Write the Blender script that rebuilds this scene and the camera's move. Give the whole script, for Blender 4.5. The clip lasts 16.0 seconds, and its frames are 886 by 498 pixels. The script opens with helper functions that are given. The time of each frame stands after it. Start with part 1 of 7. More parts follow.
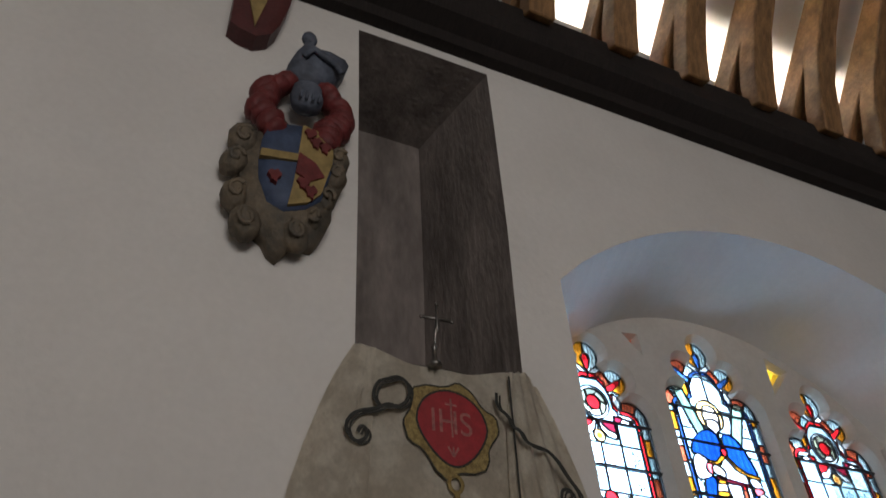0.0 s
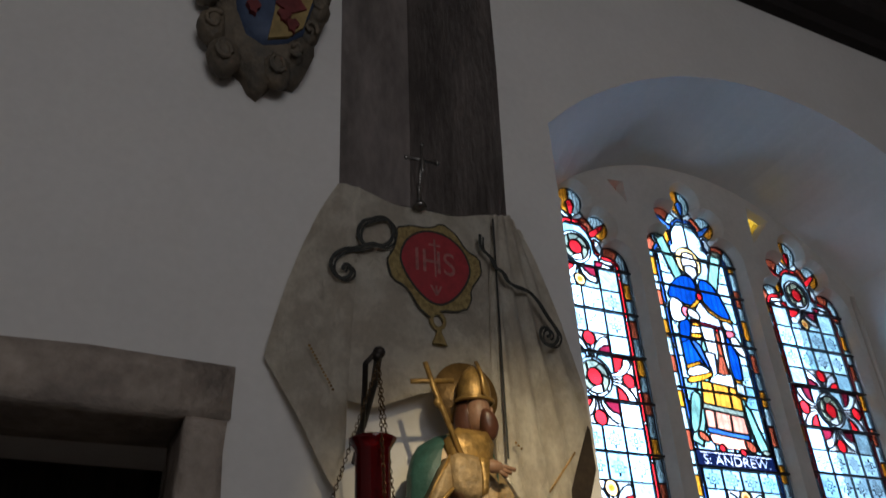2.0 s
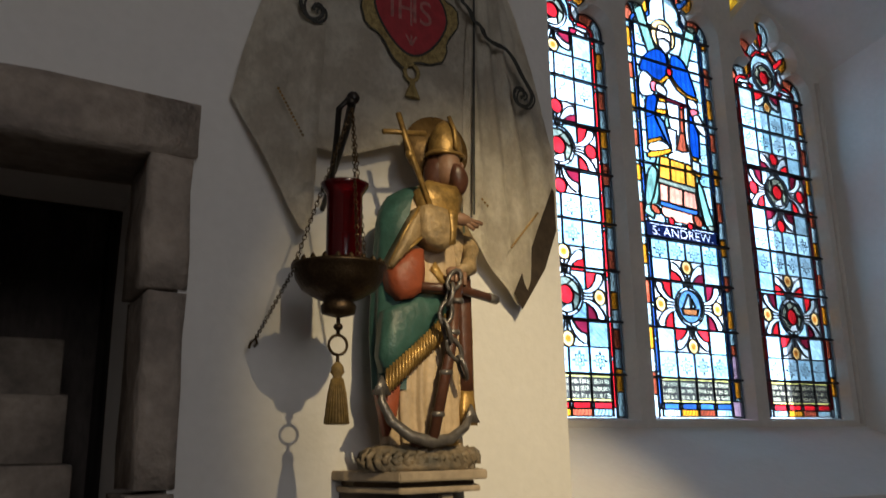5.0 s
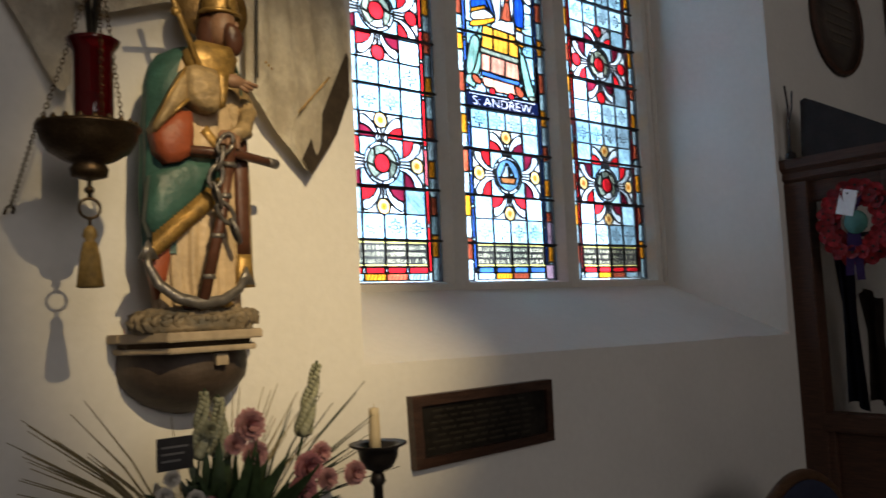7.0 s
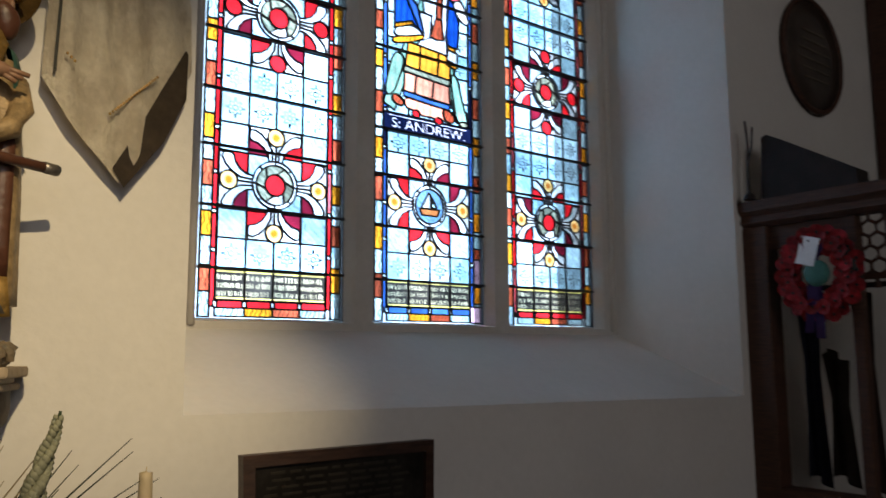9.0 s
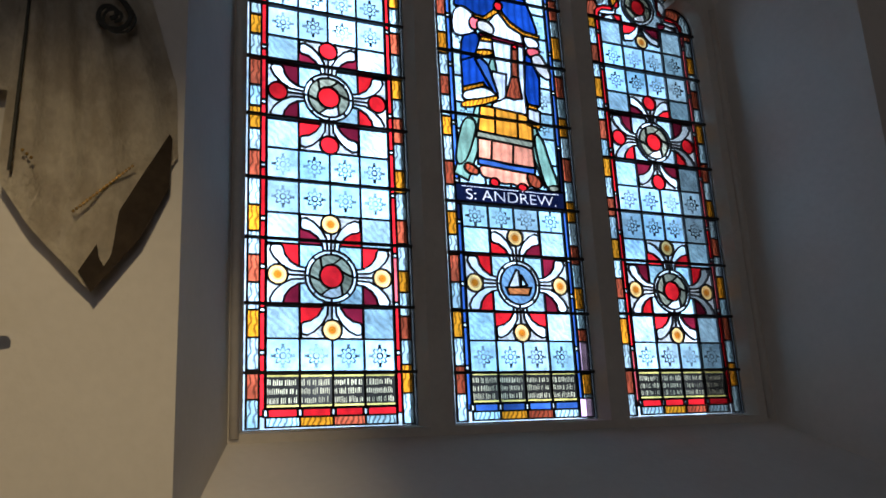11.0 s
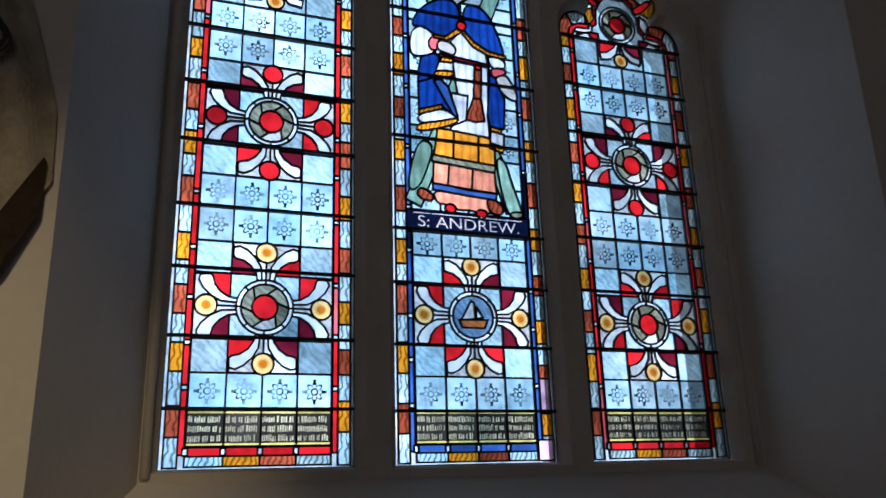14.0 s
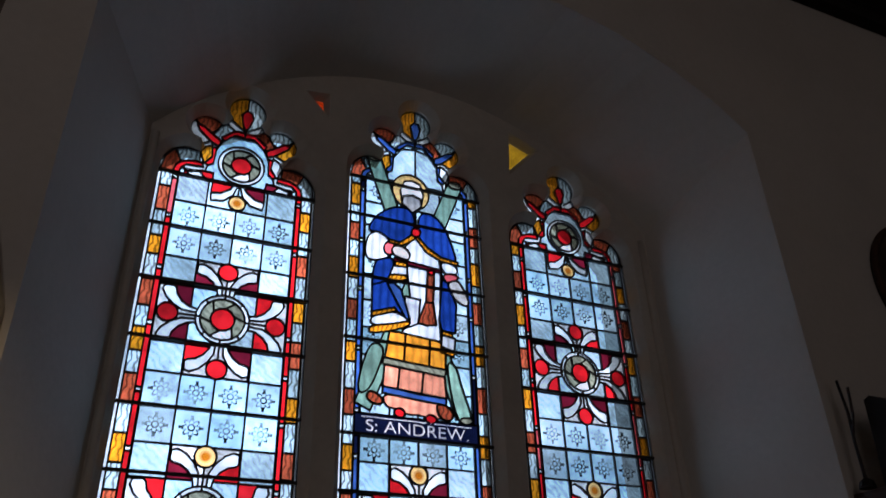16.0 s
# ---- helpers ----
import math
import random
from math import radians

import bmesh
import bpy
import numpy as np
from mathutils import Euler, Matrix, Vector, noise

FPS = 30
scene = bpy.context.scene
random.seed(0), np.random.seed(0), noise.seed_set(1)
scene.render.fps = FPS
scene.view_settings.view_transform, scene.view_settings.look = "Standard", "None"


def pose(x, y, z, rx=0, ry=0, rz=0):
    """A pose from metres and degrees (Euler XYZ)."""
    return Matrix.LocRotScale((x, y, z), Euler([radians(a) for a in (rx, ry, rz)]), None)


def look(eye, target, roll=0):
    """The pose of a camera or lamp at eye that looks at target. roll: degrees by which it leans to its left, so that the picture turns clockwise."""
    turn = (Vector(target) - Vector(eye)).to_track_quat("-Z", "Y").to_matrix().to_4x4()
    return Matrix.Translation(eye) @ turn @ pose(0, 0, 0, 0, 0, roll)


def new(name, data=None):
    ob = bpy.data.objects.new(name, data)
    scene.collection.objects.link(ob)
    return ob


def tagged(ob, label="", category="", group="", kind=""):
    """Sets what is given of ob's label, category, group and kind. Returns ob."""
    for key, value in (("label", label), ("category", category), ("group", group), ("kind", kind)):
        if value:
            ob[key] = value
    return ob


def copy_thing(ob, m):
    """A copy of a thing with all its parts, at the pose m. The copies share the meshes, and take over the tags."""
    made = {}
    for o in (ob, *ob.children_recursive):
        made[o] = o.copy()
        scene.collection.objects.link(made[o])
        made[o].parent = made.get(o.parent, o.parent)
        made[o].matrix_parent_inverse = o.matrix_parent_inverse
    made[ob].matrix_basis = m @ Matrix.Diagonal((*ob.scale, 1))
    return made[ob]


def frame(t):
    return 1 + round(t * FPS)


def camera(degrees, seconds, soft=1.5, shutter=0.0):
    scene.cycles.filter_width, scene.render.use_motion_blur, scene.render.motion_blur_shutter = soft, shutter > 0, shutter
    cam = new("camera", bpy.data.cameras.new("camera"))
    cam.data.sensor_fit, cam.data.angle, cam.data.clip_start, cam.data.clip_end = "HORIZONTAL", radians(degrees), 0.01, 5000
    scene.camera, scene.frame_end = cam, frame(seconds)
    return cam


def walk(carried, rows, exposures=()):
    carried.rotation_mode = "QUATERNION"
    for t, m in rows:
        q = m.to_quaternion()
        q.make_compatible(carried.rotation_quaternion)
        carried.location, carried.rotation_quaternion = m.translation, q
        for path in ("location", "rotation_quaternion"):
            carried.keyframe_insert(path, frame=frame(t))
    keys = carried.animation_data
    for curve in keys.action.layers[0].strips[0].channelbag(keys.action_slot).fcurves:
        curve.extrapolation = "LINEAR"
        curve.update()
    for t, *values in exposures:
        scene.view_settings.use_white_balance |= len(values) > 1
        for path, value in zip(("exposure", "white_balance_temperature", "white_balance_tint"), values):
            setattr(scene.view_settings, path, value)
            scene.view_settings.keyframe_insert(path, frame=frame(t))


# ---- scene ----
cam = camera(58.3, 16.0, 1.5, 0.5)
PATH = [
    (0, (0.539, 0.398, 1.686), (1.226, 1.738, 3.002), -3.9),
    (0.5, (0.54, 0.391, 1.685), (1.257, 1.789, 2.923), -3.5),
    (1, (0.542, 0.397, 1.689), (1.294, 1.839, 2.853), -3.7),
    (1.5, (0.546, 0.388, 1.683), (1.313, 1.876, 2.777), -2.9),
    (2, (0.552, 0.416, 1.682), (1.35, 1.95, 2.687), -3.1),
    (2.5, (0.56, 0.413, 1.677), (1.38, 1.993, 2.588), -2.1),
    (3, (0.565, 0.419, 1.673), (1.409, 2.034, 2.497), -2.2),
    (3.5, (0.561, 0.415, 1.663), (1.412, 2.065, 2.408), -0.9),
    (3.7, (0.56, 0.416, 1.664), (1.423, 2.074, 2.377), -1.2),
    (5.8, (0.519, 0.5, 1.643), (1.612, 2.136, 2.004), -0.2),
    (6, (0.532, 0.478, 1.636), (1.654, 2.099, 1.976), -0.4),
    (6.5, (0.603, 0.417, 1.625), (1.795, 2.004, 1.869), -1.9),
    (7, (0.69, 0.342, 1.622), (1.948, 1.889, 1.782), -2.7),
    (7.5, (0.769, 0.293, 1.632), (2.065, 1.808, 1.792), -2.2),
    (8, (0.907, 0.327, 1.613), (2.222, 1.826, 1.761), -2.0),
    (8.5, (1.036, 0.358, 1.647), (2.353, 1.844, 1.886), 0.6),
    (9, (1.161, 0.344, 1.626), (2.378, 1.909, 1.889), -0.3),
    (9.2, (1.227, 0.334, 1.629), (2.345, 1.967, 1.921), 0.8),
    (11.3, (1.653, 0.469, 1.659), (2.444, 2.228, 2.187), -3.2),
    (11.5, (1.696, 0.468, 1.658), (2.468, 2.228, 2.212), -3.1),
    (12, (1.858, 0.444, 1.662), (2.468, 2.25, 2.268), -1.7),
    (12.5, (1.912, 0.437, 1.674), (2.457, 2.266, 2.272), -1.7),
    (13, (1.928, 0.451, 1.659), (2.518, 2.272, 2.24), -2.0),
    (13.5, (1.934, 0.459, 1.665), (2.548, 2.277, 2.228), -1.8),
    (14, (1.939, 0.459, 1.673), (2.605, 2.256, 2.247), -1.8),
    (14.5, (1.921, 0.471, 1.684), (2.635, 2.205, 2.38), -1.0),
    (15, (1.91, 0.466, 1.696), (2.636, 2.13, 2.535), -0.4),
    (15.5, (1.91, 0.466, 1.696), (2.635, 2.075, 2.637), -1.1),
    (16, (1.921, 0.448, 1.706), (2.65, 2.014, 2.714), -1.8),
]
EXPOSURES = [(0, 1.15, 6500, 10), (1, 0.66, 6400, 10), (2, 0.27, 6000, 10), (3, 0.17, 5750, 10), (3.7, 0.15, 5850, 10), (6, 0.3, 6550, 10), (8, 0.2, 6750, 11), (9.2, -0.05, 6400, 11), (11.3, -1.25, 6550, 14), (12.5, -1.64, 6400, 11), (14, -1.62, 6650, 15), (15, -1.62, 6900, 18), (16, -1.66, 7150, 22)]
walk(cam, [(t, look(eye, target, roll)) for t, eye, target, roll in PATH], EXPOSURES)

# ---- light ----
world = bpy.data.worlds.new("world")
scene.world = world
world.use_nodes = True
sky = world.node_tree.nodes.new("ShaderNodeTexSky")
sky.sky_type, sky.sun_disc = "NISHITA", False
sky.sun_elevation, sky.sun_rotation = radians(40), radians(200)
world.node_tree.links.new(sky.outputs[0], world.node_tree.nodes["Background"].inputs[0])
world.node_tree.nodes["Background"].inputs[1].default_value = 0.08


def lamp(name, kind, power, colour, m, **settings):
    data = bpy.data.lights.new(name, kind)
    data.energy, data.color = power, colour
    for key, value in settings.items():
        if key == "size":
            data.size = value
        elif key == "size_y":
            data.shape, data.size_y = "RECTANGLE", value
        elif key == "soft":
            data.shadow_soft_size = value
        elif key == "cone":
            data.spot_size = radians(value)
        elif key == "blend":
            data.spot_blend = value
    ob = new(name, data)
    ob.matrix_world = m
    return ob


# the warm picture spot above the aisle, aimed at the statue
lamp("spot_lamp", "SPOT", 740, (1.0, 0.78, 0.43), look((1.02, -2.10, 4.15), (1.58, 1.975, 1.75)), soft=0.03, cone=16.2, blend=1.0)
# soft fill added for the whole room; the south wall has no window
lamp("room_fill_light", "AREA", 56, (1.0, 0.95, 0.91), look((0.6, -4.3, 3.0), (1.2, 2.0, 2.6)), size=3.0, size_y=2.4)


# ---- materials ----
MATS = {}


def nodes_of(name):
    m = bpy.data.materials.new(name)
    m.use_nodes = True
    t = m.node_tree
    return m, t.nodes, t.links, t.nodes["Principled BSDF"]


def surface(name, colour, rough=0.7, metal=0.0, vary=0.15, scale=6.0, fine=60.0, bump=0.15, second=None, spec=0.4, spread=(0.35, 0.7), rnd=0.0):
    """A painted, stone, wood or metal surface with stains at one scale and grain at another."""
    if name in MATS:
        return MATS[name]
    m, n, l, p = nodes_of(name)
    co = n.new("ShaderNodeTexCoord")
    a = n.new("ShaderNodeTexNoise")
    a.inputs["Scale"].default_value, a.inputs["Detail"].default_value, a.inputs["Roughness"].default_value = scale, 6, 0.6
    b = n.new("ShaderNodeTexNoise")
    b.inputs["Scale"].default_value, b.inputs["Detail"].default_value = fine, 4
    l.new(co.outputs["Object"], a.inputs["Vector"])
    l.new(co.outputs["Object"], b.inputs["Vector"])
    r = n.new("ShaderNodeMapRange")
    r.inputs[1].default_value, r.inputs[2].default_value = spread
    l.new(a.outputs["Fac"], r.inputs[0])
    mix = n.new("ShaderNodeMix")
    mix.data_type = "RGBA"
    dark = second or [c * (1 - vary * 2) for c in colour]
    mix.inputs[6].default_value = (*dark, 1)
    mix.inputs[7].default_value = (*colour, 1)
    l.new(r.outputs[0], mix.inputs[0])
    mul = n.new("ShaderNodeMix")
    mul.data_type, mul.blend_type = "RGBA", "MULTIPLY"
    mul.inputs[0].default_value = min(1.0, vary * 2)
    l.new(mix.outputs[2], mul.inputs[6])
    l.new(b.outputs["Fac"], mul.inputs[7])
    bright = n.new("ShaderNodeHueSaturation")
    bright.inputs["Value"].default_value = 1 + vary * 0.6
    l.new(mul.outputs[2], bright.inputs["Color"])
    if rnd:
        info = n.new("ShaderNodeObjectInfo")
        rr = n.new("ShaderNodeMapRange")
        rr.inputs[3].default_value, rr.inputs[4].default_value = 1 - rnd, 1 + rnd
        l.new(info.outputs["Random"], rr.inputs[0])
        l.new(rr.outputs[0], bright.inputs["Value"])
    l.new(bright.outputs[0], p.inputs["Base Color"])
    p.inputs["Roughness"].default_value, p.inputs["Metallic"].default_value = rough, metal
    p.inputs["Specular IOR Level"].default_value = spec
    if bump:
        add = n.new("ShaderNodeMath")
        add.operation = "ADD"
        l.new(a.outputs["Fac"], add.inputs[0])
        l.new(b.outputs["Fac"], add.inputs[1])
        bp = n.new("ShaderNodeBump")
        bp.inputs["Strength"].default_value, bp.inputs["Distance"].default_value = bump, 0.01
        l.new(add.outputs[0], bp.inputs["Height"])
        l.new(bp.outputs[0], p.inputs["Normal"])
    MATS[name] = m
    return m


def wood(name, colour, rough=0.45, grain=(3, 3, 40)):
    m = surface(name, colour, rough, vary=0.3, scale=5, fine=30, bump=0.25, second=[c * 0.45 for c in colour])
    n, l = m.node_tree.nodes, m.node_tree.links
    co = [x for x in n if x.type == "TEX_COORD"][0]
    mp = n.new("ShaderNodeMapping")
    mp.inputs["Scale"].default_value = grain
    l.new(co.outputs["Object"], mp.inputs["Vector"])
    for x in n:
        if x.type == "TEX_NOISE":
            l.new(mp.outputs[0], x.inputs["Vector"])
    return m


PLASTER = surface("plaster", (0.69, 0.665, 0.635), 0.9, vary=0.05, scale=1.6, fine=45, bump=0.12, spec=0.1)
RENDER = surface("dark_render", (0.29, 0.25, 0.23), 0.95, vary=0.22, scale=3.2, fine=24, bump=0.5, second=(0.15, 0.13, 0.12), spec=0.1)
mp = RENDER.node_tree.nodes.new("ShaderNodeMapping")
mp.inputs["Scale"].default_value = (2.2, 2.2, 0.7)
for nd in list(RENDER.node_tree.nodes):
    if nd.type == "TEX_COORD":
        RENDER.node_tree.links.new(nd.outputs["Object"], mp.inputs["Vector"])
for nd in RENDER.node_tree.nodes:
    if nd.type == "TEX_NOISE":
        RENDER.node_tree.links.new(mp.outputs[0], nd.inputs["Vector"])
STONE = surface("limestone", (0.62, 0.58, 0.53), 0.88, vary=0.08, scale=4, fine=50, bump=0.2, spec=0.15)
SURROUND = surface("worn_sandstone", (0.46, 0.385, 0.32), 0.92, vary=0.24, scale=7, fine=40, bump=0.7, second=(0.25, 0.21, 0.18), spec=0.1)
OAK = wood("dark_oak", (0.10, 0.042, 0.024), 0.6)
BLACKOAK = wood("black_oak", (0.022, 0.015, 0.013), 0.85, (30, 3, 3))
RAFTER = wood("honey_oak", (0.40, 0.215, 0.09), 0.55, (8, 2, 2))
FLOOR = surface("stone_floor", (0.22, 0.19, 0.165), 0.7, vary=0.2, scale=2.5, fine=30, bump=0.2)
LEAD = surface("lead", (0.028, 0.028, 0.032), 0.6, 0.3, vary=0.2, scale=30, bump=0.1)
BRASS = surface("dull_brass", (0.115, 0.075, 0.04), 0.42, 0.85, vary=0.3, scale=18, fine=120, bump=0.15, second=(0.07, 0.045, 0.025))
GILT = surface("gilt", (0.56, 0.34, 0.10), 0.38, 0.45, vary=0.3, scale=25, fine=120, bump=0.15)
IRON = surface("dark_iron", (0.035, 0.03, 0.03), 0.5, 0.6, vary=0.2, scale=20)


def damask():
    m = surface("damask", (0.75, 0.69, 0.58), 0.62, vary=0.14, scale=11, fine=70, bump=0.35, spread=(0.42, 0.60), second=(0.58, 0.515, 0.415), spec=0.3)
    n, l = m.node_tree.nodes, m.node_tree.links
    p = n["Principled BSDF"]
    w = n.new("ShaderNodeTexVoronoi")
    w.inputs["Scale"].default_value = 14
    w.feature = "SMOOTH_F1"
    l.new([x for x in n if x.type == "TEX_COORD"][0].outputs["Object"], w.inputs["Vector"])
    r = n.new("ShaderNodeMapRange")
    r.inputs[1].default_value, r.inputs[2].default_value, r.inputs[3].default_value, r.inputs[4].default_value = 0.25, 0.5, 0.42, 0.72
    l.new(w.outputs["Distance"], r.inputs[0])
    l.new(r.outputs[0], p.inputs["Roughness"])
    p.inputs["Sheen Weight"].default_value = 0.15
    return m


DAMASK = damask()


def stained(name, colour, paint="streak", paint_amount=0.45):
    """Coloured glass: light passes through it, tinted by the metal colour, by streaks and by painted enamel."""
    key = "glass_" + name
    if key in MATS:
        return MATS[key]
    m, n, l, p = nodes_of(key)
    out = [x for x in n if x.type == "OUTPUT_MATERIAL"][0]
    co = n.new("ShaderNodeTexCoord")
    ns = n.new("ShaderNodeTexNoise")
    ns.inputs["Scale"].default_value, ns.inputs["Detail"].default_value = 22, 5
    info = n.new("ShaderNodeObjectInfo")
    off = n.new("ShaderNodeVectorMath")
    off.operation = "ADD"
    sc = n.new("ShaderNodeMath")
    sc.operation, sc.inputs[1].default_value = "MULTIPLY", 37.0
    l.new(info.outputs["Random"], sc.inputs[0])
    l.new(co.outputs["Object"], off.inputs[0])
    l.new(sc.outputs[0], off.inputs[1])
    l.new(off.outputs[0], ns.inputs["Vector"])
    tone = n.new("ShaderNodeMapRange")
    tone.inputs[1].default_value, tone.inputs[2].default_value, tone.inputs[3].default_value, tone.inputs[4].default_value = 0.3, 0.7, 0.62, 1.22
    l.new(ns.outputs["Fac"], tone.inputs[0])
    piece = n.new("ShaderNodeMapRange")
    piece.inputs[3].default_value, piece.inputs[4].default_value = 0.48, 1.12
    l.new(info.outputs["Random"], piece.inputs[0])
    v = n.new("ShaderNodeMath")
    v.operation = "MULTIPLY"
    l.new(tone.outputs[0], v.inputs[0])
    l.new(piece.outputs[0], v.inputs[1])
    value = v.outputs[0]
    sep = n.new("ShaderNodeSeparateXYZ")
    l.new(co.outputs["Object"], sep.inputs[0])

    def math_node(op, a, b=None, c=None):
        x = n.new("ShaderNodeMath")
        x.operation = op
        for i, q in enumerate((a, b, c)):
            if q is None:
                continue
            if isinstance(q, (int, float)):
                x.inputs[i].default_value = q
            else:
                l.new(q, x.inputs[i])
        return x.outputs[0]

    X, Z = sep.outputs["X"], sep.outputs["Z"]
    if paint == "star":
        X, Z = math_node("MULTIPLY", X, 0.76), math_node("MULTIPLY", Z, 0.76)
    R = math_node("SQRT", math_node("ADD", math_node("MULTIPLY", X, X), math_node("MULTIPLY", Z, Z)))
    A = math_node("ARCTAN2", Z, X)
    lines = None
    if paint == "star":
        # an eight-rayed flower: rays, a ring of petals and a centre
        petal = math_node("MULTIPLY_ADD", math_node("ABSOLUTE", math_node("COSINE", math_node("MULTIPLY", A, 4.0))), 0.008, 0.010)
        rim = math_node("LESS_THAN", math_node("ABSOLUTE", math_node("SUBTRACT", R, petal)), 0.0020)
        core = math_node("LESS_THAN", math_node("ABSOLUTE", math_node("SUBTRACT", R, 0.006)), 0.0016)
        ray = math_node("MULTIPLY", math_node("GREATER_THAN", math_node("COSINE", math_node("MULTIPLY", A, 4.0)), 0.86), math_node("MULTIPLY", math_node("GREATER_THAN", R, 0.014), math_node("LESS_THAN", R, 0.024)))
        edge = math_node("GREATER_THAN", math_node("MAXIMUM", math_node("ABSOLUTE", X), math_node("ABSOLUTE", Z)), 0.0365)
        lines = math_node("MAXIMUM", math_node("MAXIMUM", rim, core), math_node("MAXIMUM", ray, math_node("MULTIPLY", edge, 0.35)))
    elif paint == "streak":
        wv = n.new("ShaderNodeTexWave")
        wv.inputs["Scale"].default_value, wv.inputs["Distortion"].default_value, wv.inputs["Detail"].default_value = 26, 7, 2
        wv.inputs["Detail Scale"].default_value = 1.2
        wv.bands_direction = "DIAGONAL"
        l.new(off.outputs[0], wv.inputs["Vector"])
        lines = math_node("MULTIPLY", math_node("GREATER_THAN", wv.outputs["Fac"], 0.78), 0.55)
    elif paint == "sun":
        rg = math_node("GREATER_THAN", math_node("SINE", math_node("MULTIPLY", R, 900.0)), 0.55)
        ry = math_node("GREATER_THAN", math_node("COSINE", math_node("MULTIPLY", A, 16.0)), 0.5)
        lines = math_node("MULTIPLY", math_node("MAXIMUM", rg, ry), 0.45)
    elif paint == "scroll":
        wv = n.new("ShaderNodeTexWave")
        wv.inputs["Scale"].default_value, wv.inputs["Distortion"].default_value = 22, 9
        wv.bands_direction = "X"
        l.new(co.outputs["Object"], wv.inputs["Vector"])
        lines = math_node("MULTIPLY", math_node("GREATER_THAN", wv.outputs["Fac"], 0.72), 0.6)
    elif paint == "fold":
        wv = n.new("ShaderNodeTexWave")
        wv.inputs["Scale"].default_value, wv.inputs["Distortion"].default_value, wv.inputs["Detail"].default_value = 12, 3, 3
        wv.bands_direction = "X"
        l.new(off.outputs[0], wv.inputs["Vector"])
        lines = math_node("MULTIPLY", math_node("POWER", wv.outputs["Fac"], 2.0), 0.7)
        lines = math_node("MULTIPLY", lines, math_node("MULTIPLY_ADD", ns.outputs["Fac"], 0.9, 0.05))
    if paint == "star":
        # the enamel has worn unevenly
        lines = math_node("MULTIPLY", lines, math_node("MINIMUM", math_node("MAXIMUM", math_node("MULTIPLY_ADD", ns.outputs["Fac"], 3.2, -0.9), 0.15), 1.0))
    if lines is not None:
        value = math_node("MULTIPLY", value, math_node("SUBTRACT", 1.0, math_node("MULTIPLY", lines, paint_amount * 1.6)))
    col = n.new("ShaderNodeMix")
    col.data_type, col.blend_type = "RGBA", "MULTIPLY"
    col.inputs[0].default_value = 1
    col.inputs[6].default_value = (*colour, 1)
    l.new(value, col.inputs[7])
    if name in ("pale", "clear", "grey", "azure"):
        # each piece its own tint, from blue to nearly white
        tint = n.new("ShaderNodeMix")
        tint.data_type = "RGBA"
        tint.inputs[6].default_value = (*colour, 1)
        tint.inputs[7].default_value = (*[c * 0.78 + 0.22 for c in colour], 1)
        l.new(math_node("FRACT", math_node("MULTIPLY", info.outputs["Random"], 7.31)), tint.inputs[0])
        l.new(tint.outputs[2], col.inputs[6])
    if paint == "sun":
        tint = n.new("ShaderNodeMix")
        tint.data_type = "RGBA"
        tint.inputs[6].default_value = (0.62, 0.20, 0.015, 1)
        tint.inputs[7].default_value = (1.0, 0.72, 0.30, 1)
        l.new(math_node("MINIMUM", math_node("MAXIMUM", math_node("MULTIPLY_ADD", R, 110.0, -0.9), 0.0), 1.0), tint.inputs[0])
        l.new(tint.outputs[2], col.inputs[6])
    # two faces to pass: the root of the tint at each
    gm = n.new("ShaderNodeGamma")
    gm.inputs[1].default_value = 0.5
    l.new(col.outputs[2], gm.inputs[0])
    tr = n.new("ShaderNodeBsdfTransparent")
    l.new(gm.outputs[0], tr.inputs[0])
    p.inputs["Base Color"].default_value = (*[c * 0.12 for c in colour], 1)
    p.inputs["Roughness"].default_value = 0.25
    mx = n.new("ShaderNodeMixShader")
    mx.inputs[0].default_value = 0.06
    l.new(tr.outputs[0], mx.inputs[1])
    l.new(p.outputs[0], mx.inputs[2])
    l.new(mx.outputs[0], out.inputs[0])
    MATS[key] = m
    return m


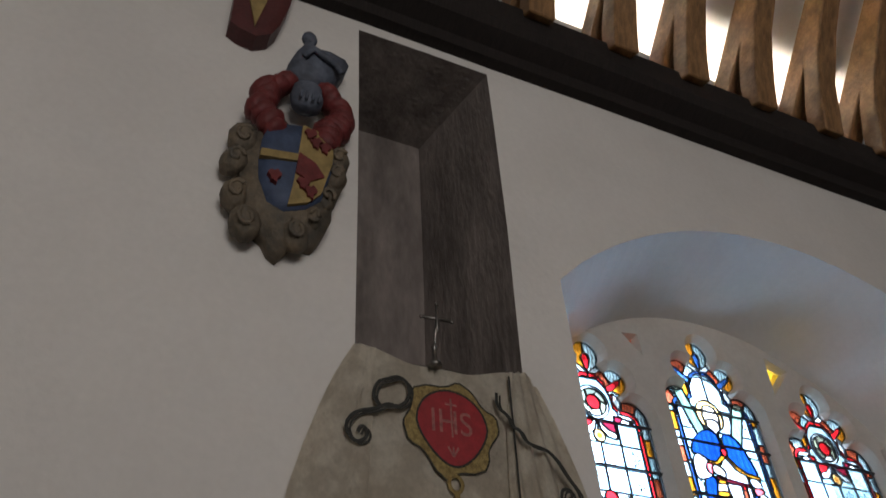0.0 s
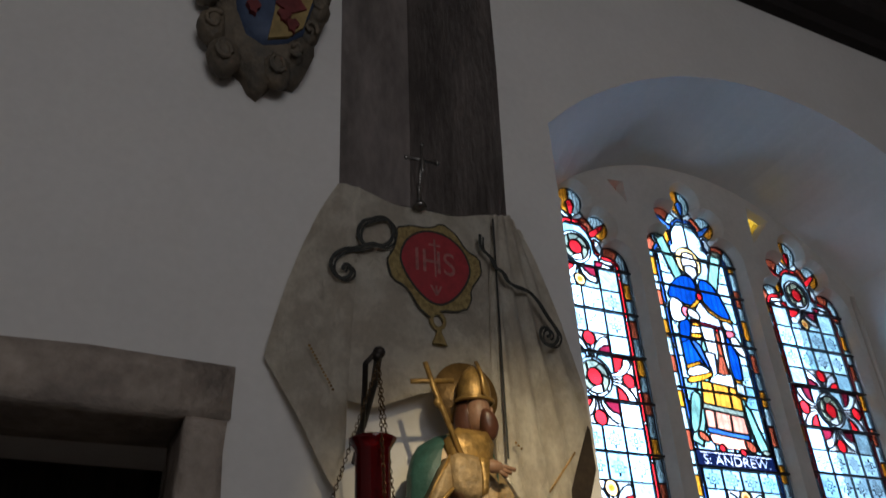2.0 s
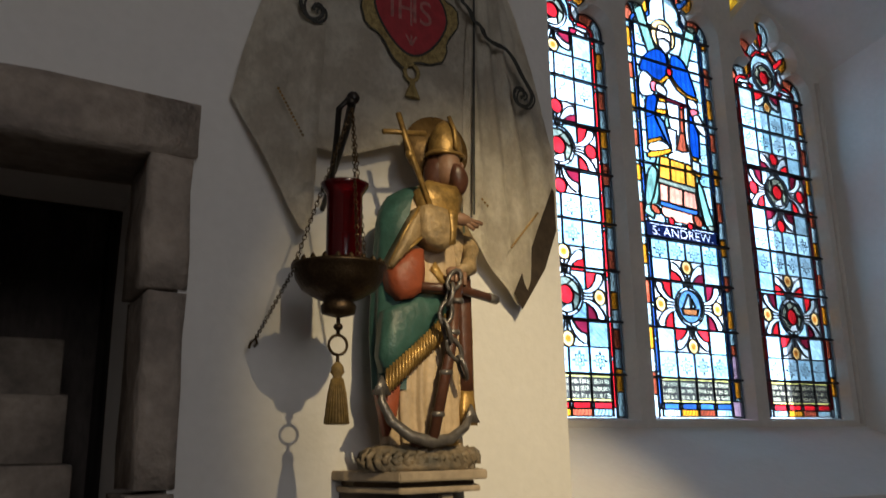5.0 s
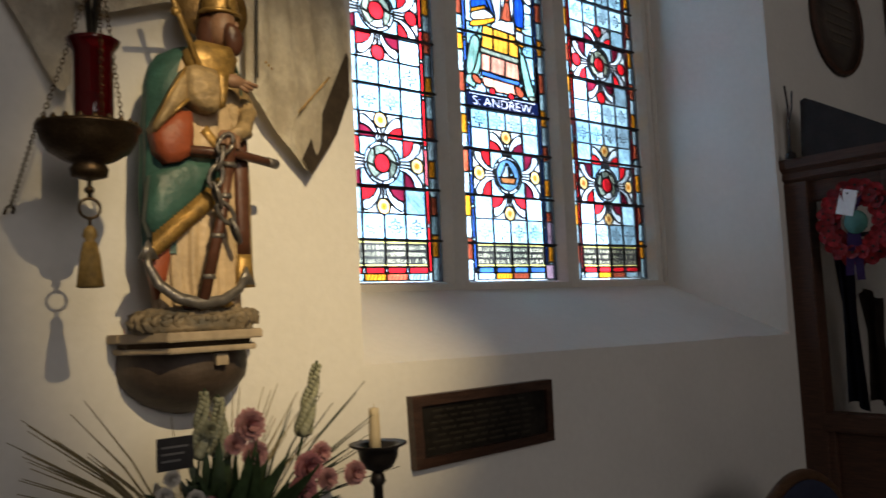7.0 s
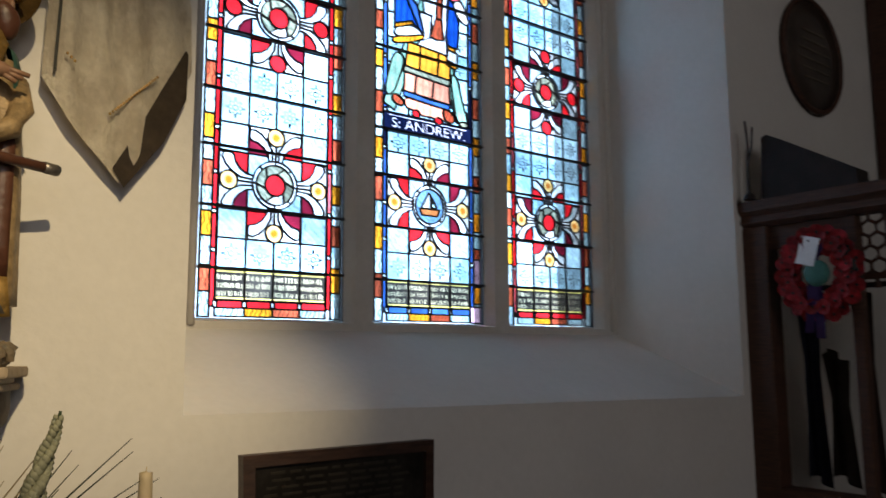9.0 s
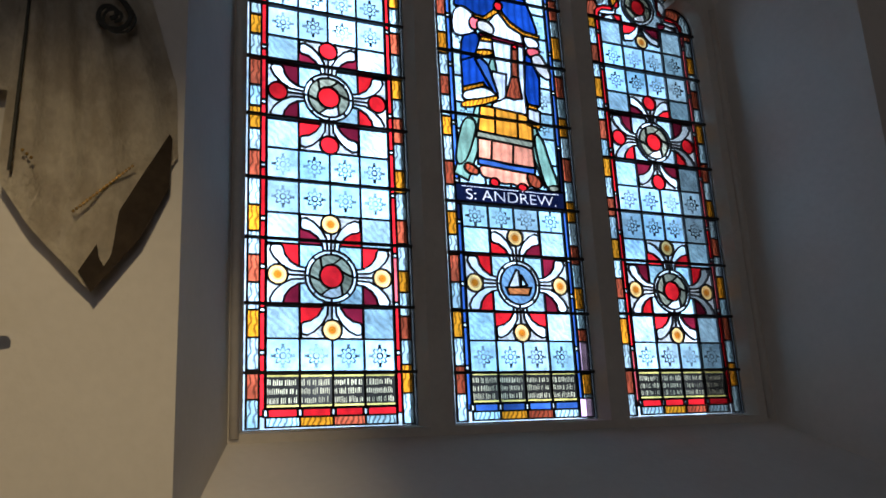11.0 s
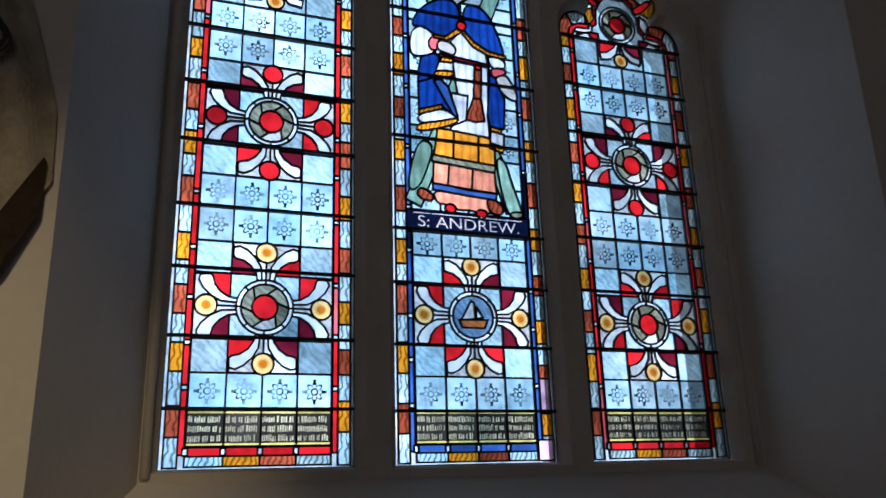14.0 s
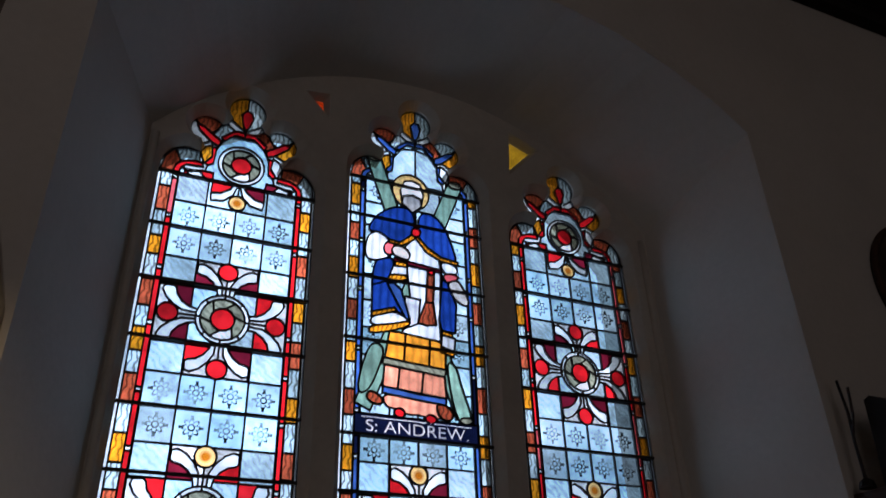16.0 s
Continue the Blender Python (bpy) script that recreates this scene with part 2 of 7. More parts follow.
GLASS = {
    "pale": stained("pale", (0.35, 0.73, 0.98), "star", 0.62),
    "clear": stained("clear", (0.40, 0.76, 0.98), "streak", 0.3),
    "white": stained("white", (0.70, 0.88, 1.0), "none"),
    "grey": stained("grey", (0.66, 0.78, 0.86), "streak", 0.25),
    "red": stained("red", (0.80, 0.020, 0.030), "none"),
    "pink": stained("pink", (0.95, 0.16, 0.20), "none"),
    "maroon": stained("maroon", (0.17, 0.010, 0.030), "none"),
    "amber": stained("amber", (0.78, 0.32, 0.022), "scroll", 0.6),
    "sun": stained("sun", (0.86, 0.40, 0.045), "sun", 0.3),
    "rust": stained("rust", (0.48, 0.10, 0.05), "scroll", 0.6),
    "azure": stained("azure", (0.42, 0.74, 0.90), "scroll", 0.65),
    "blue": stained("blue", (0.006, 0.058, 0.38), "fold", 0.75),
    "navy": stained("navy", (0.004, 0.008, 0.035), "none"),
    "cobalt": stained("cobalt", (0.04, 0.14, 0.50), "none"),
    "olive": stained("olive", (0.25, 0.30, 0.24), "streak", 0.4),
    "moss": stained("moss", (0.22, 0.46, 0.40), "fold", 0.4),
    "gold": stained("gold", (0.66, 0.28, 0.03), "fold", 0.45),
    "salmon": stained("salmon", (0.80, 0.33, 0.23), "fold", 0.45),
    "skin": stained("skin", (0.74, 0.78, 0.80), "none"),
    "beard": stained("beard", (0.42, 0.46, 0.50), "fold", 0.4),
    "robe": stained("robe", (0.64, 0.78, 0.92), "fold", 0.55),
    "letter": stained("letter", (1.0, 1.0, 1.0), "none"),
    "spangle": stained("spangle", (1.0, 0.60, 0.04), "none"),
    "ember": stained("ember", (0.75, 0.055, 0.008), "none"),
    "script": stained("script", (0.46, 0.46, 0.33), "none"),
    "panel": stained("panel", (0.030, 0.032, 0.030), "none"),
    "sea": stained("sea", (0.10, 0.22, 0.38), "streak", 0.3),
    "hull": stained("hull", (0.45, 0.17, 0.06), "streak", 0.4),
    "violet": stained("violet", (0.85, 0.62, 0.90), "none"),
    "yellow": stained("yellow", (0.75, 0.70, 0.22), "none"),
}


# ---- mesh helpers ----
def mesh_of(name, bm, mats=(), smooth=False):
    me = bpy.data.meshes.new(name)
    bm.to_mesh(me)
    bm.free()
    for m in mats if isinstance(mats, (list, tuple)) else [mats]:
        me.materials.append(m)
    if smooth:
        me.shade_smooth()
    return me


def thing(name, at, label, category, group="", kind=""):
    ob = new(name)
    ob.empty_display_size = 0.05
    ob.location = at
    return tagged(ob, label, category, group, kind)


def part(name, bm, material, parent=None, label="", smooth=False, at=None):
    ob = new(name, mesh_of(name, bm, material, smooth))
    if parent is not None:
        ob.parent = parent
    if at is not None:
        ob.location = at
    if label:
        ob["label"] = label
    return ob


def solo(name, bm, material, label, category, group="", kind="", smooth=False):
    return tagged(part(name, bm, material, None, "", smooth), label, category, group, kind)


def box(bm, lo, hi, bevel=0.0, mat=0):
    lo, hi = Vector(lo), Vector(hi)
    r = bmesh.ops.create_cube(bm, size=1, matrix=Matrix.LocRotScale((lo + hi) / 2, None, hi - lo))
    faces = {f for v in r["verts"] for f in v.link_faces}
    for f in faces:
        f.material_index = mat
    if bevel:
        bmesh.ops.bevel(bm, geom=list({e for v in r["verts"] for e in v.link_edges}), offset=bevel, segments=2, profile=0.6, affect="EDGES")
    return bm


def boxed(lo, hi, bevel=0.0):
    return box(bmesh.new(), lo, hi, bevel)


def lathe(bm, profile, centre=(0, 0, 0), n=28, mat=0, squash=(1, 1)):
    """Turns (radius, height) pairs round the vertical through centre."""
    c = Vector(centre)
    rings = []
    for r, z in profile:
        rings.append([bm.verts.new(c + Vector((r * squash[0] * math.cos(a), r * squash[1] * math.sin(a), z))) for a in [2 * math.pi * k / n for k in range(n)]])
    for a, b in zip(rings, rings[1:]):
        for k in range(n):
            bm.faces.new((a[k], a[(k + 1) % n], b[(k + 1) % n], b[k])).material_index = mat
    for ring, flip in ((rings[0], True), (rings[-1], False)):
        bm.faces.new(ring[::-1] if flip else ring).material_index = mat
    return bm


def tube(bm, pts, r, n=8, mat=0, closed=False, taper=None):
    """A round bar along pts; taper: a radius for each point."""
    pts = [Vector(p) for p in pts]
    rings, count = [], len(pts)
    up = Vector((0.3, 0.2, 0.93))
    for i, p in enumerate(pts):
        a = pts[(i - 1) % count] if closed or i else p
        b = pts[(i + 1) % count] if closed or i < count - 1 else p
        d = (b - a).normalized() if (b - a).length > 1e-9 else Vector((0, 0, 1))
        s = d.cross(up)
        s = s.normalized() if s.length > 1e-4 else d.orthogonal().normalized()
        q = d.cross(s)
        rr = taper[i] if taper else r
        rings.append([bm.verts.new(p + rr * (math.cos(t) * s + math.sin(t) * q)) for t in [2 * math.pi * k / n for k in range(n)]])
    for i in range(count if closed else count - 1):
        a, b = rings[i], rings[(i + 1) % count]
        for k in range(n):
            bm.faces.new((a[k], a[(k + 1) % n], b[(k + 1) % n], b[k])).material_index = mat
    if not closed:
        bm.faces.new(rings[0][::-1]).material_index = mat
        bm.faces.new(rings[-1]).material_index = mat
    return bm


def blob(bm, centre, size, mat=0, turn=None, detail=2, rough=0.0):
    m = Matrix.LocRotScale(centre, turn or Euler((0, 0, 0)), Vector(size))
    r = bmesh.ops.create_icosphere(bm, subdivisions=detail, radius=1, matrix=m)
    for v in r["verts"]:
        if rough:
            v.co += rough * (noise.noise_vector(v.co * 18)) 
        for f in v.link_faces:
            f.material_index = mat
    return bm


def chain(bm, a, b, link=0.016, wire=0.0016, sag=0.0, mat=0):
    """A run of oval links from a to b, each turned a quarter from the last."""
    a, b = Vector(a), Vector(b)
    steps = max(2, int((b - a).length / (link * 0.72)))
    for i in range(steps):
        t = (i + 0.5) / steps
        c = a.lerp(b, t) - Vector((0, 0, sag * 4 * t * (1 - t)))
        d = (b - a).normalized()
        side = d.cross(Vector((0.2, 1, 0.1))).normalized()
        if i % 2:
            side = d.cross(side).normalized()
        tube(bm, [c + d * (link / 2) * math.cos(q) + side * (link / 3.4) * math.sin(q) for q in [2 * math.pi * k / 8 for k in range(8)]], wire, 5, mat, True)
    return bm


from mathutils.geometry import delaunay_2d_cdt


def sheet_with_holes(outer, holes):
    """Triangles of a flat sheet with holes: corner list and triples."""
    vs, fs = [], []
    for poly in [outer] + holes:
        fs.append(list(range(len(vs), len(vs) + len(poly))))
        vs += [Vector(p) for p in poly]
    co, _, faces, _, _, orig = delaunay_2d_cdt(vs, [], fs, 0, 1e-6)
    return co, [f for f, o in zip(faces, orig) if 0 in o and len(o) == 1]


def add_sheet(bm, outer, holes, y, flip=False, mat=0):
    co, tris = sheet_with_holes(outer, holes)
    vs = [bm.verts.new((p[0], y, p[1])) for p in co]
    for t in tris:
        f = bm.faces.new([vs[i] for i in (t if not flip else t[::-1])])
        f.material_index = mat


def add_loft(bm, a, ya, b, yb, mat=0, flip=False):
    """The reveal between two outlines of as many corners, at two depths."""
    va = [bm.verts.new((p[0], ya, p[1])) for p in a]
    vb = [bm.verts.new((p[0], yb, p[1])) for p in b]
    k = len(a)
    for i in range(k):
        q = (va[i], va[(i + 1) % k], vb[(i + 1) % k], vb[i])
        bm.faces.new(q[::-1] if flip else q).material_index = mat


def arc(cx, cz, r, a0, a1, n=12):
    return [(cx + r * math.cos(radians(a0 + (a1 - a0) * i / n)), cz + r * math.sin(radians(a0 + (a1 - a0) * i / n))) for i in range(n + 1)]


# ---- the north wall with doorway, niche and window ----
WALL, GLAZING, TRACERY = 1.975, 2.50, 2.455
CENTRES, BOTTOM = (2.20, 2.78, 3.36), 1.728
door_hole = [(-0.20, 0.0), (0.846, 0.0), (0.850, 1.2), (0.846, 2.05), (0.850, 2.305), (0.46, 2.31), (-0.22, 2.315), (-0.21, 1.2)]
niche_hole = [(1.083, 2.48), (1.560, 2.48), (1.565, 2.83), (1.582, 3.40), (1.588, 3.9), (1.590, 4.211), (1.33, 4.214), (1.067, 4.209), (1.073, 3.8), (1.077, 3.38)]


def pointed(x0, x1, zs0, zs1, peak, zb0, zb1, n=12):
    """A low arch over a sill, from the sill's left end anticlockwise."""
    pts = [(x0, zb0), (x1, zb1), (x1, zs1)]
    for i in range(1, 2 * n):
        t = i / (2 * n)
        x = x1 + (x0 - x1) * t
        base = zs1 + (zs0 - zs1) * t
        pts.append((x, base + (peak - (zs0 + zs1) / 2) * (1 - abs(2 * t - 1) ** 2.1) ** 0.92))
    return pts + [(x0, zs0)]


window_front = pointed(1.753, 3.80, 3.236, 3.40, 3.738, 1.505, 1.472)
window_back = pointed(1.925, 3.69, 3.23, 3.23, 3.655, 1.700, 1.700)
ROOMX0, ROOMX1, ROOMY0, TOP = -2.6, 8.6, -4.4, 4.85


def build_wall():
    bm = bmesh.new()
    outer = [(ROOMX0, 0), (5.12, 0), (5.12, TOP), (ROOMX0, TOP)]
    add_sheet(bm, outer, [door_hole, niche_hole, window_front], WALL)
    add_loft(bm, window_front, WALL, window_back, TRACERY + 0.004)
    add_sheet(bm, outer, [door_hole, window_back], 2.78, True)
    add_loft(bm, window_back, TRACERY + 0.004, window_back, 2.78)
    add_loft(bm, door_hole, WALL, door_hole, 2.78)
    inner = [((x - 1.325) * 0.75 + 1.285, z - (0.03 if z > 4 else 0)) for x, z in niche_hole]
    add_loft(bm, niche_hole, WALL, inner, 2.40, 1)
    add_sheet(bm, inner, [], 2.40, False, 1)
    bmesh.ops.remove_doubles(bm, verts=bm.verts, dist=1e-4)
    # worn, uneven arrises
    for v in bm.verts:
        if abs(v.co.y - WALL) < 1e-3 and 0.1 < v.co.z < 4.6 and ROOMX0 < v.co.x < ROOMX1:
            v.co.x += 0.004 * noise.noise(v.co * 9)
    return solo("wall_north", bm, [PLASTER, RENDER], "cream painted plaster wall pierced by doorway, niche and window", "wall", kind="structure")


build_wall()
solo("floor", boxed((ROOMX0, ROOMY0, -0.2), (ROOMX1, 2.9, 0.0)), FLOOR, "worn grey stone paved floor of the church", "floor", kind="structure")
for name, lo, hi, text in (
    ("wall_west", (ROOMX0 - 0.3, ROOMY0, 0), (ROOMX0, 2.9, 7.6), "plain cream plaster end wall"),
    ("wall_east", (ROOMX1, ROOMY0, 0), (ROOMX1 + 0.3, 2.9, 4.9), "plain cream plaster far wall"),
    ("wall_south", (ROOMX0 - 0.3, ROOMY0 - 0.3, 0), (ROOMX1 + 0.3, ROOMY0, 7.6), "plain cream plaster wall facing the window"),
):
    solo(name, boxed(lo, hi), PLASTER, text, "wall", kind="structure")


# ---- the stained-glass window ----
def head(spring, w=0.236):
    """Half a cusped light head, from its right shoulder up to the apex, relative to the light's middle."""
    pts = [(w, spring)]
    pts += [(w - 0.078 + 0.078 * math.cos(a), spring + 0.012 + 0.086 * math.sin(a)) for a in [math.pi / 2 * i / 7 for i in range(1, 8)]]
    pts += [(0.126, spring + 0.092), (0.118, spring + 0.110)]
    pts += arc(0.113, spring + 0.178, 0.053, -62, 140, 12)
    pts += [(0.060, spring + 0.218)]
    pts += arc(0.0, spring + 0.280, 0.059, -38, 90, 10)
    return pts


def light_outline(spring, grow=0.0, bottom=BOTTOM):
    half = head(spring)
    pts = [(-0.236, bottom), (0.236, bottom)] + half + [(-x, z) for x, z in half[-2::-1]]
    if grow:
        out = []
        for i, p in enumerate(pts):
            a, b = Vector(pts[i - 1]), Vector(pts[(i + 1) % len(pts)])
            d = (b - a).normalized()
            out.append((p[0] + d.y * grow, p[1] - d.x * grow))
        pts = out
    return pts


SPRINGS = (3.105, 3.235, 3.105)
HOLES = [[(c + x, z) for x, z in light_outline(s)] for c, s in zip(CENTRES, SPRINGS)]
WIDE = [[(c + x, z) for x, z in light_outline(s, 0.022)] for c, s in zip(CENTRES, SPRINGS)]
EYES = [[(2.399, 3.498), (2.444, 3.448), (2.441, 3.502)], [(3.145, 3.409), (3.234, 3.506), (3.153, 3.535)]]
EYES_WIDE = [[(2.372, 3.508), (2.458, 3.412), (2.455, 3.518)], [(3.128, 3.365), (3.262, 3.510), (3.138, 3.562)]]

window = tagged(new("window_1"), "tall three-light stained glass church window in stone", "window", kind="structure")


def tracery():
    bm = bmesh.new()
    edge = [(x * 1.012 - 0.0334, z + (0.012 if z > 2 else -0.012)) for x, z in window_back]
    add_sheet(bm, edge, WIDE + EYES_WIDE, TRACERY)
    outside = [[(x + 0.02, z + 0.05) if z > sum(q[1] for q in eye) / 3 else (x, z) for x, z in eye] for eye in EYES_WIDE]
    for a, b, c in zip(WIDE + EYES_WIDE, HOLES + EYES, HOLES + outside):
        add_loft(bm, a, TRACERY, b, GLAZING - 0.012)
        add_loft(bm, b, GLAZING - 0.012, c, GLAZING + 0.05)
    add_sheet(bm, edge, HOLES + outside, GLAZING + 0.05, True)
    add_loft(bm, edge, TRACERY, edge, GLAZING + 0.05, flip=True)
    part("window_frame", bm, STONE, window, "pale limestone mullions and cusped tracery")
    bm = bmesh.new()
    # raised roll mouldings round the lights
    for x in (1.938, 3.664):
        tube(bm, [(x, TRACERY - 0.002, z) for z in (1.71, 2.2, 2.8, 3.20)], 0.012, 10)
    part("moulding", bm, STONE, window, "slim limestone roll moulding", True)


tracery()


def regular(cx, cz, r, n=20, a0=0):
    return [(cx + r * math.cos(2 * math.pi * k / n + a0), cz + r * math.sin(2 * math.pi * k / n + a0)) for k in range(n)]


def rect(x0, z0, x1, z1):
    return [(x0, z0), (x1, z0), (x1, z1), (x0, z1)]


class Glazing:
    """Shapes laid over one another, the later on top; then cut into panes with lead between them."""

    def __init__(self, outline):
        self.outline, self.polys, self.keys, self.groups = outline, [], [], []

    def add(self, poly, key, group=None, leaded=True):
        area = sum(a[0] * b[1] - b[0] * a[1] for a, b in zip(poly, poly[1:] + poly[:1]))
        self.polys.append(poly if area > 0 else poly[::-1])
        self.keys.append(key)
        self.groups.append((group if group is not None else len(self.polys), leaded))

    def build(self, name, origin, parent, label):
        vs, fs = [], []
        for poly in [self.outline] + self.polys:
            fs.append(list(range(len(vs), len(vs) + len(poly))))
            vs += [Vector(p) for p in poly]
        co, _, faces, _, _, orig = delaunay_2d_cdt(vs, [], fs, 0, 2e-5)
        owner, sets, style = [], {}, {}
        for f, o in zip(faces, orig):
            if 0 not in o or len(o) < 2:
                owner.append(None)
                continue
            top = max(o) - 1
            g = self.groups[top][0]
            owner.append(g)
            sets.setdefault(g, []).append(f)
            style[g] = (self.keys[top], self.groups[top][1])
        edges = {}
        for f, g in zip(faces, owner):
            for i in range(len(f)):
                e = tuple(sorted((f[i], f[(i + 1) % len(f)])))
                edges.setdefault(e, []).append(g)
        lead = bmesh.new()

        def strip(a, b, w, d):
            t = (b - a).normalized()
            s = Vector((-t.y, t.x)) * w
            a, b = a - t * w * 0.7, b + t * w * 0.7
            q = [a + s, a - s, b - s, b + s]
            front = [lead.verts.new((p.x, -d, p.y)) for p in q]
            back = [lead.verts.new((p.x, d, p.y)) for p in q]
            lead.faces.new(front), lead.faces.new(back[::-1])
            for i in range(4):
                lead.faces.new((front[i], back[i], back[(i + 1) % 4], front[(i + 1) % 4]))

        for (i, j), gs in edges.items():
            g1, g2 = gs[0], gs[1] if len(gs) > 1 else None
            if g1 == g2:
                continue
            if g1 is not None and g2 is not None and not (style[g1][1] and style[g2][1]):
                continue
            strip(co[i], co[j], 0.0024, 0.004)
        for z in self.bars:
            w = max(abs(p[0]) for p in self.outline) - 0.001
            box(lead, (-w, -0.014, z - 0.0042), (w, -0.005, z + 0.0042))
        came = part("lead_came", lead, LEAD, parent, label, at=origin)
        for g, tris in sets.items():
            used = sorted({i for f in tris for i in f})
            xs, zs = [co[i].x for i in used], [co[i].y for i in used]
            mid = Vector(((min(xs) + max(xs)) / 2, (min(zs) + max(zs)) / 2))
            bm = bmesh.new()
            front = {i: bm.verts.new((co[i].x - mid.x, -0.0015, co[i].y - mid.y)) for i in used}
            back = {i: bm.verts.new((co[i].x - mid.x, 0.0015, co[i].y - mid.y)) for i in used}
            for f in tris:
                bm.faces.new([front[i] for i in f])
                bm.faces.new([back[i] for i in f][::-1])
            part("pane", bm, GLASS[style[g][0]], came, at=(mid.x, 0, mid.y))
        return came


COL, ROW, RED0, BORD0, BORD1 = 0.0882, 0.0852, 0.1785, 0.1935, 0.2255


def field(g, z0, z1, rows, keys=("pale",), skip=()):
    """A run of four-column quarries between two heights."""
    h = (z1 - z0) / rows
    for r in range(rows):
        for c in range(4):
            x = -2 * COL + c * COL
            g.add(rect(x, z0 + r * h, x + COL, z0 + (r + 1) * h), keys[(r + c) % len(keys)])


def roundel(g, cz, disc, ship=False, rng=random):
    """A four-armed rosette: corner quarries, petals, discs and a ringed boss."""
    for r in range(4):
        for c in range(4):
            x, z = -2 * COL + c * COL, cz - 2 * ROW + r * ROW
            outer = r in (0, 3) or c in (0, 3)
            corner = r in (0, 3) and c in (0, 3)
            key = "clear" if corner or not outer else ("red" if rng.random() < 0.6 else "maroon")
            g.add(rect(x, z, x + COL, z + ROW), key)
    for k in range(4):
        a = (math.pi / 2) * k
        ca, sa = math.cos(a), math.sin(a)

        def put(pts, key):
            g.add([(1.045 * (p * ca - q * sa), cz + 1.005 * (p * sa + q * ca)) for p, q in pts], key)

        for s in (1, -1):
            outer = [(0.060, 0.019), (0.088, 0.024), (0.108, 0.037), (0.122, 0.056), (0.126, 0.074), (0.132, 0.081)]
            inner = [(0.156, 0.080), (0.160, 0.066), (0.150, 0.046), (0.130, 0.026), (0.105, 0.012), (0.060, 0.009)]
            put([(p, s * q) for p, q in outer] + [(0.169, s * 0.081), (0.169, 0.0), (0.060, 0.0)], "grey")
            put([(p, s * q) for p, q in outer + inner], "white")
        g.add([(0.1465 * ca + 0.0275 * math.cos(q), cz + 0.1465 * sa + 0.0275 * math.sin(q)) for q in [2 * math.pi * i / 16 for i in range(16)]], disc)
    for k in range(8):
        a0, a1 = 2 * math.pi * k / 8, 2 * math.pi * (k + 1) / 8
        g.add([(0.073 * math.cos(a0 + (a1 - a0) * i / 3), cz + 0.073 * math.sin(a0 + (a1 - a0) * i / 3)) for i in range(4)] + [(0.050 * math.cos(a1), cz + 0.050 * math.sin(a1)), (0.050 * math.cos(a0), cz + 0.050 * math.sin(a0))], "white")
    boss(g, 0, cz, 0.061, ship)


def boss(g, cx, cz, r, ship=False):
    if ship:
        g.add(regular(cx, cz, r, 24), "sea")
        g.add([(cx - 0.036, cz - 0.010), (cx - 0.005, cz + 0.046), (cx + 0.004, cz + 0.040), (cx + 0.006, cz - 0.006)], "white")
        g.add([(cx + 0.009, cz - 0.005), (cx + 0.011, cz + 0.030), (cx + 0.030, cz - 0.002)], "clear")
        g.add([(cx - 0.043, cz - 0.010), (cx + 0.044, cz - 0.008), (cx + 0.034, cz - 0.032), (cx - 0.034, cz - 0.032)], "hull")
        return
    for k in range(6):
        a0, a1 = 2 * math.pi * k / 6, 2 * math.pi * (k + 1) / 6
        g.add([(cx + r * math.cos(a0 + (a1 - a0) * i / 4), cz + r * math.sin(a0 + (a1 - a0) * i / 4)) for i in range(5)] + [(cx + r * 0.5 * math.cos(a1 + 0.5), cz + r * 0.5 * math.sin(a1 + 0.5)), (cx + r * 0.5 * math.cos(a0 + 0.5), cz + r * 0.5 * math.sin(a0 + 0.5))], "olive" if k != 4 else "grey")
    g.add(regular(cx, cz, r * 0.54, 16), "red")


def border(g, spring, strip_key, rng):
    """Edge fillets, coloured border pieces and the narrow strip inside them."""
    g.add([(x, z) for x, z in g.outline], "white", "edge")
    cycle = ["azure", "rust", "azure", "amber"]
    for s in (-1, 1):
        z, k = BOTTOM + 0.006, (0 if s < 0 else 2)
        while z < spring - 0.005:
            h = min(rng.uniform(0.060, 0.085), spring + 0.004 - z)
            if h < 0.02:
                break
            a, b = sorted((s * BORD0, s * BORD1))
            g.add(rect(a, z, b, z + h), cycle[k % 4])
            z, k = z + h, k + 1
        a, b = sorted((s * RED0, s * BORD0))
        z = BOTTOM + 0.036
        while z < spring + 0.004:
            h = min(rng.uniform(0.11, 0.2), spring + 0.006 - z)
            if h < 0.015:
                break
            g.add(rect(a, z, b, z + h - 0.012), strip_key if rng.random() < 0.8 else ("pink" if strip_key == "red" else "navy"))
            g.add(rect(a, z + h - 0.012, b, z + h), "white")
            z += h
    for i in range(4):
        x = -2 * COL + i * COL
        g.add(rect(x, BOTTOM + 0.008, x + COL, BOTTOM + 0.032), ["azure", "amber", "rust", "azure"][i])
        g.add(rect(x, BOTTOM + 0.032, x + COL, BOTTOM + 0.053), strip_key)
        g.add(rect(x - 0.006, BOTTOM + 0.034, x + 0.006, BOTTOM + 0.051), "white")


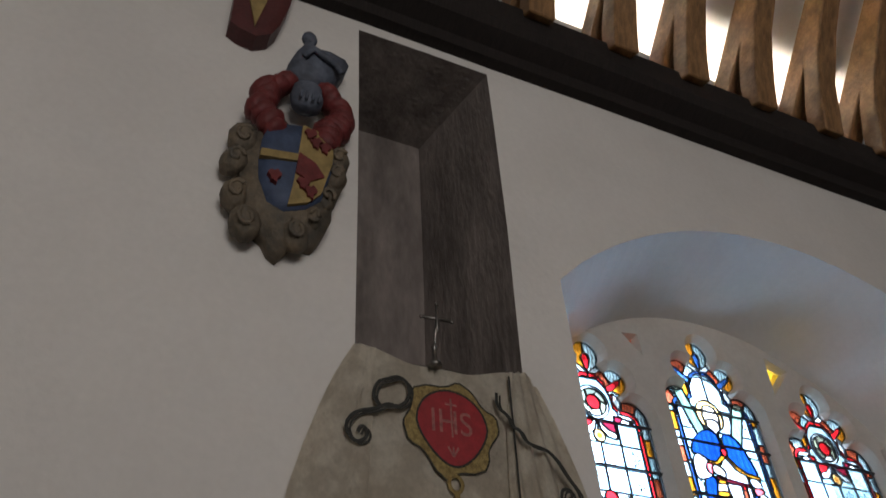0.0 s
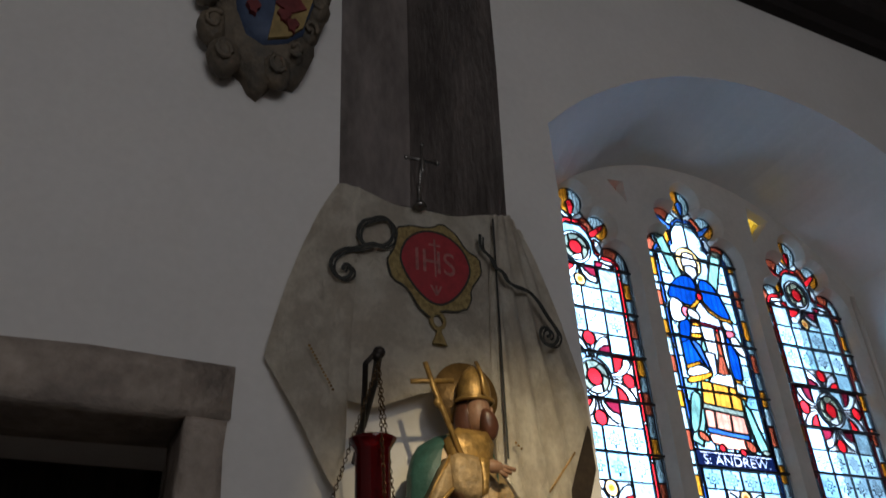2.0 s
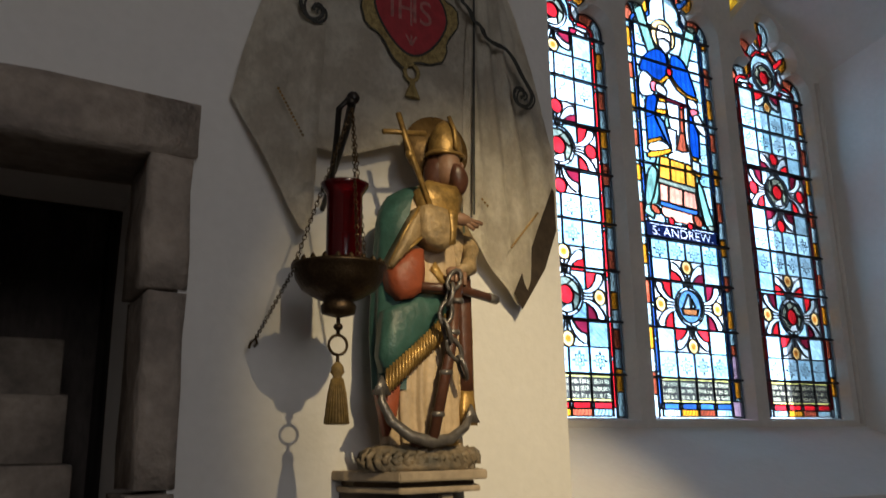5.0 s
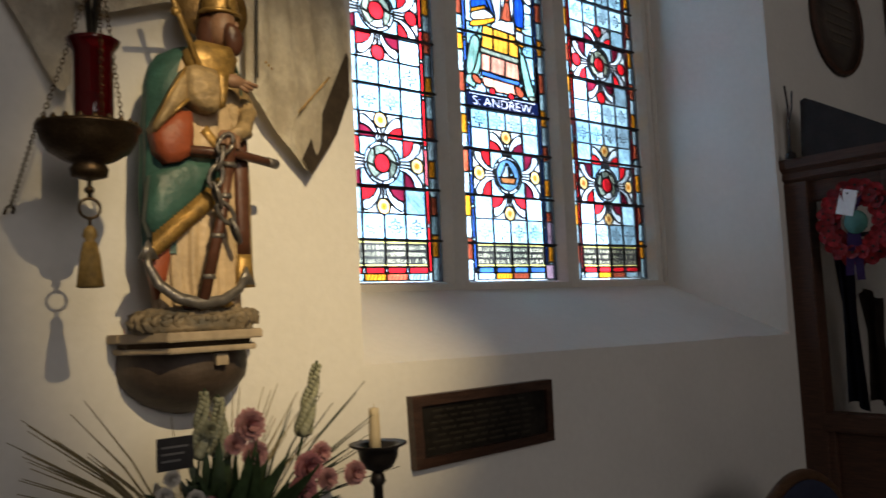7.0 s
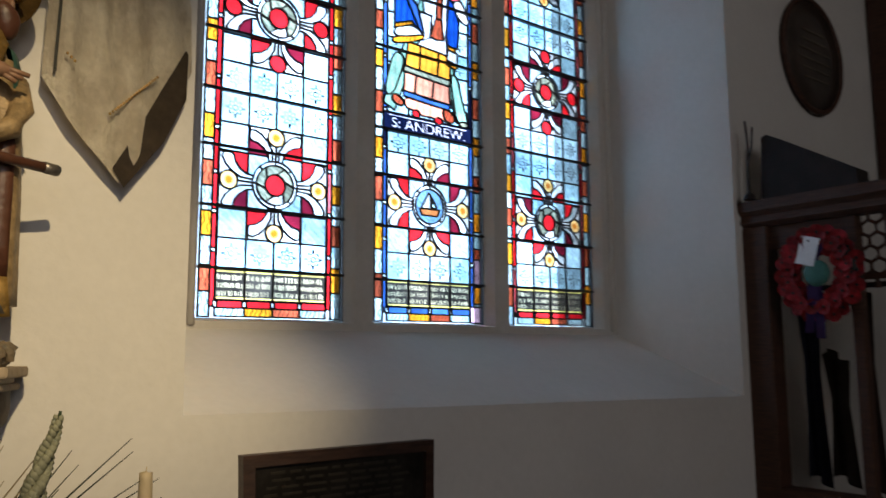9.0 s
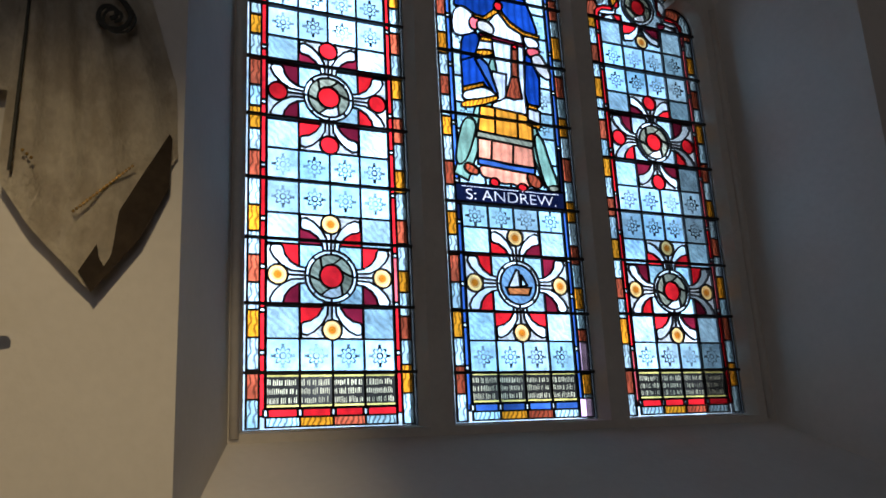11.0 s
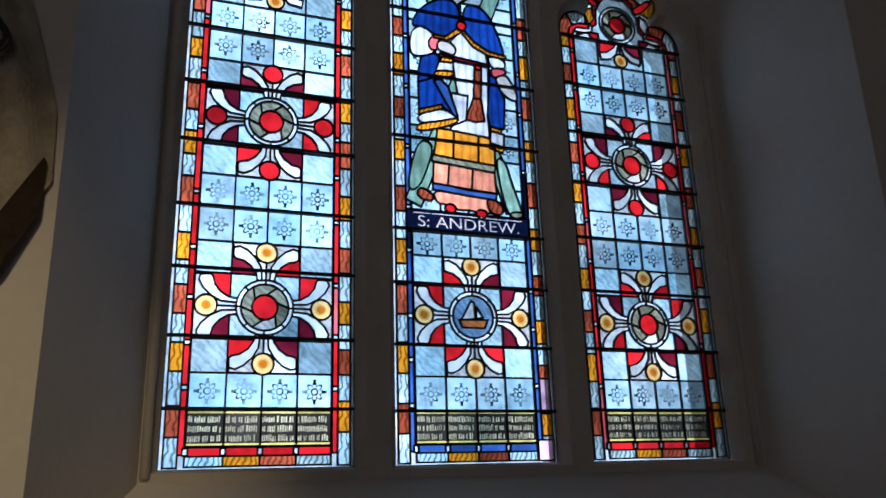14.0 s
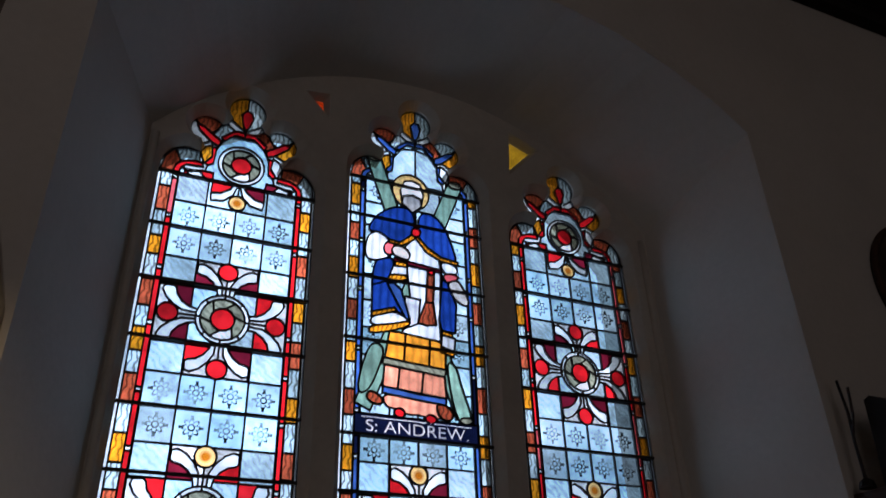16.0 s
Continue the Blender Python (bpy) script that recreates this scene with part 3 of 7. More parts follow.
def inscription(g, z0, z1, rng):
    """Four dark plates with three lines of small script, as plain bars."""
    for c in range(4):
        x = -2 * COL + c * COL
        g.add(rect(x, z0, x + COL, z1), "panel")
        for edge in (z0 + 0.001, z1 - 0.007):
            g.add(rect(x + 0.002, edge, x + COL - 0.002, edge + 0.006), "yellow", leaded=False)
        for line in range(3):
            zl = z0 + 0.010 + (z1 - z0 - 0.018) * line / 3
            xx = x + 0.004
            while xx < x + COL - 0.010:
                w = rng.uniform(0.002, 0.0045)
                g.add(rect(xx, zl + rng.uniform(0, 0.003), xx + w, zl + rng.uniform(0.013, 0.018)), "script", "script%d" % c, False)
                xx += w + rng.choice((0.0018, 0.002, 0.0022, 0.006))


def crown(g, spring, strip_key, full=True):
    """The cusped head: border arcs, lobes of amber and red, and the strip that follows the cusps."""
    for s in (-1, 1):
        def put(pts, key):
            g.add([(s * x, spring + z) for x, z in pts], key)
        put([(0.230, 0.004), (0.194, 0.004), (0.190, 0.028), (0.176, 0.044), (0.196, 0.084), (0.222, 0.054)], "rust" if s < 0 else "azure")
        put([(0.176, 0.044), (0.196, 0.084), (0.160, 0.094), (0.126, 0.092), (0.124, 0.056), (0.150, 0.054)], "azure" if s < 0 else "rust")
        put([(0.194, 0.004), (0.178, 0.004), (0.174, 0.022), (0.160, 0.036), (0.112, 0.040), (0.116, 0.056), (0.150, 0.054), (0.176, 0.044), (0.190, 0.028)], strip_key)
        put([(0.112, 0.056), (0.126, 0.092), (0.118, 0.112), (0.094, 0.126), (0.084, 0.084), (0.096, 0.056)], "white" if s > 0 else "amber")
        put([(0.084, 0.060), (0.098, 0.050), (0.110, 0.056), (0.090, 0.084), (0.094, 0.120), (0.080, 0.120)], strip_key)
        put(arc(0.113, 0.178, 0.055, -75, 35, 8) + [(0.110, 0.166), (0.098, 0.140)], "amber" if s > 0 else "white")
        put(arc(0.113, 0.178, 0.055, 35, 150, 8) + [(0.100, 0.174), (0.112, 0.172)], "azure" if s > 0 else "rust")
        put([(0.074, 0.128), (0.096, 0.136), (0.140, 0.176), (0.148, 0.196), (0.124, 0.190), (0.096, 0.168), (0.070, 0.150)], strip_key)
        put([(0.070, 0.150), (0.096, 0.168), (0.076, 0.206), (0.060, 0.220), (0.026, 0.196), (0.050, 0.176)], "azure" if s < 0 else "rust")
        put([(0.0, 0.180), (0.0, 0.200), (0.030, 0.200), (0.070, 0.166), (0.064, 0.150), (0.030, 0.182)], strip_key)
    g.add(arc(0, spring + 0.280, 0.062, 90, 240, 10) + [(0.0, spring + 0.205)], "amber")
    g.add(arc(0, spring + 0.280, 0.062, -60, 90, 10) + [(0.0, spring + 0.205)], "azure")
    g.add([(-0.008, spring + 0.222), (0.0, spring + 0.210), (0.010, spring + 0.226), (0.020, spring + 0.262), (0.014, spring + 0.286), (-0.004, spring + 0.290), (-0.018, spring + 0.270)], "red" if full else "cobalt")


ROS1, ROS2, ROS3 = 2.131, 2.657, 3.178


def side_light(index):
    rng = random.Random(11 + index)
    spring = SPRINGS[index]
    g = Glazing(light_outline(spring))
    g.bars = [1.872, 2.050, 2.226, 2.394, 2.576, 2.748, 2.920, 3.098]
    border(g, spring, "red", rng)
    g.add(rect(-2 * COL, BOTTOM + 0.053, 2 * COL, spring + 0.02), "clear", "ground")
    inscription(g, BOTTOM + 0.055, 1.869, rng)
    field(g, 1.871, ROS1 - 2 * ROW, 1)
    field(g, ROS1 + 2 * ROW, ROS2 - 2 * ROW, 2)
    field(g, ROS2 + 2 * ROW, 3.012, 2)
    roundel(g, ROS1, "sun", rng=rng)
    roundel(g, ROS2, "red", rng=rng)
    for c in range(4):
        x = -2 * COL + c * COL
        g.add(rect(x, 3.012, x + COL, 3.100), "clear")
    # the head: a boss with two petals and a sun beneath
    g.add([(-0.105, 3.13), (-0.085, 3.10), (0.085, 3.10), (0.105, 3.13), (0.09, 3.20), (0.05, 3.28), (-0.05, 3.28), (-0.09, 3.20)], "clear", "headfield")
    for s in (-1, 1):
        g.add([(s * 0.163, 3.100), (s * 0.163, 3.118), (s * 0.112, 3.131), (s * 0.080, 3.131), (s * 0.078, 3.100)], "red" if s < 0 else "maroon")
        g.add([(s * 0.158, 3.104), (s * 0.150, 3.118), (s * 0.120, 3.128), (s * 0.100, 3.104)], "white")
        g.add([(s * 0.004, 3.100), (s * 0.078, 3.100), (s * 0.080, 3.060), (s * 0.030, 3.068)], "red" if s < 0 else "maroon")
        g.add([(s * 0.010, 3.112), (s * 0.024, 3.086), (s * 0.050, 3.066), (s * 0.080, 3.060), (s * 0.076, 3.034), (s * 0.040, 3.040), (s * 0.014, 3.066), (s * 0.004, 3.100)], "white")
    g.add(regular(0, 3.040, 0.025, 16), "sun")
    crown(g, spring, "red")
    g.add(regular(0, ROS3, 0.070, 24), "white")
    boss(g, 0, ROS3, 0.058)
    g.build("light", (CENTRES[index], GLAZING, 0), window, "black lead cames and iron saddle bars")


def lettering(word, width, height, at):
    """The flat faces of a word in the built-in font, scaled to a box."""
    cu = bpy.data.curves.new("lettering", "FONT")
    cu.body = word
    ob = bpy.data.objects.new("lettering", cu)
    me = bpy.data.meshes.new_from_object(ob)
    xs, ys = [v.co.x for v in me.vertices], [v.co.y for v in me.vertices]
    sx, sy = width / (max(xs) - min(xs)), height / (max(ys) - min(ys))
    polys = [f for f in [[((me.vertices[i].co.x - min(xs)) * sx + at[0], (me.vertices[i].co.y - min(ys)) * sy + at[1]) for i in f.vertices] for f in me.polygons] if abs(sum(a[0] * b[1] - b[0] * a[1] for a, b in zip(f, f[1:] + f[:1]))) > 4e-7]
    bpy.data.objects.remove(ob)
    bpy.data.curves.remove(cu)
    bpy.data.meshes.remove(me)
    return polys


def rounded(pts):
    """The outline with its corners cut twice."""
    for _ in range(2):
        pts = [p for a, b in zip(pts, pts[1:] + pts[:1]) for p in ((a[0] * 0.75 + b[0] * 0.25, a[1] * 0.75 + b[1] * 0.25), (a[0] * 0.25 + b[0] * 0.75, a[1] * 0.25 + b[1] * 0.75))]
    return pts


def middle_light():
    rng = random.Random(5)
    spring = SPRINGS[1]
    g = Glazing(light_outline(spring))
    g.bars = [1.868, 2.045, 2.218, 2.375, 2.660, 2.87, 3.09, 3.235]
    border(g, spring, "cobalt", rng)
    g.add(rect(-2 * COL, BOTTOM + 0.053, 2 * COL, spring + 0.02), "clear", "ground")
    inscription(g, BOTTOM + 0.055, 1.869, rng)
    field(g, 1.866, ROS1 - 2 * ROW, 1)
    roundel(g, ROS1, "sun", True, rng)
    field(g, ROS1 + 2 * ROW, 2.372, 1)
    field(g, 2.436, spring + 0.006, 9, ("pale", "clear", "pale"))
    g.add([(-0.105, spring + 0.02), (0.105, spring + 0.02), (0.09, spring + 0.10), (0.05, spring + 0.19), (0, spring + 0.2), (-0.05, spring + 0.19), (-0.09, spring + 0.10)], "clear", "headfield")
    for s in (-1, 1):
        g.add([(0, spring + 0.02), (s * 0.105, spring + 0.02), (s * 0.09, spring + 0.10), (s * 0.05, spring + 0.16), (0, spring + 0.17)], "clear")
    crown(g, spring, "cobalt", False)
    g.add(rect(-0.193, 2.372, 0.193, 2.438), "navy")
    for z in (2.377, 2.428):
        g.add(rect(-0.172, z, 0.172, z + 0.0025), "letter", "rule", False)
    for poly in lettering("S: ANDREW.", 0.318, 0.034, (-0.158, 2.388)):
        g.add(poly, "letter", "word", False)
    def put(poly, key):
        """A shape of the figure, drawn small and spread over the height between the name and the head."""
        g.add([(x * 1.07 - 0.012, 2.437 + (z - 2.437) * 1.135) for x, z in poly], key)

    # the two beams of the saltire
    for s, top in ((-1, (-0.130, 3.225)), (1, (0.150, 3.190))):
        foot = (-s * 0.148, 2.455)
        d = Vector((top[0] - foot[0], top[1] - foot[1])).normalized()
        q = Vector((-d.y, d.x)) * 0.024
        put([(foot[0] + q.x, foot[1] + q.y), (foot[0] - q.x, foot[1] - q.y), (top[0] - q.x, top[1] - q.y), (top[0] + q.x, top[1] + q.y)], "moss")
        put([(top[0] + 0.024 * math.cos(a), top[1] + 0.012 * math.sin(a)) for a in [2 * math.pi * i / 12 for i in range(12)]], "olive")
    # the robed figure, in plain leaded shapes
    put(regular(-0.005, 3.130, 0.062, 24), "sun")
    put(rounded([(-0.127, 2.634), (-0.086, 2.623), (-0.100, 2.569), (-0.130, 2.497), (-0.164, 2.486), (-0.155, 2.555)]), "moss")
    put(rounded([(0.099, 2.609), (0.131, 2.598), (0.145, 2.540), (0.177, 2.454), (0.163, 2.440), (0.135, 2.436), (0.114, 2.497)]), "moss")
    put(rounded([(0.134, 2.450), (0.157, 2.457), (0.177, 2.454), (0.173, 2.441), (0.144, 2.435)]), "olive")
    put(rounded([(-0.140, 2.483), (-0.127, 2.501), (-0.093, 2.486), (-0.090, 2.465), (-0.122, 2.465)]), "rust")
    put(rounded([(-0.092, 2.501), (0.097, 2.486), (0.118, 2.465), (0.110, 2.441), (0.076, 2.447), (0.046, 2.440), (0.016, 2.450), (-0.018, 2.445), (-0.051, 2.458), (-0.085, 2.461)]), "salmon")
    put(rounded([(0.065, 2.486), (0.097, 2.484), (0.119, 2.463), (0.109, 2.440), (0.073, 2.447)]), "rust")
    put([(-0.087, 2.573), (-0.042, 2.571), (-0.048, 2.511), (-0.091, 2.513)], "salmon")
    put([(-0.042, 2.571), (0.029, 2.566), (0.023, 2.506), (-0.048, 2.511)], "salmon")
    put([(0.029, 2.566), (0.094, 2.562), (0.098, 2.502), (0.023, 2.506)], "salmon")
    put([(-0.091, 2.514), (-0.039, 2.511), (0.013, 2.504), (0.098, 2.502), (0.096, 2.483), (0.012, 2.488), (-0.092, 2.496)], "cobalt")
    put([(-0.090, 2.594), (0.100, 2.582), (0.094, 2.561), (-0.092, 2.575)], "olive")
    put([(-0.073, 2.670), (-0.024, 2.671), (-0.029, 2.589), (-0.086, 2.594)], "gold")
    put([(-0.024, 2.671), (0.051, 2.667), (0.047, 2.585), (-0.029, 2.589)], "gold")
    put([(0.051, 2.667), (0.101, 2.655), (0.097, 2.582), (0.047, 2.585)], "gold")
    put([(-0.020, 2.878), (0.091, 2.875), (0.083, 2.720), (0.085, 2.661), (-0.037, 2.670), (-0.008, 2.706), (-0.009, 2.778)], "robe")
    put([(-0.026, 2.936), (0.011, 2.979), (0.086, 2.918), (0.091, 2.884), (-0.015, 2.891)], "robe")
    put([(-0.025, 2.781), (0.023, 2.778), (0.015, 2.704), (-0.033, 2.681)], "robe")
    put([(-0.060, 2.896), (0.091, 2.884), (0.091, 2.874), (-0.061, 2.884)], "maroon")
    put([(0.048, 2.877), (0.070, 2.877), (0.064, 2.774), (0.040, 2.772)], "rust")
    put([(0.039, 2.773), (0.064, 2.775), (0.072, 2.709), (0.045, 2.703), (0.014, 2.707)], "rust")
    put(rounded([(0.048, 2.877), (0.070, 2.877), (0.066, 2.863), (0.051, 2.863)]), "red")
    put(rounded([(-0.122, 2.875), (-0.091, 2.891), (-0.060, 2.894), (-0.063, 2.842), (-0.079, 2.814), (-0.119, 2.778), (-0.130, 2.785)]), "blue")
    put([(-0.127, 2.799), (-0.078, 2.820), (-0.045, 2.799), (-0.023, 2.749), (-0.011, 2.704), (-0.058, 2.738), (-0.127, 2.714)], "blue")
    put([(-0.081, 2.812), (-0.060, 2.817), (-0.037, 2.799), (-0.010, 2.713), (-0.019, 2.707), (-0.049, 2.756)], "cobalt")
    put(rounded([(-0.128, 2.706), (-0.057, 2.733), (-0.010, 2.709), (-0.014, 2.701), (-0.062, 2.688), (-0.130, 2.678)]), "robe")
    put([(-0.127, 2.719), (-0.059, 2.742), (-0.051, 2.732), (-0.128, 2.704)], "amber")
    put(rounded([(-0.135, 2.670), (-0.116, 2.681), (-0.062, 2.693), (-0.010, 2.710), (-0.010, 2.696), (-0.060, 2.673), (-0.133, 2.654)]), "amber")
    put([(-0.060, 2.875), (-0.018, 2.875), (-0.018, 2.842), (-0.074, 2.838)], "robe")
    put([(-0.054, 2.886), (-0.019, 2.886), (-0.020, 2.873), (-0.058, 2.871)], "amber")
    put(rounded([(-0.078, 2.831), (-0.071, 2.842), (-0.018, 2.848), (-0.017, 2.832), (-0.072, 2.818)]), "amber")
    put([(0.094, 2.857), (0.113, 2.848), (0.124, 2.817), (0.139, 2.781), (0.132, 2.693), (0.089, 2.694), (0.082, 2.727)], "blue")
    put([(0.089, 2.683), (0.131, 2.677), (0.128, 2.637), (0.086, 2.647)], "robe")
    put([(0.090, 2.696), (0.123, 2.691), (0.122, 2.678), (0.089, 2.683)], "amber")
    put([(0.086, 2.648), (0.130, 2.635), (0.123, 2.621), (0.085, 2.632)], "amber")
    put(rounded([(0.089, 2.914), (0.144, 2.909), (0.149, 2.880), (0.100, 2.871)]), "robe")
    put(rounded([(0.097, 2.869), (0.116, 2.878), (0.146, 2.878), (0.149, 2.863), (0.125, 2.853), (0.106, 2.845)]), "pink")
    put(rounded([(0.113, 2.848), (0.147, 2.863), (0.166, 2.835), (0.183, 2.799), (0.175, 2.781), (0.154, 2.786), (0.131, 2.801), (0.118, 2.827)]), "skin")
    put(rounded([(-0.138, 2.961), (-0.107, 2.975), (-0.074, 2.958), (-0.061, 2.936), (-0.063, 2.907), (-0.092, 2.886), (-0.126, 2.875), (-0.148, 2.880), (-0.151, 2.922)]), "robe")
    put(rounded([(-0.091, 2.935), (-0.069, 2.952), (-0.056, 2.945), (-0.062, 2.907), (-0.084, 2.901), (-0.093, 2.916)]), "pink")
    put(rounded([(-0.066, 2.933), (-0.042, 2.939), (-0.019, 2.932), (-0.006, 2.914), (-0.017, 2.894), (-0.038, 2.899), (-0.067, 2.906)]), "skin")
    put(rounded([(-0.144, 2.965), (-0.131, 3.008), (-0.093, 3.047), (-0.045, 3.073), (0.007, 3.066), (0.006, 2.986), (-0.039, 2.949), (-0.071, 2.949), (-0.107, 2.973)]), "blue")
    put(rounded([(0.015, 2.983), (0.022, 3.066), (0.075, 3.066), (0.110, 3.030), (0.132, 2.972), (0.149, 2.914), (0.095, 2.920), (0.050, 2.945)]), "blue")
    put([(-0.080, 2.953), (-0.041, 2.950), (0.002, 2.986), (0.012, 2.973), (-0.034, 2.940), (-0.075, 2.942)], "amber")
    put([(0.015, 2.983), (0.050, 2.949), (0.094, 2.926), (0.150, 2.920), (0.150, 2.909), (0.094, 2.912), (0.045, 2.933), (0.010, 2.973)], "amber")
    put(rounded([(-0.005, 2.994), (0.004, 3.008), (0.022, 3.008), (0.028, 2.994), (0.018, 2.978), (0.001, 2.978)]), "red")
    put(rounded([(-0.059, 2.454), (-0.043, 2.463), (-0.025, 2.454), (-0.030, 2.437), (-0.055, 2.437)]), "red")
    put(rounded([(0.031, 2.445), (0.047, 2.455), (0.068, 2.447), (0.062, 2.431), (0.036, 2.431)]), "red")
    put([(-0.034, 3.085), (-0.040, 3.130), (-0.026, 3.165), (0.0, 3.172), (0.026, 3.165), (0.038, 3.130), (0.030, 3.085), (0.0, 3.062)], "skin")
    put([(-0.034, 3.085), (-0.030, 3.112), (0.0, 3.120), (0.028, 3.112), (0.030, 3.085), (0.0, 3.058)], "beard")
    g.add(rect(RED0, 1.735, BORD1, 1.790), "violet")
    g.add(rect(BORD0, 1.862, BORD1, 1.960), "violet")
    g.build("light", (CENTRES[1], GLAZING, 0), window, "black lead cames and iron saddle bars")


side_light(0)
middle_light()
side_light(2)
for poly, key in zip(EYES, ("rust", "sun")):
    bm = bmesh.new()
    for y in (-0.0015, 0.0015):
        bm.faces.new([bm.verts.new((x, GLAZING - 0.0125 + y, z)) for x, z in poly])
    part("pane", bm, GLASS["spangle" if key == "sun" else "ember"], window, "small three-cornered tracery pane")


def backdrop():
    """The bright hazy sky and tree shade beyond the glass."""
    m, n, l, p = nodes_of("sky_beyond")
    out = [x for x in n if x.type == "OUTPUT_MATERIAL"][0]
    co = n.new("ShaderNodeTexCoord")
    ns = n.new("ShaderNodeTexNoise")
    ns.inputs["Scale"].default_value, ns.inputs["Detail"].default_value = 2.2, 5
    l.new(co.outputs["Object"], ns.inputs["Vector"])
    ramp = n.new("ShaderNodeValToRGB")
    ramp.color_ramp.elements[0].position, ramp.color_ramp.elements[0].color = 0.34, (0.27, 0.38, 0.50, 1)
    ramp.color_ramp.elements[1].position, ramp.color_ramp.elements[1].color = 0.66, (0.90, 0.95, 1.08, 1)
    l.new(ns.outputs["Fac"], ramp.inputs[0])
    em = n.new("ShaderNodeEmission")
    sep = n.new("ShaderNodeSeparateXYZ")
    l.new(co.outputs["Object"], sep.inputs[0])
    shade = n.new("ShaderNodeMapRange")
    shade.inputs[1].default_value, shade.inputs[2].default_value, shade.inputs[3].default_value, shade.inputs[4].default_value = 1.9, 3.5, 10.0, 6.2
    l.new(sep.outputs["X"], shade.inputs[0])
    l.new(shade.outputs[0], em.inputs[1])
    l.new(ramp.outputs[0], em.inputs[0])
    l.new(em.outputs[0], out.inputs[0])
    bm = bmesh.new()
    vs = [bm.verts.new(p) for p in ((1.9, 3.25, 1.5), (4.60, 3.25, 1.5), (4.60, 3.25, 5.4), (1.9, 3.25, 5.4))]
    bm.faces.new(vs)
    solo("backdrop", bm, m, "bright hazy sky beyond the coloured glass", "sky", kind="structure")


backdrop()

# ---- roof ----


def beam_z(x):
    return 4.255 + 0.006 * math.sin(x * 1.3)


def roof():
    bm = bmesh.new()
    xs = [ROOMX0 + (ROOMX1 - ROOMX0) * i / 24 for i in range(25)]
    prof = [(WALL + 0.02, 0.0), (WALL - 0.05, 0.0), (WALL - 0.06, 0.05), (WALL - 0.13, 0.08), (WALL - 0.15, 0.12), (WALL - 0.15, 0.26), (WALL + 0.02, 0.28)]
    rings = [[bm.verts.new((x, y + 0.006 * noise.noise((x * 3, y, z)), beam_z(x) + z + 0.006 * noise.noise((x * 4, z * 9, 1)))) for y, z in prof] for x in xs]
    for a, b in zip(rings, rings[1:]):
        for k in range(len(prof)):
            bm.faces.new((a[k], b[k], b[(k + 1) % len(prof)], a[(k + 1) % len(prof)]))
    solo("wall_plate", bm, BLACKOAK, "long black moulded oak wall plate under the rafters", "beam", kind="structure")
    bm = bmesh.new()
    vs = [[bm.verts.new((x, y, z)) for x in (ROOMX0 - 0.3, ROOMX1 + 0.3)] for y, z in ((2.80, 4.45), (2.35, 5.05), (-1.1, 8.2), (-4.7, 5.0), (-4.7, 5.2), (-1.1, 8.45), (2.5, 5.2), (2.95, 4.6))]
    for i in range(8):
        a, b = vs[i], vs[(i + 1) % 8]
        bm.faces.new((a[0], a[1], b[1], b[0]))
    solo("ceiling", bm, PLASTER, "white plaster between the sloping rafters", "ceiling", kind="structure")
    bm = bmesh.new()
    box(bm, (ROOMX0 - 0.3, -4.7, 4.8), (ROOMX0, 2.9, 8.6))
    box(bm, (ROOMX1, -4.7, 4.8), (ROOMX1 + 0.3, 2.9, 8.6))
    solo("gable_wall", bm, PLASTER, "plain plaster gable walls above the end walls", "wall", kind="structure")


roof()


def rafters():
    rng = random.Random(3)

    def timber(a, b, w, d, bow=0.0):
        """A hewn timber from a to b, w wide along the wall and d deep."""
        bm = bmesh.new()
        a, b = Vector(a), Vector(b)
        t = (b - a).normalized()
        side = Vector((1, 0, 0))
        dep = t.cross(side).normalized()
        rings = []
        for i in range(7):
            f = i / 6
            c = a.lerp(b, f) + dep * bow * 4 * f * (1 - f)
            ring = []
            for sx, sy in ((-1, -1), (1, -1), (1, 1), (-1, 1)):
                ring.append(bm.verts.new(c + side * sx * w / 2 * (1 + 0.08 * rng.uniform(-1, 1)) + dep * sy * d / 2 * (1 + 0.08 * rng.uniform(-1, 1))))
            rings.append(ring)
        for p, q in zip(rings, rings[1:]):
            for k in range(4):
                bm.faces.new((p[k], p[(k + 1) % 4], q[(k + 1) % 4], q[k]))
        bm.faces.new(rings[0][::-1]), bm.faces.new(rings[-1])
        bmesh.ops.bevel(bm, geom=[e for e in bm.edges], offset=0.006, segments=1, affect="EDGES")
        return bm

    for i in range(18):
        x = 1.40 + i * 0.385 + rng.uniform(-0.02, 0.02)
        z = beam_z(x)
        raf = thing("rafter_couple", (x, WALL - 0.12, z + 0.2), "honey-coloured old oak rafter with its curved ashlar brace", "rafter", "roof rafters")
        part("rafter", timber((0, 0.20, 0.14), (0, -3.0, 3.55), 0.105, 0.12), RAFTER, raf)
        part("brace", timber((0.0, -0.03, 0.01), (0.0, -0.42, 0.78), 0.115, 0.10, 0.05), RAFTER, raf, "curved knotty oak brace")


rafters()
# warm strip lights hidden on the wall plate, throwing light up the plaster
for x in (2.0, 2.9, 3.8, 4.7, 5.6):
    lamp("plate_uplight", "AREA", 19, (1.0, 0.90, 0.76), look((x, WALL + 0.02, beam_z(x) + 0.30), (x, WALL - 0.42, beam_z(x) + 1.4)), size=0.7, size_y=0.04)


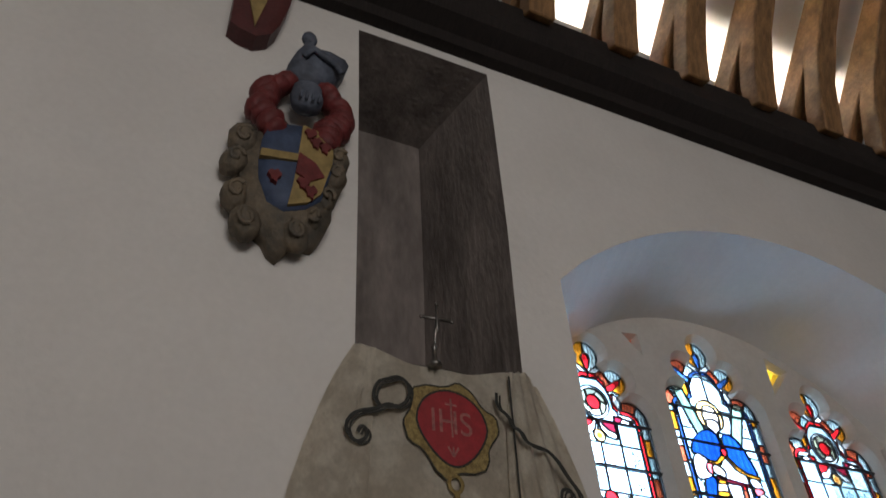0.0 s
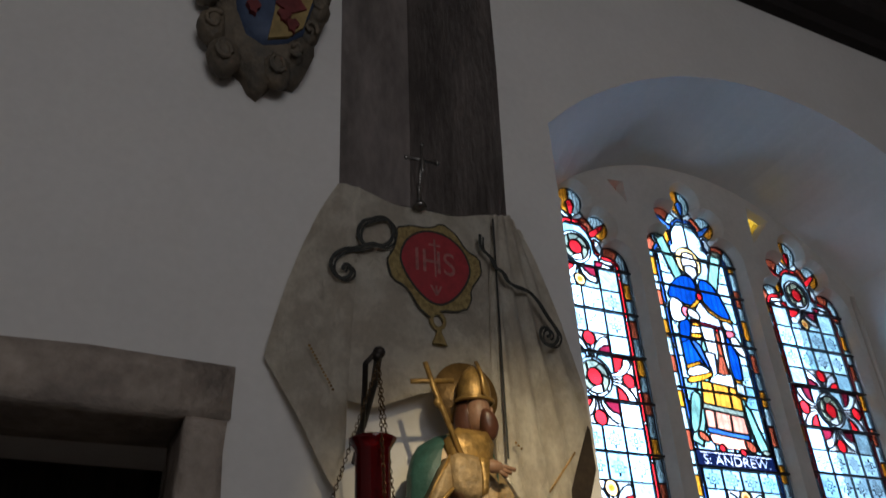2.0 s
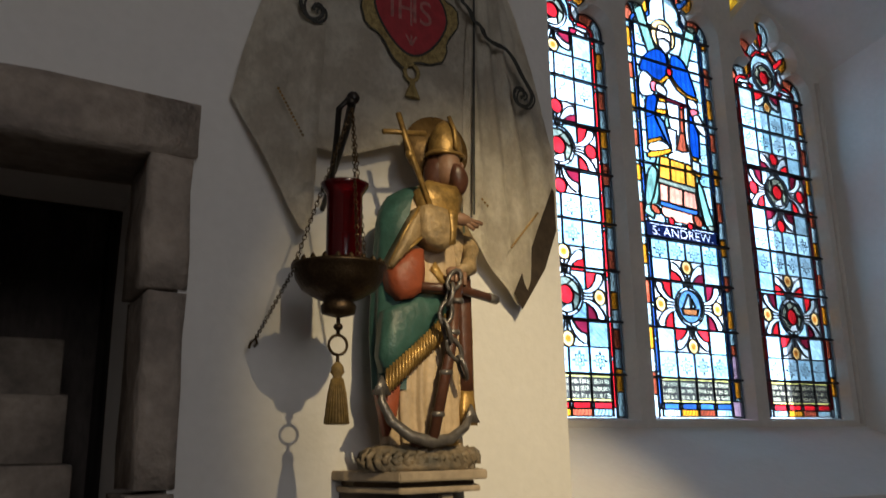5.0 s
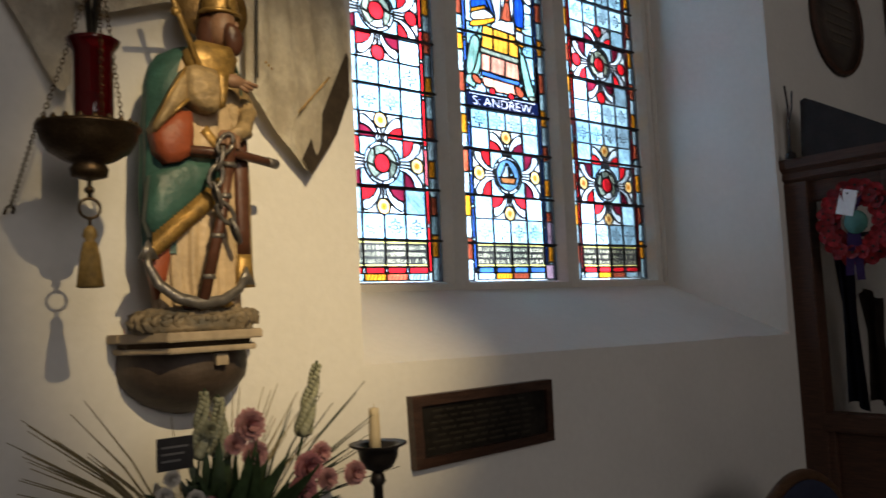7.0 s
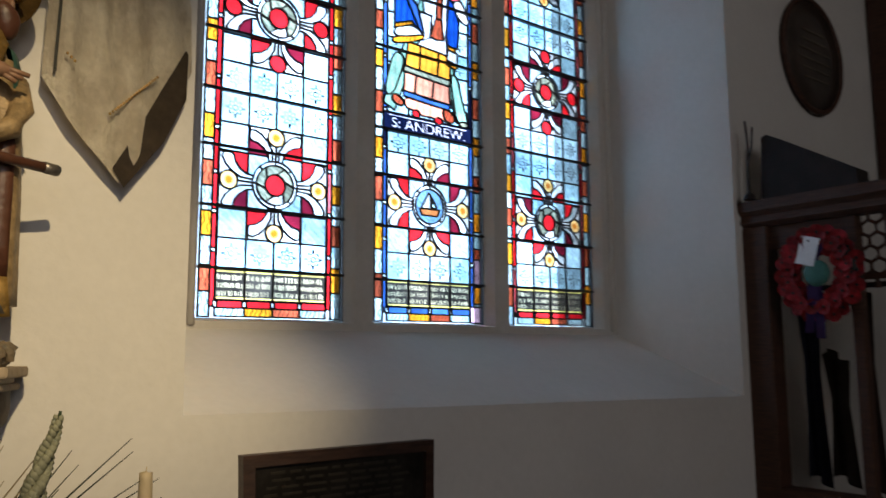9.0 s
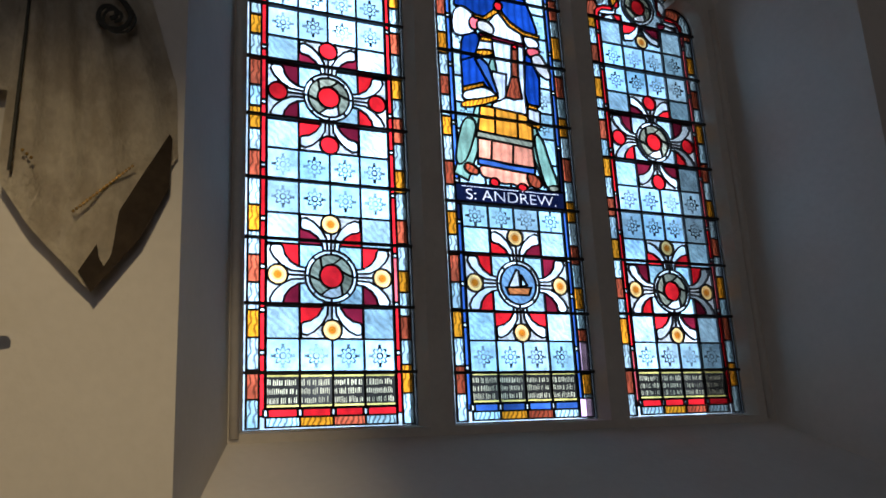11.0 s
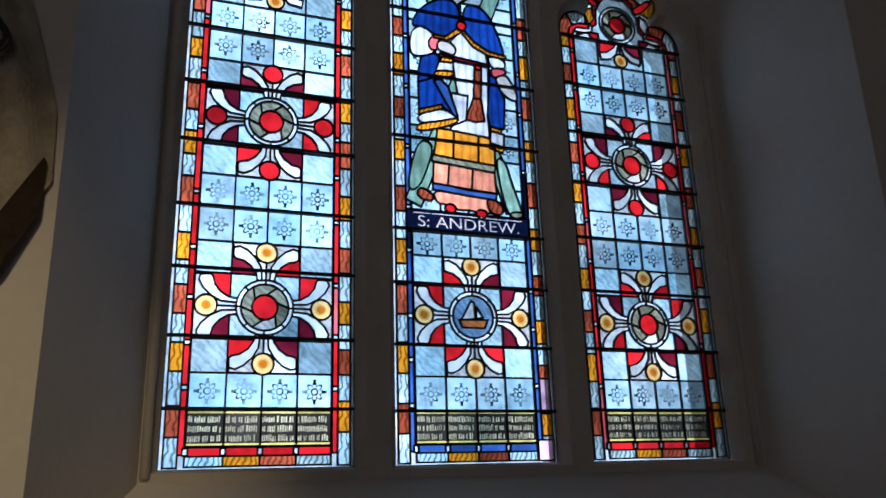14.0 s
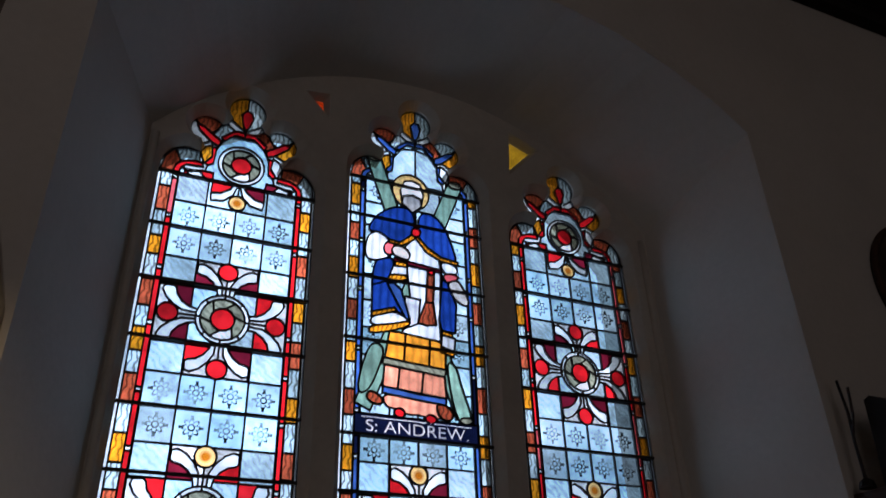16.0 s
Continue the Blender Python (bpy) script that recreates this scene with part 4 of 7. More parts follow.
# ---- doorway ----
def doorway():
    d = tagged(new("door_surround"), "rough worn sandstone doorway leading to a dark stair", "doorway", kind="structure")

    def stone(lo, hi, label=""):
        bm = boxed(lo, hi)
        bmesh.ops.subdivide_edges(bm, edges=bm.edges, cuts=3, use_grid_fill=True)
        for v in bm.verts:
            v.co += 0.008 * noise.noise_vector(v.co * 11)
        part("stone", bm, SURROUND, d, label, True)

    zs = [0.0, 0.42, 0.80, 1.22, 1.58, 1.94, 2.200]
    for i, (a, b) in enumerate(zip(zs, zs[1:])):
        w = 0.012 if i % 2 else 0.0
        stone((0.790 - w, WALL - 0.012, a + 0.004), (0.856, WALL + 0.20, b - 0.004))
        stone((-0.235, WALL - 0.012, a + 0.004), (-0.15 + w, WALL + 0.20, b - 0.004))
    stone((-0.25, WALL - 0.018, 2.200), (0.862, WALL + 0.22, 2.312), "long dark sandstone lintel")
    # the passage walls take the same dark colour as the niche
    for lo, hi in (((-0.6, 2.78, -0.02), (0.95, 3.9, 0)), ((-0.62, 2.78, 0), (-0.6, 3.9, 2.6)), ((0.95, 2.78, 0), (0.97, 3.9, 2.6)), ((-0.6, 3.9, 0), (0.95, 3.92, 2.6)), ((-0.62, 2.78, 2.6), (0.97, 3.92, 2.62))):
        solo("passage_wall", boxed(lo, hi), RENDER, "plastered wall of the narrow stair passage, coloured dark", "wall", kind="structure")
    for i in range(5):
        bm = boxed((-0.145, 2.24 + i * 0.26, 0.0), (0.78, 2.50 + i * 0.26, 1.24 + i * 0.19), 0.012)
        solo("stair_step", bm, SURROUND, "worn brown stone step inside the dark doorway", "step", "steps of the stair", "structure")


doorway()


# ---- things on the wall ----
FACE = 2.12  # the plane against which the things on the wall are drawn, before seat() sets them on it


def seat(ob, x, y, z):
    """Sets a thing, or a thing drawn in one mesh, to its size and place: a factor and a shift along each axis."""
    at = ob.location.copy()
    ob.location = (x[0] * at.x + x[1], y[0] * at.y + y[1], z[0] * at.z + z[1])
    ob.scale = (x[0], y[0], z[0])


def piece(name, bm, material, parent, label="", smooth=False):
    """A part whose mesh is given in the world's metres, under a thing that stands at its own base."""
    ob = part(name, bm, material, parent, label, smooth)
    ob.matrix_parent_inverse = Matrix.Translation(-parent.location)
    return ob


def slab(poly, y0, y1, bm=None, mat=0, bulge=0.0):
    """A flat shape in the wall's plane (x, z), given thickness from y0 to y1."""
    bm = bm or bmesh.new()
    area = sum(a[0] * b[1] - b[0] * a[1] for a, b in zip(poly, poly[1:] + poly[:1]))
    if area < 0:
        poly = poly[::-1]
    front = [bm.verts.new((x, y0, z)) for x, z in poly]
    back = [bm.verts.new((x, y1, z)) for x, z in poly]
    k = len(poly)
    if bulge:
        cx, cz = sum(p[0] for p in poly) / k, sum(p[1] for p in poly) / k
        mid = [bm.verts.new((cx + (x - cx) * 0.6, y0 - bulge * 0.8, cz + (z - cz) * 0.6)) for x, z in poly]
        c = bm.verts.new((cx, y0 - bulge, cz))
        for i in range(k):
            bm.faces.new((front[i], front[(i + 1) % k], mid[(i + 1) % k], mid[i])).material_index = mat
            bm.faces.new((mid[i], mid[(i + 1) % k], c)).material_index = mat
    else:
        bm.faces.new(front).material_index = mat
    bm.faces.new(back[::-1]).material_index = mat
    for i in range(k):
        bm.faces.new((front[i], back[i], back[(i + 1) % k], front[(i + 1) % k])).material_index = mat
    return bm


RED_PAINT = surface("faded_red_paint", (0.20, 0.032, 0.032), 0.6, vary=0.25, scale=20, bump=0.3)
BLUE_PAINT = surface("faded_blue_paint", (0.062, 0.090, 0.165), 0.6, vary=0.2, scale=18, bump=0.2)
GREYBLUE = surface("grey_blue_paint", (0.13, 0.15, 0.20), 0.65, vary=0.25, scale=16, bump=0.3)
YELLOW_PAINT = surface("yellow_paint", (0.38, 0.27, 0.10), 0.6, vary=0.2, scale=20, bump=0.2)
CARVED = surface("dusty_carving", (0.21, 0.16, 0.105), 0.7, vary=0.3, scale=14, bump=0.5, second=(0.085, 0.075, 0.06))


def coat_of_arms():
    arms = thing("coat_of_arms", (0.80, FACE, 3.18), "painted carved coat of arms with red mantling on the plaster", "coat of arms")
    rng = random.Random(4)
    bm = bmesh.new()
    ring = []
    for i in range(40):
        a = 2 * math.pi * i / 40
        r = 1 + 0.08 * math.sin(a * 7 + 0.6) + 0.05 * math.sin(a * 11)
        ring.append((0.800 + 0.165 * r * math.cos(a), 3.425 + 0.235 * r * math.sin(a)))
    slab(ring, 2.055, FACE + 0.005, bm, 0, 0.03)
    for x, z, s in ((0.645, 3.53, 0.05), (0.63, 3.44, 0.042), (0.648, 3.32, 0.045), (0.69, 3.235, 0.045), (0.84, 3.235, 0.045), (0.885, 3.30, 0.035), (0.925, 3.385, 0.036), (0.95, 3.48, 0.04), (0.955, 3.55, 0.042)):
        curl = bmesh.new()
        blob(curl, (x, 2.06, z), (s, 0.045, s * 1.2), 0, None, 2, 0.012)
        tube(curl, [(x + s * (0.62 - 0.05 * k) * math.cos(k * 0.7 + x * 40), 2.018, z + s * (0.7 - 0.05 * k) * math.sin(k * 0.7 + x * 40)) for k in range(9)], 0.0075, 6)
        piece("scroll", curl, CARVED, arms, "", True)
    piece("cartouche", bm, CARVED, arms, "dusty grey-brown scrolled cartouche", True)
    outline = [(0.722, 3.606), (0.823, 3.629), (0.888, 3.617), (0.932, 3.555), (0.938, 3.50), (0.905, 3.36), (0.86, 3.315), (0.793, 3.287), (0.740, 3.31), (0.708, 3.38), (0.698, 3.455), (0.702, 3.54)]
    sh = piece("shield", slab(outline, 2.022, 2.07, None, 0, 0.012), BLUE_PAINT, arms, "blue and gold quartered shield", True)

    def on_shield(poly, mat, y, label):
        ob = part("charge", slab(poly, y, y + 0.02), mat, sh, label)
        return ob

    on_shield([(0.823, 3.622), (0.885, 3.610), (0.930, 3.55), (0.930, 3.50), (0.90, 3.37), (0.86, 3.325), (0.80, 3.30), (0.812, 3.40)], YELLOW_PAINT, 2.008, "yellow painted half with red beasts")
    on_shield([(0.698, 3.475), (0.816, 3.492), (0.814, 3.464), (0.698, 3.446)], YELLOW_PAINT, 2.0, "yellow painted bar")
    on_shield([(0.818, 3.50), (0.872, 3.475), (0.905, 3.43), (0.86, 3.40), (0.812, 3.42)], RED_PAINT, 2.0, "red painted quarter")
    for x, z in ((0.85, 3.585), (0.87, 3.555), (0.90, 3.545), (0.84, 3.385), (0.865, 3.36), (0.75, 3.385)):
        on_shield([(x + 0.018 * math.cos(q) * (1 + 0.4 * math.sin(3 * q)), z + 0.022 * math.sin(q) * (1 + 0.3 * math.cos(5 * q))) for q in [2 * math.pi * k / 11 for k in range(11)]], RED_PAINT, 1.997, "small red painted beast")
    bm = bmesh.new()
    for side, n in ((-1, 9), (1, 10)):
        for k in range(n):
            t = k / (n - 1)
            x = 0.82 + side * (0.035 + 0.095 * math.sin(t * 2.4 + 0.4) + rng.uniform(-0.012, 0.02))
            z = 3.82 - 0.22 * t
            curl = bmesh.new()
            blob(curl, (x, 2.045, z), (0.044 + rng.uniform(0, 0.02), 0.055, 0.036), 0, Euler((0, side * rng.uniform(0.2, 0.9), 0)), 2, 0.010)
            piece("mantling_curl", curl, RED_PAINT, arms, "curling dark red carved mantling", True)
    bm = bmesh.new()
    lathe(bm, [(0.012, 0.0), (0.050, 0.01), (0.058, 0.05), (0.050, 0.10), (0.020, 0.125), (0.004, 0.13)], (0.828, 2.02, 3.70), 18, 0, (1, 0.8))
    for dx in (-0.03, -0.01, 0.012, 0.034):
        tube(bm, [(0.828 + dx, 1.975, 3.708), (0.828 + dx, 1.965, 3.735)], 0.006, 6)
    piece("helm", bm, GREYBLUE, arms, "grey-blue carved helm with visor bars", True)
    bm = slab([(0.752, 3.90), (0.778, 3.98), (0.800, 4.025), (0.812, 4.07), (0.83, 4.025), (0.902, 4.035), (0.962, 4.018), (0.975, 3.99), (0.938, 3.905), (0.90, 3.86), (0.82, 3.842), (0.775, 3.855)], 2.03, FACE, None, 0, 0.03)
    blob(bm, (0.818, 2.03, 4.062), (0.026, 0.026, 0.028), 0, None, 2, 0.008)
    tube(bm, [(0.80, 1.995, 3.93), (0.83, 1.985, 3.97), (0.87, 1.985, 3.95), (0.92, 1.99, 3.93), (0.94, 1.995, 3.90)], 0.014, 8)
    piece("crest", bm, GREYBLUE, arms, "grey-blue carved crest", True)
    arms.location.x += 0.018
    seat(arms, (0.88, 0.136), (0.8, 0.279), (1.02, -0.205))
    second = thing("shield_plaque", (0.705, FACE, 4.03), "small maroon painted shield with a yellow pile", "shield")
    piece("shield", slab([(0.592, 4.40), (0.597, 4.06), (0.64, 4.038), (0.705, 4.028), (0.76, 4.06), (0.79, 4.115), (0.82, 4.24), (0.84, 4.40)], 2.04, FACE, None, 0, 0.012), surface("maroon_paint", (0.10, 0.022, 0.022), 0.5, vary=0.2, scale=14), second)
    piece("pile", slab([(0.640, 4.39), (0.655, 4.18), (0.692, 4.060), (0.722, 4.20), (0.735, 4.39)], 2.022, 2.04), YELLOW_PAINT, second, "yellow painted wedge")
    seat(second, (0.8, 0.14), (0.8, 0.279), (1.06, -0.394))


coat_of_arms()


# ---- the draped cope above the statue ----
def lerp_curve(pts, t, ease=True):
    for (a, b), (c, d) in zip(pts, pts[1:]):
        if t <= c:
            f = (t - a) / max(c - a, 1e-9)
            f = f * f * (3 - 2 * f) if ease else f
            return b + (d - b) * f
    return pts[-1][1]


def cope():
    ob = thing("draped_cope", (1.25, 2.06, 1.92), "cream damask cope with gold embroidery draped over a dark niche", "vestment")

    def cloth(left, right, top, low, depth, n=44, m=40, folds=5, amp=0.014, seed=0.0):
        """Cloth between two side curves; low and top give its edges across, depth its stand-off."""
        bm = bmesh.new()
        grid = []
        for j in range(m + 1):
            v = j / m
            row = []
            for i in range(n + 1):
                u = i / n
                zt, zb = lerp_curve(top, u), lerp_curve(low, u, False)
                z = zt + (zb - zt) * v
                x0, x1 = lerp_curve(left, v, False), lerp_curve(right, v, False)
                x = x0 + (x1 - x0) * u
                fold = amp * (0.35 + 0.65 * math.sin(math.pi * v)) * math.sin(u * folds * 2 * math.pi + seed + 1.5 * math.sin(v * 2 + seed)) + 0.005 * noise.noise((x * 9, z * 5, seed))
                row.append(bm.verts.new((x, lerp_curve(depth, u) + 0.02 * (v - 0.5) + fold, z)))
            grid.append(row)
        for a, b in zip(grid, grid[1:]):
            for k in range(n):
                bm.faces.new((a[k], a[k + 1], b[k + 1], b[k]))
        bmesh.ops.solidify(bm, geom=bm.faces[:], thickness=0.004)
        return bm

    mid = cloth([(0, 0.985), (1, 0.955)], [(0, 1.46), (1, 1.40)], [(0, 2.862), (0.3, 2.828), (0.6, 2.830), (1, 2.872)], [(0, 2.262), (0.2, 2.245), (0.5, 2.295), (1, 2.32)], [(0, 1.985), (0.5, 1.955), (1, 1.985)], folds=2, amp=0.012)
    piece("back_panel", mid, DAMASK, ob, "", True)
    lf = cloth([(0, 0.940), (0.1, 0.912), (0.2, 0.886), (0.4, 0.846), (0.6, 0.812), (0.8, 0.784), (1, 0.762)], [(0, 1.00), (0.3, 0.99), (0.7, 0.972), (1, 0.962)], [(0, 2.875), (1, 2.858)], [(0, 2.350), (0.5, 2.185), (0.88, 2.050), (1, 2.075)], [(0, 2.045), (0.6, 1.985), (1, 1.965)], n=20, folds=1.6, amp=0.018, seed=1.1)
    piece("side_fall", lf, DAMASK, ob, "pointed cream damask side fall", True)
    rf = cloth([(0, 1.438), (0.3, 1.405), (0.7, 1.392), (1, 1.385)], [(0, 1.555), (0.15, 1.598), (0.45, 1.668), (0.75, 1.728), (1, 1.735)], [(0, 2.868), (0.6, 2.885), (1, 2.860)], [(0, 2.135), (0.18, 2.045), (0.52, 1.925), (0.75, 2.07), (1, 2.225)], [(0, 1.955), (0.5, 1.985), (1, 2.075)], n=30, folds=4.2, amp=0.030, seed=2.3)
    piece("side_fall", rf, DAMASK, ob, "pointed cream damask side fall", True)
    cord = surface("black_braid", (0.035, 0.035, 0.030), 0.7, vary=0.2, scale=60)
    gold = surface("gold_thread", (0.50, 0.38, 0.15), 0.5, 0.35, vary=0.35, scale=70, fine=220, bump=0.5, second=(0.24, 0.17, 0.06))
    crimson = surface("crimson_silk", (0.34, 0.022, 0.030), 0.5, vary=0.15, scale=30, fine=200)
    # the embroidered badge: a gold strapwork frame, braid edge and crimson heart
    c = (1.226, 2.652)
    edge = []
    for i in range(56):
        a = 2 * math.pi * i / 56
        r = 1 + 0.07 * math.sin(6 * a + 0.4) + 0.05 * (1 if math.sin(6 * a - 0.6) > 0.72 else 0)
        dx, dz = 0.143 * r * math.cos(a), (0.130 if math.sin(a) > 0 else 0.140) * r * math.sin(a)
        dx *= 1 - 0.22 * max(0, -math.sin(a))
        edge.append((c[0] + dx, c[1] + dz))
    frame_ob = piece("badge", slab(edge, 1.9405, 1.952), gold, ob, "gold-thread strapwork badge")
    heart = [(c[0] + 0.002 + 0.110 * math.cos(a) * (1 - 0.30 * max(0, -math.sin(a)) ** 1.2), c[1] + 0.006 + (0.104 if math.sin(a) > 0 else 0.118) * math.sin(a)) for a in [2 * math.pi * i / 40 for i in range(40)]]
    h = part("heart", slab(heart, 1.937, 1.943), crimson, frame_ob, "crimson silk heart with silver letters")
    silver = surface("worn_silver_thread", (0.40, 0.15, 0.135), 0.5, vary=0.2, scale=60)
    bm = bmesh.new()
    for poly in lettering("IHS", 0.125, 0.070, (c[0] - 0.062, c[1] - 0.020)):
        bm.faces.new([bm.verts.new((x, 1.9362, z)) for x, z in poly])
    for x, z0, z1 in ((c[0], c[1] - 0.03, c[1] + 0.085),):
        tube(bm, [(x, 1.9362, z0), (x, 1.9362, z1)], 0.003, 6)
        tube(bm, [(x - 0.018, 1.9362, z1 - 0.018), (x + 0.018, 1.9362, z1 - 0.018)], 0.003, 6)
    for s in (-1, 0, 1):
        tube(bm, [(c[0], 1.9362, c[1] - 0.085), (c[0] + s * 0.016, 1.9362, c[1] - 0.058)], 0.003, 6)
    part("lettering", bm, silver, frame_ob, "worn silver thread letters")
    bm = bmesh.new()
    tube(bm, [(x, 1.9405, z) for x, z in edge], 0.0028, 6, 0, True)
    tube(bm, [(x, 1.9385, z) for x, z in heart], 0.0036, 6, 0, True)
    part("braid_edge", bm, cord, frame_ob, "dark braid outline")
    bm = bmesh.new()
    tube(bm, [(c[0] + 0.020 * math.cos(q), 1.934, 2.492 + 0.022 * math.sin(q)) for q in [2 * math.pi * k / 14 for k in range(14)]], 0.006, 6, 0, True)
    lathe(bm, [(0.004, 0.05), (0.010, 0.045), (0.008, 0.035), (0.024, 0.0)], (c[0] + 0.002, 1.935, 2.425), 12)
    piece("badge_tassel", bm, gold, ob, "small gold embroidered tassel")
    # scrolls of braid on both sides
    left = [(1.005, 2.677), (0.985, 2.700), (0.998, 2.745), (1.023, 2.755), (1.065, 2.775), (1.096, 2.751), (1.092, 2.705), (1.060, 2.678), (1.030, 2.685), (0.990, 2.662), (0.945, 2.652), (0.916, 2.625), (0.913, 2.591), (0.941, 2.562), (0.972, 2.578), (0.970, 2.606), (0.952, 2.610), (0.946, 2.592)]
    right = [(1.372, 2.775), (1.368, 2.730), (1.404, 2.709), (1.412, 2.675), (1.440, 2.672), (1.446, 2.650), (1.470, 2.632), (1.520, 2.630), (1.552, 2.610), (1.582, 2.562), (1.612, 2.528), (1.622, 2.505), (1.605, 2.475), (1.570, 2.470), (1.550, 2.490), (1.560, 2.522), (1.588, 2.522), (1.592, 2.502), (1.578, 2.495)]

    def smooth(pts, k=3):
        for _ in range(k):
            out = [pts[0]]
            for a, b in zip(pts, pts[1:]):
                out += [(a[0] * 0.75 + b[0] * 0.25, a[1] * 0.75 + b[1] * 0.25), (a[0] * 0.25 + b[0] * 0.75, a[1] * 0.25 + b[1] * 0.75)]
            pts = out + [pts[-1]]
        return pts

    for pts, slope in ((left, -0.30), (right, 0.22)):
        bm = bmesh.new()
        for off, r in ((0, 0.0055), (0.010, 0.0035)):
            tube(bm, [(x + off, (1.915 + 0.22 * max(0.0, 1.03 - x)) if slope < 0 else (1.885 + 0.20 * max(0.0, x - 1.42)), z - off * 0.6) for x, z in smooth(pts, 2)], r, 6)
        piece("braid_scroll", bm, cord, ob, "dark green-black braid scroll")
    # a thin dark line down the fold beside the right fall
    bm = bmesh.new()
    tube(bm, [(1.428 - 0.02 * t, 1.915, 2.845 - 0.70 * t) for t in [k / 8 for k in range(9)]], 0.0034, 6)
    piece("cord", bm, cord, ob, "dark line down the fold")
    for a, b in (((0.865, 1.985, 2.375), (0.930, 1.950, 2.262)), ((1.53, 1.972, 2.075), (1.645, 2.035, 2.19)), ((1.43, 1.93, 2.185), (1.455, 1.935, 2.165))):
        bm = bmesh.new()
        a, b = Vector(a), Vector(b)
        n = max(3, int((b - a).length / 0.009))
        for k in range(n):
            p = a.lerp(b, k / n)
            blob(bm, (p.x, p.y - 0.040, p.z), (0.0040, 0.009, 0.0040), 0, None, 1)
        piece("gold_braid", bm, GILT, ob, "glinting gold braid trim", True)
    # the shaded lining turned out along the slanting edge
    bm = bmesh.new()
    strip = [((1.545, 1.985, 1.960), (1.572, 1.985, 1.920)), ((1.605, 2.005, 2.065), (1.662, 2.01, 2.035)), ((1.665, 2.04, 2.18), (1.718, 2.045, 2.150)), ((1.715, 2.068, 2.272), (1.722, 2.070, 2.262))]
    rows = [[bm.verts.new(p) for p in row] for row in strip]
    for a, b in zip(rows, rows[1:]):
        bm.faces.new((a[0], a[1], b[1], b[0]))
    bmesh.ops.solidify(bm, geom=bm.faces[:], thickness=0.004)
    piece("lining", bm, surface("brown_lining", (0.085, 0.06, 0.042), 0.8, vary=0.2, scale=20), ob, "dark brown lining turned out at the edge")
    seat(ob, (0.847, 0.273), (0.28, 1.378), (0.901, 0.223))
    # crucifix above it
    cr = thing("crucifix", (1.203, 1.97, 2.83), "small silver altar crucifix against the dark niche", "crucifix")
    bm = bmesh.new()
    lathe(bm, [(0.026, 0.0), (0.022, 0.012), (0.010, 0.02), (0.007, 0.06), (0.012, 0.07), (0.006, 0.08)], (1.203, 1.985, 2.83), 14)
    tube(bm, [(1.205, 1.985, 2.90), (1.222, 1.985, 3.062)], 0.0055, 6)
    tube(bm, [(1.158, 1.985, 3.005), (1.280, 1.985, 3.010)], 0.0055, 6)
    for p in ((1.222, 1.985, 3.066), (1.156, 1.985, 3.005), (1.282, 1.985, 3.010)):
        blob(bm, p, (0.010, 0.007, 0.010), 0, None, 1)
    blob(bm, (1.216, 1.975, 2.985), (0.009, 0.007, 0.034), 0, None, 2)
    piece("cross", bm, surface("tarnished_silver", (0.33, 0.31, 0.29), 0.35, 0.9, vary=0.25, scale=40), cr, "", True)
    seat(cr, (0.69, 0.435), (0.69, 0.530), (0.83, 0.412))
    # the rail that carries the cope
    bm = bmesh.new()
    tube(bm, [(1.00, FACE, 2.80), (1.0, 2.0, 2.82), (1.2, 1.975, 2.83), (1.48, 1.995, 2.83), (1.52, FACE, 2.80)], 0.010, 8)
    seat(solo("cope_rail", bm, IRON, "thin dark iron rail that carries the cope", "rail"), (0.847, 0.273), (0.28, 1.378), (0.901, 0.223))


cope()


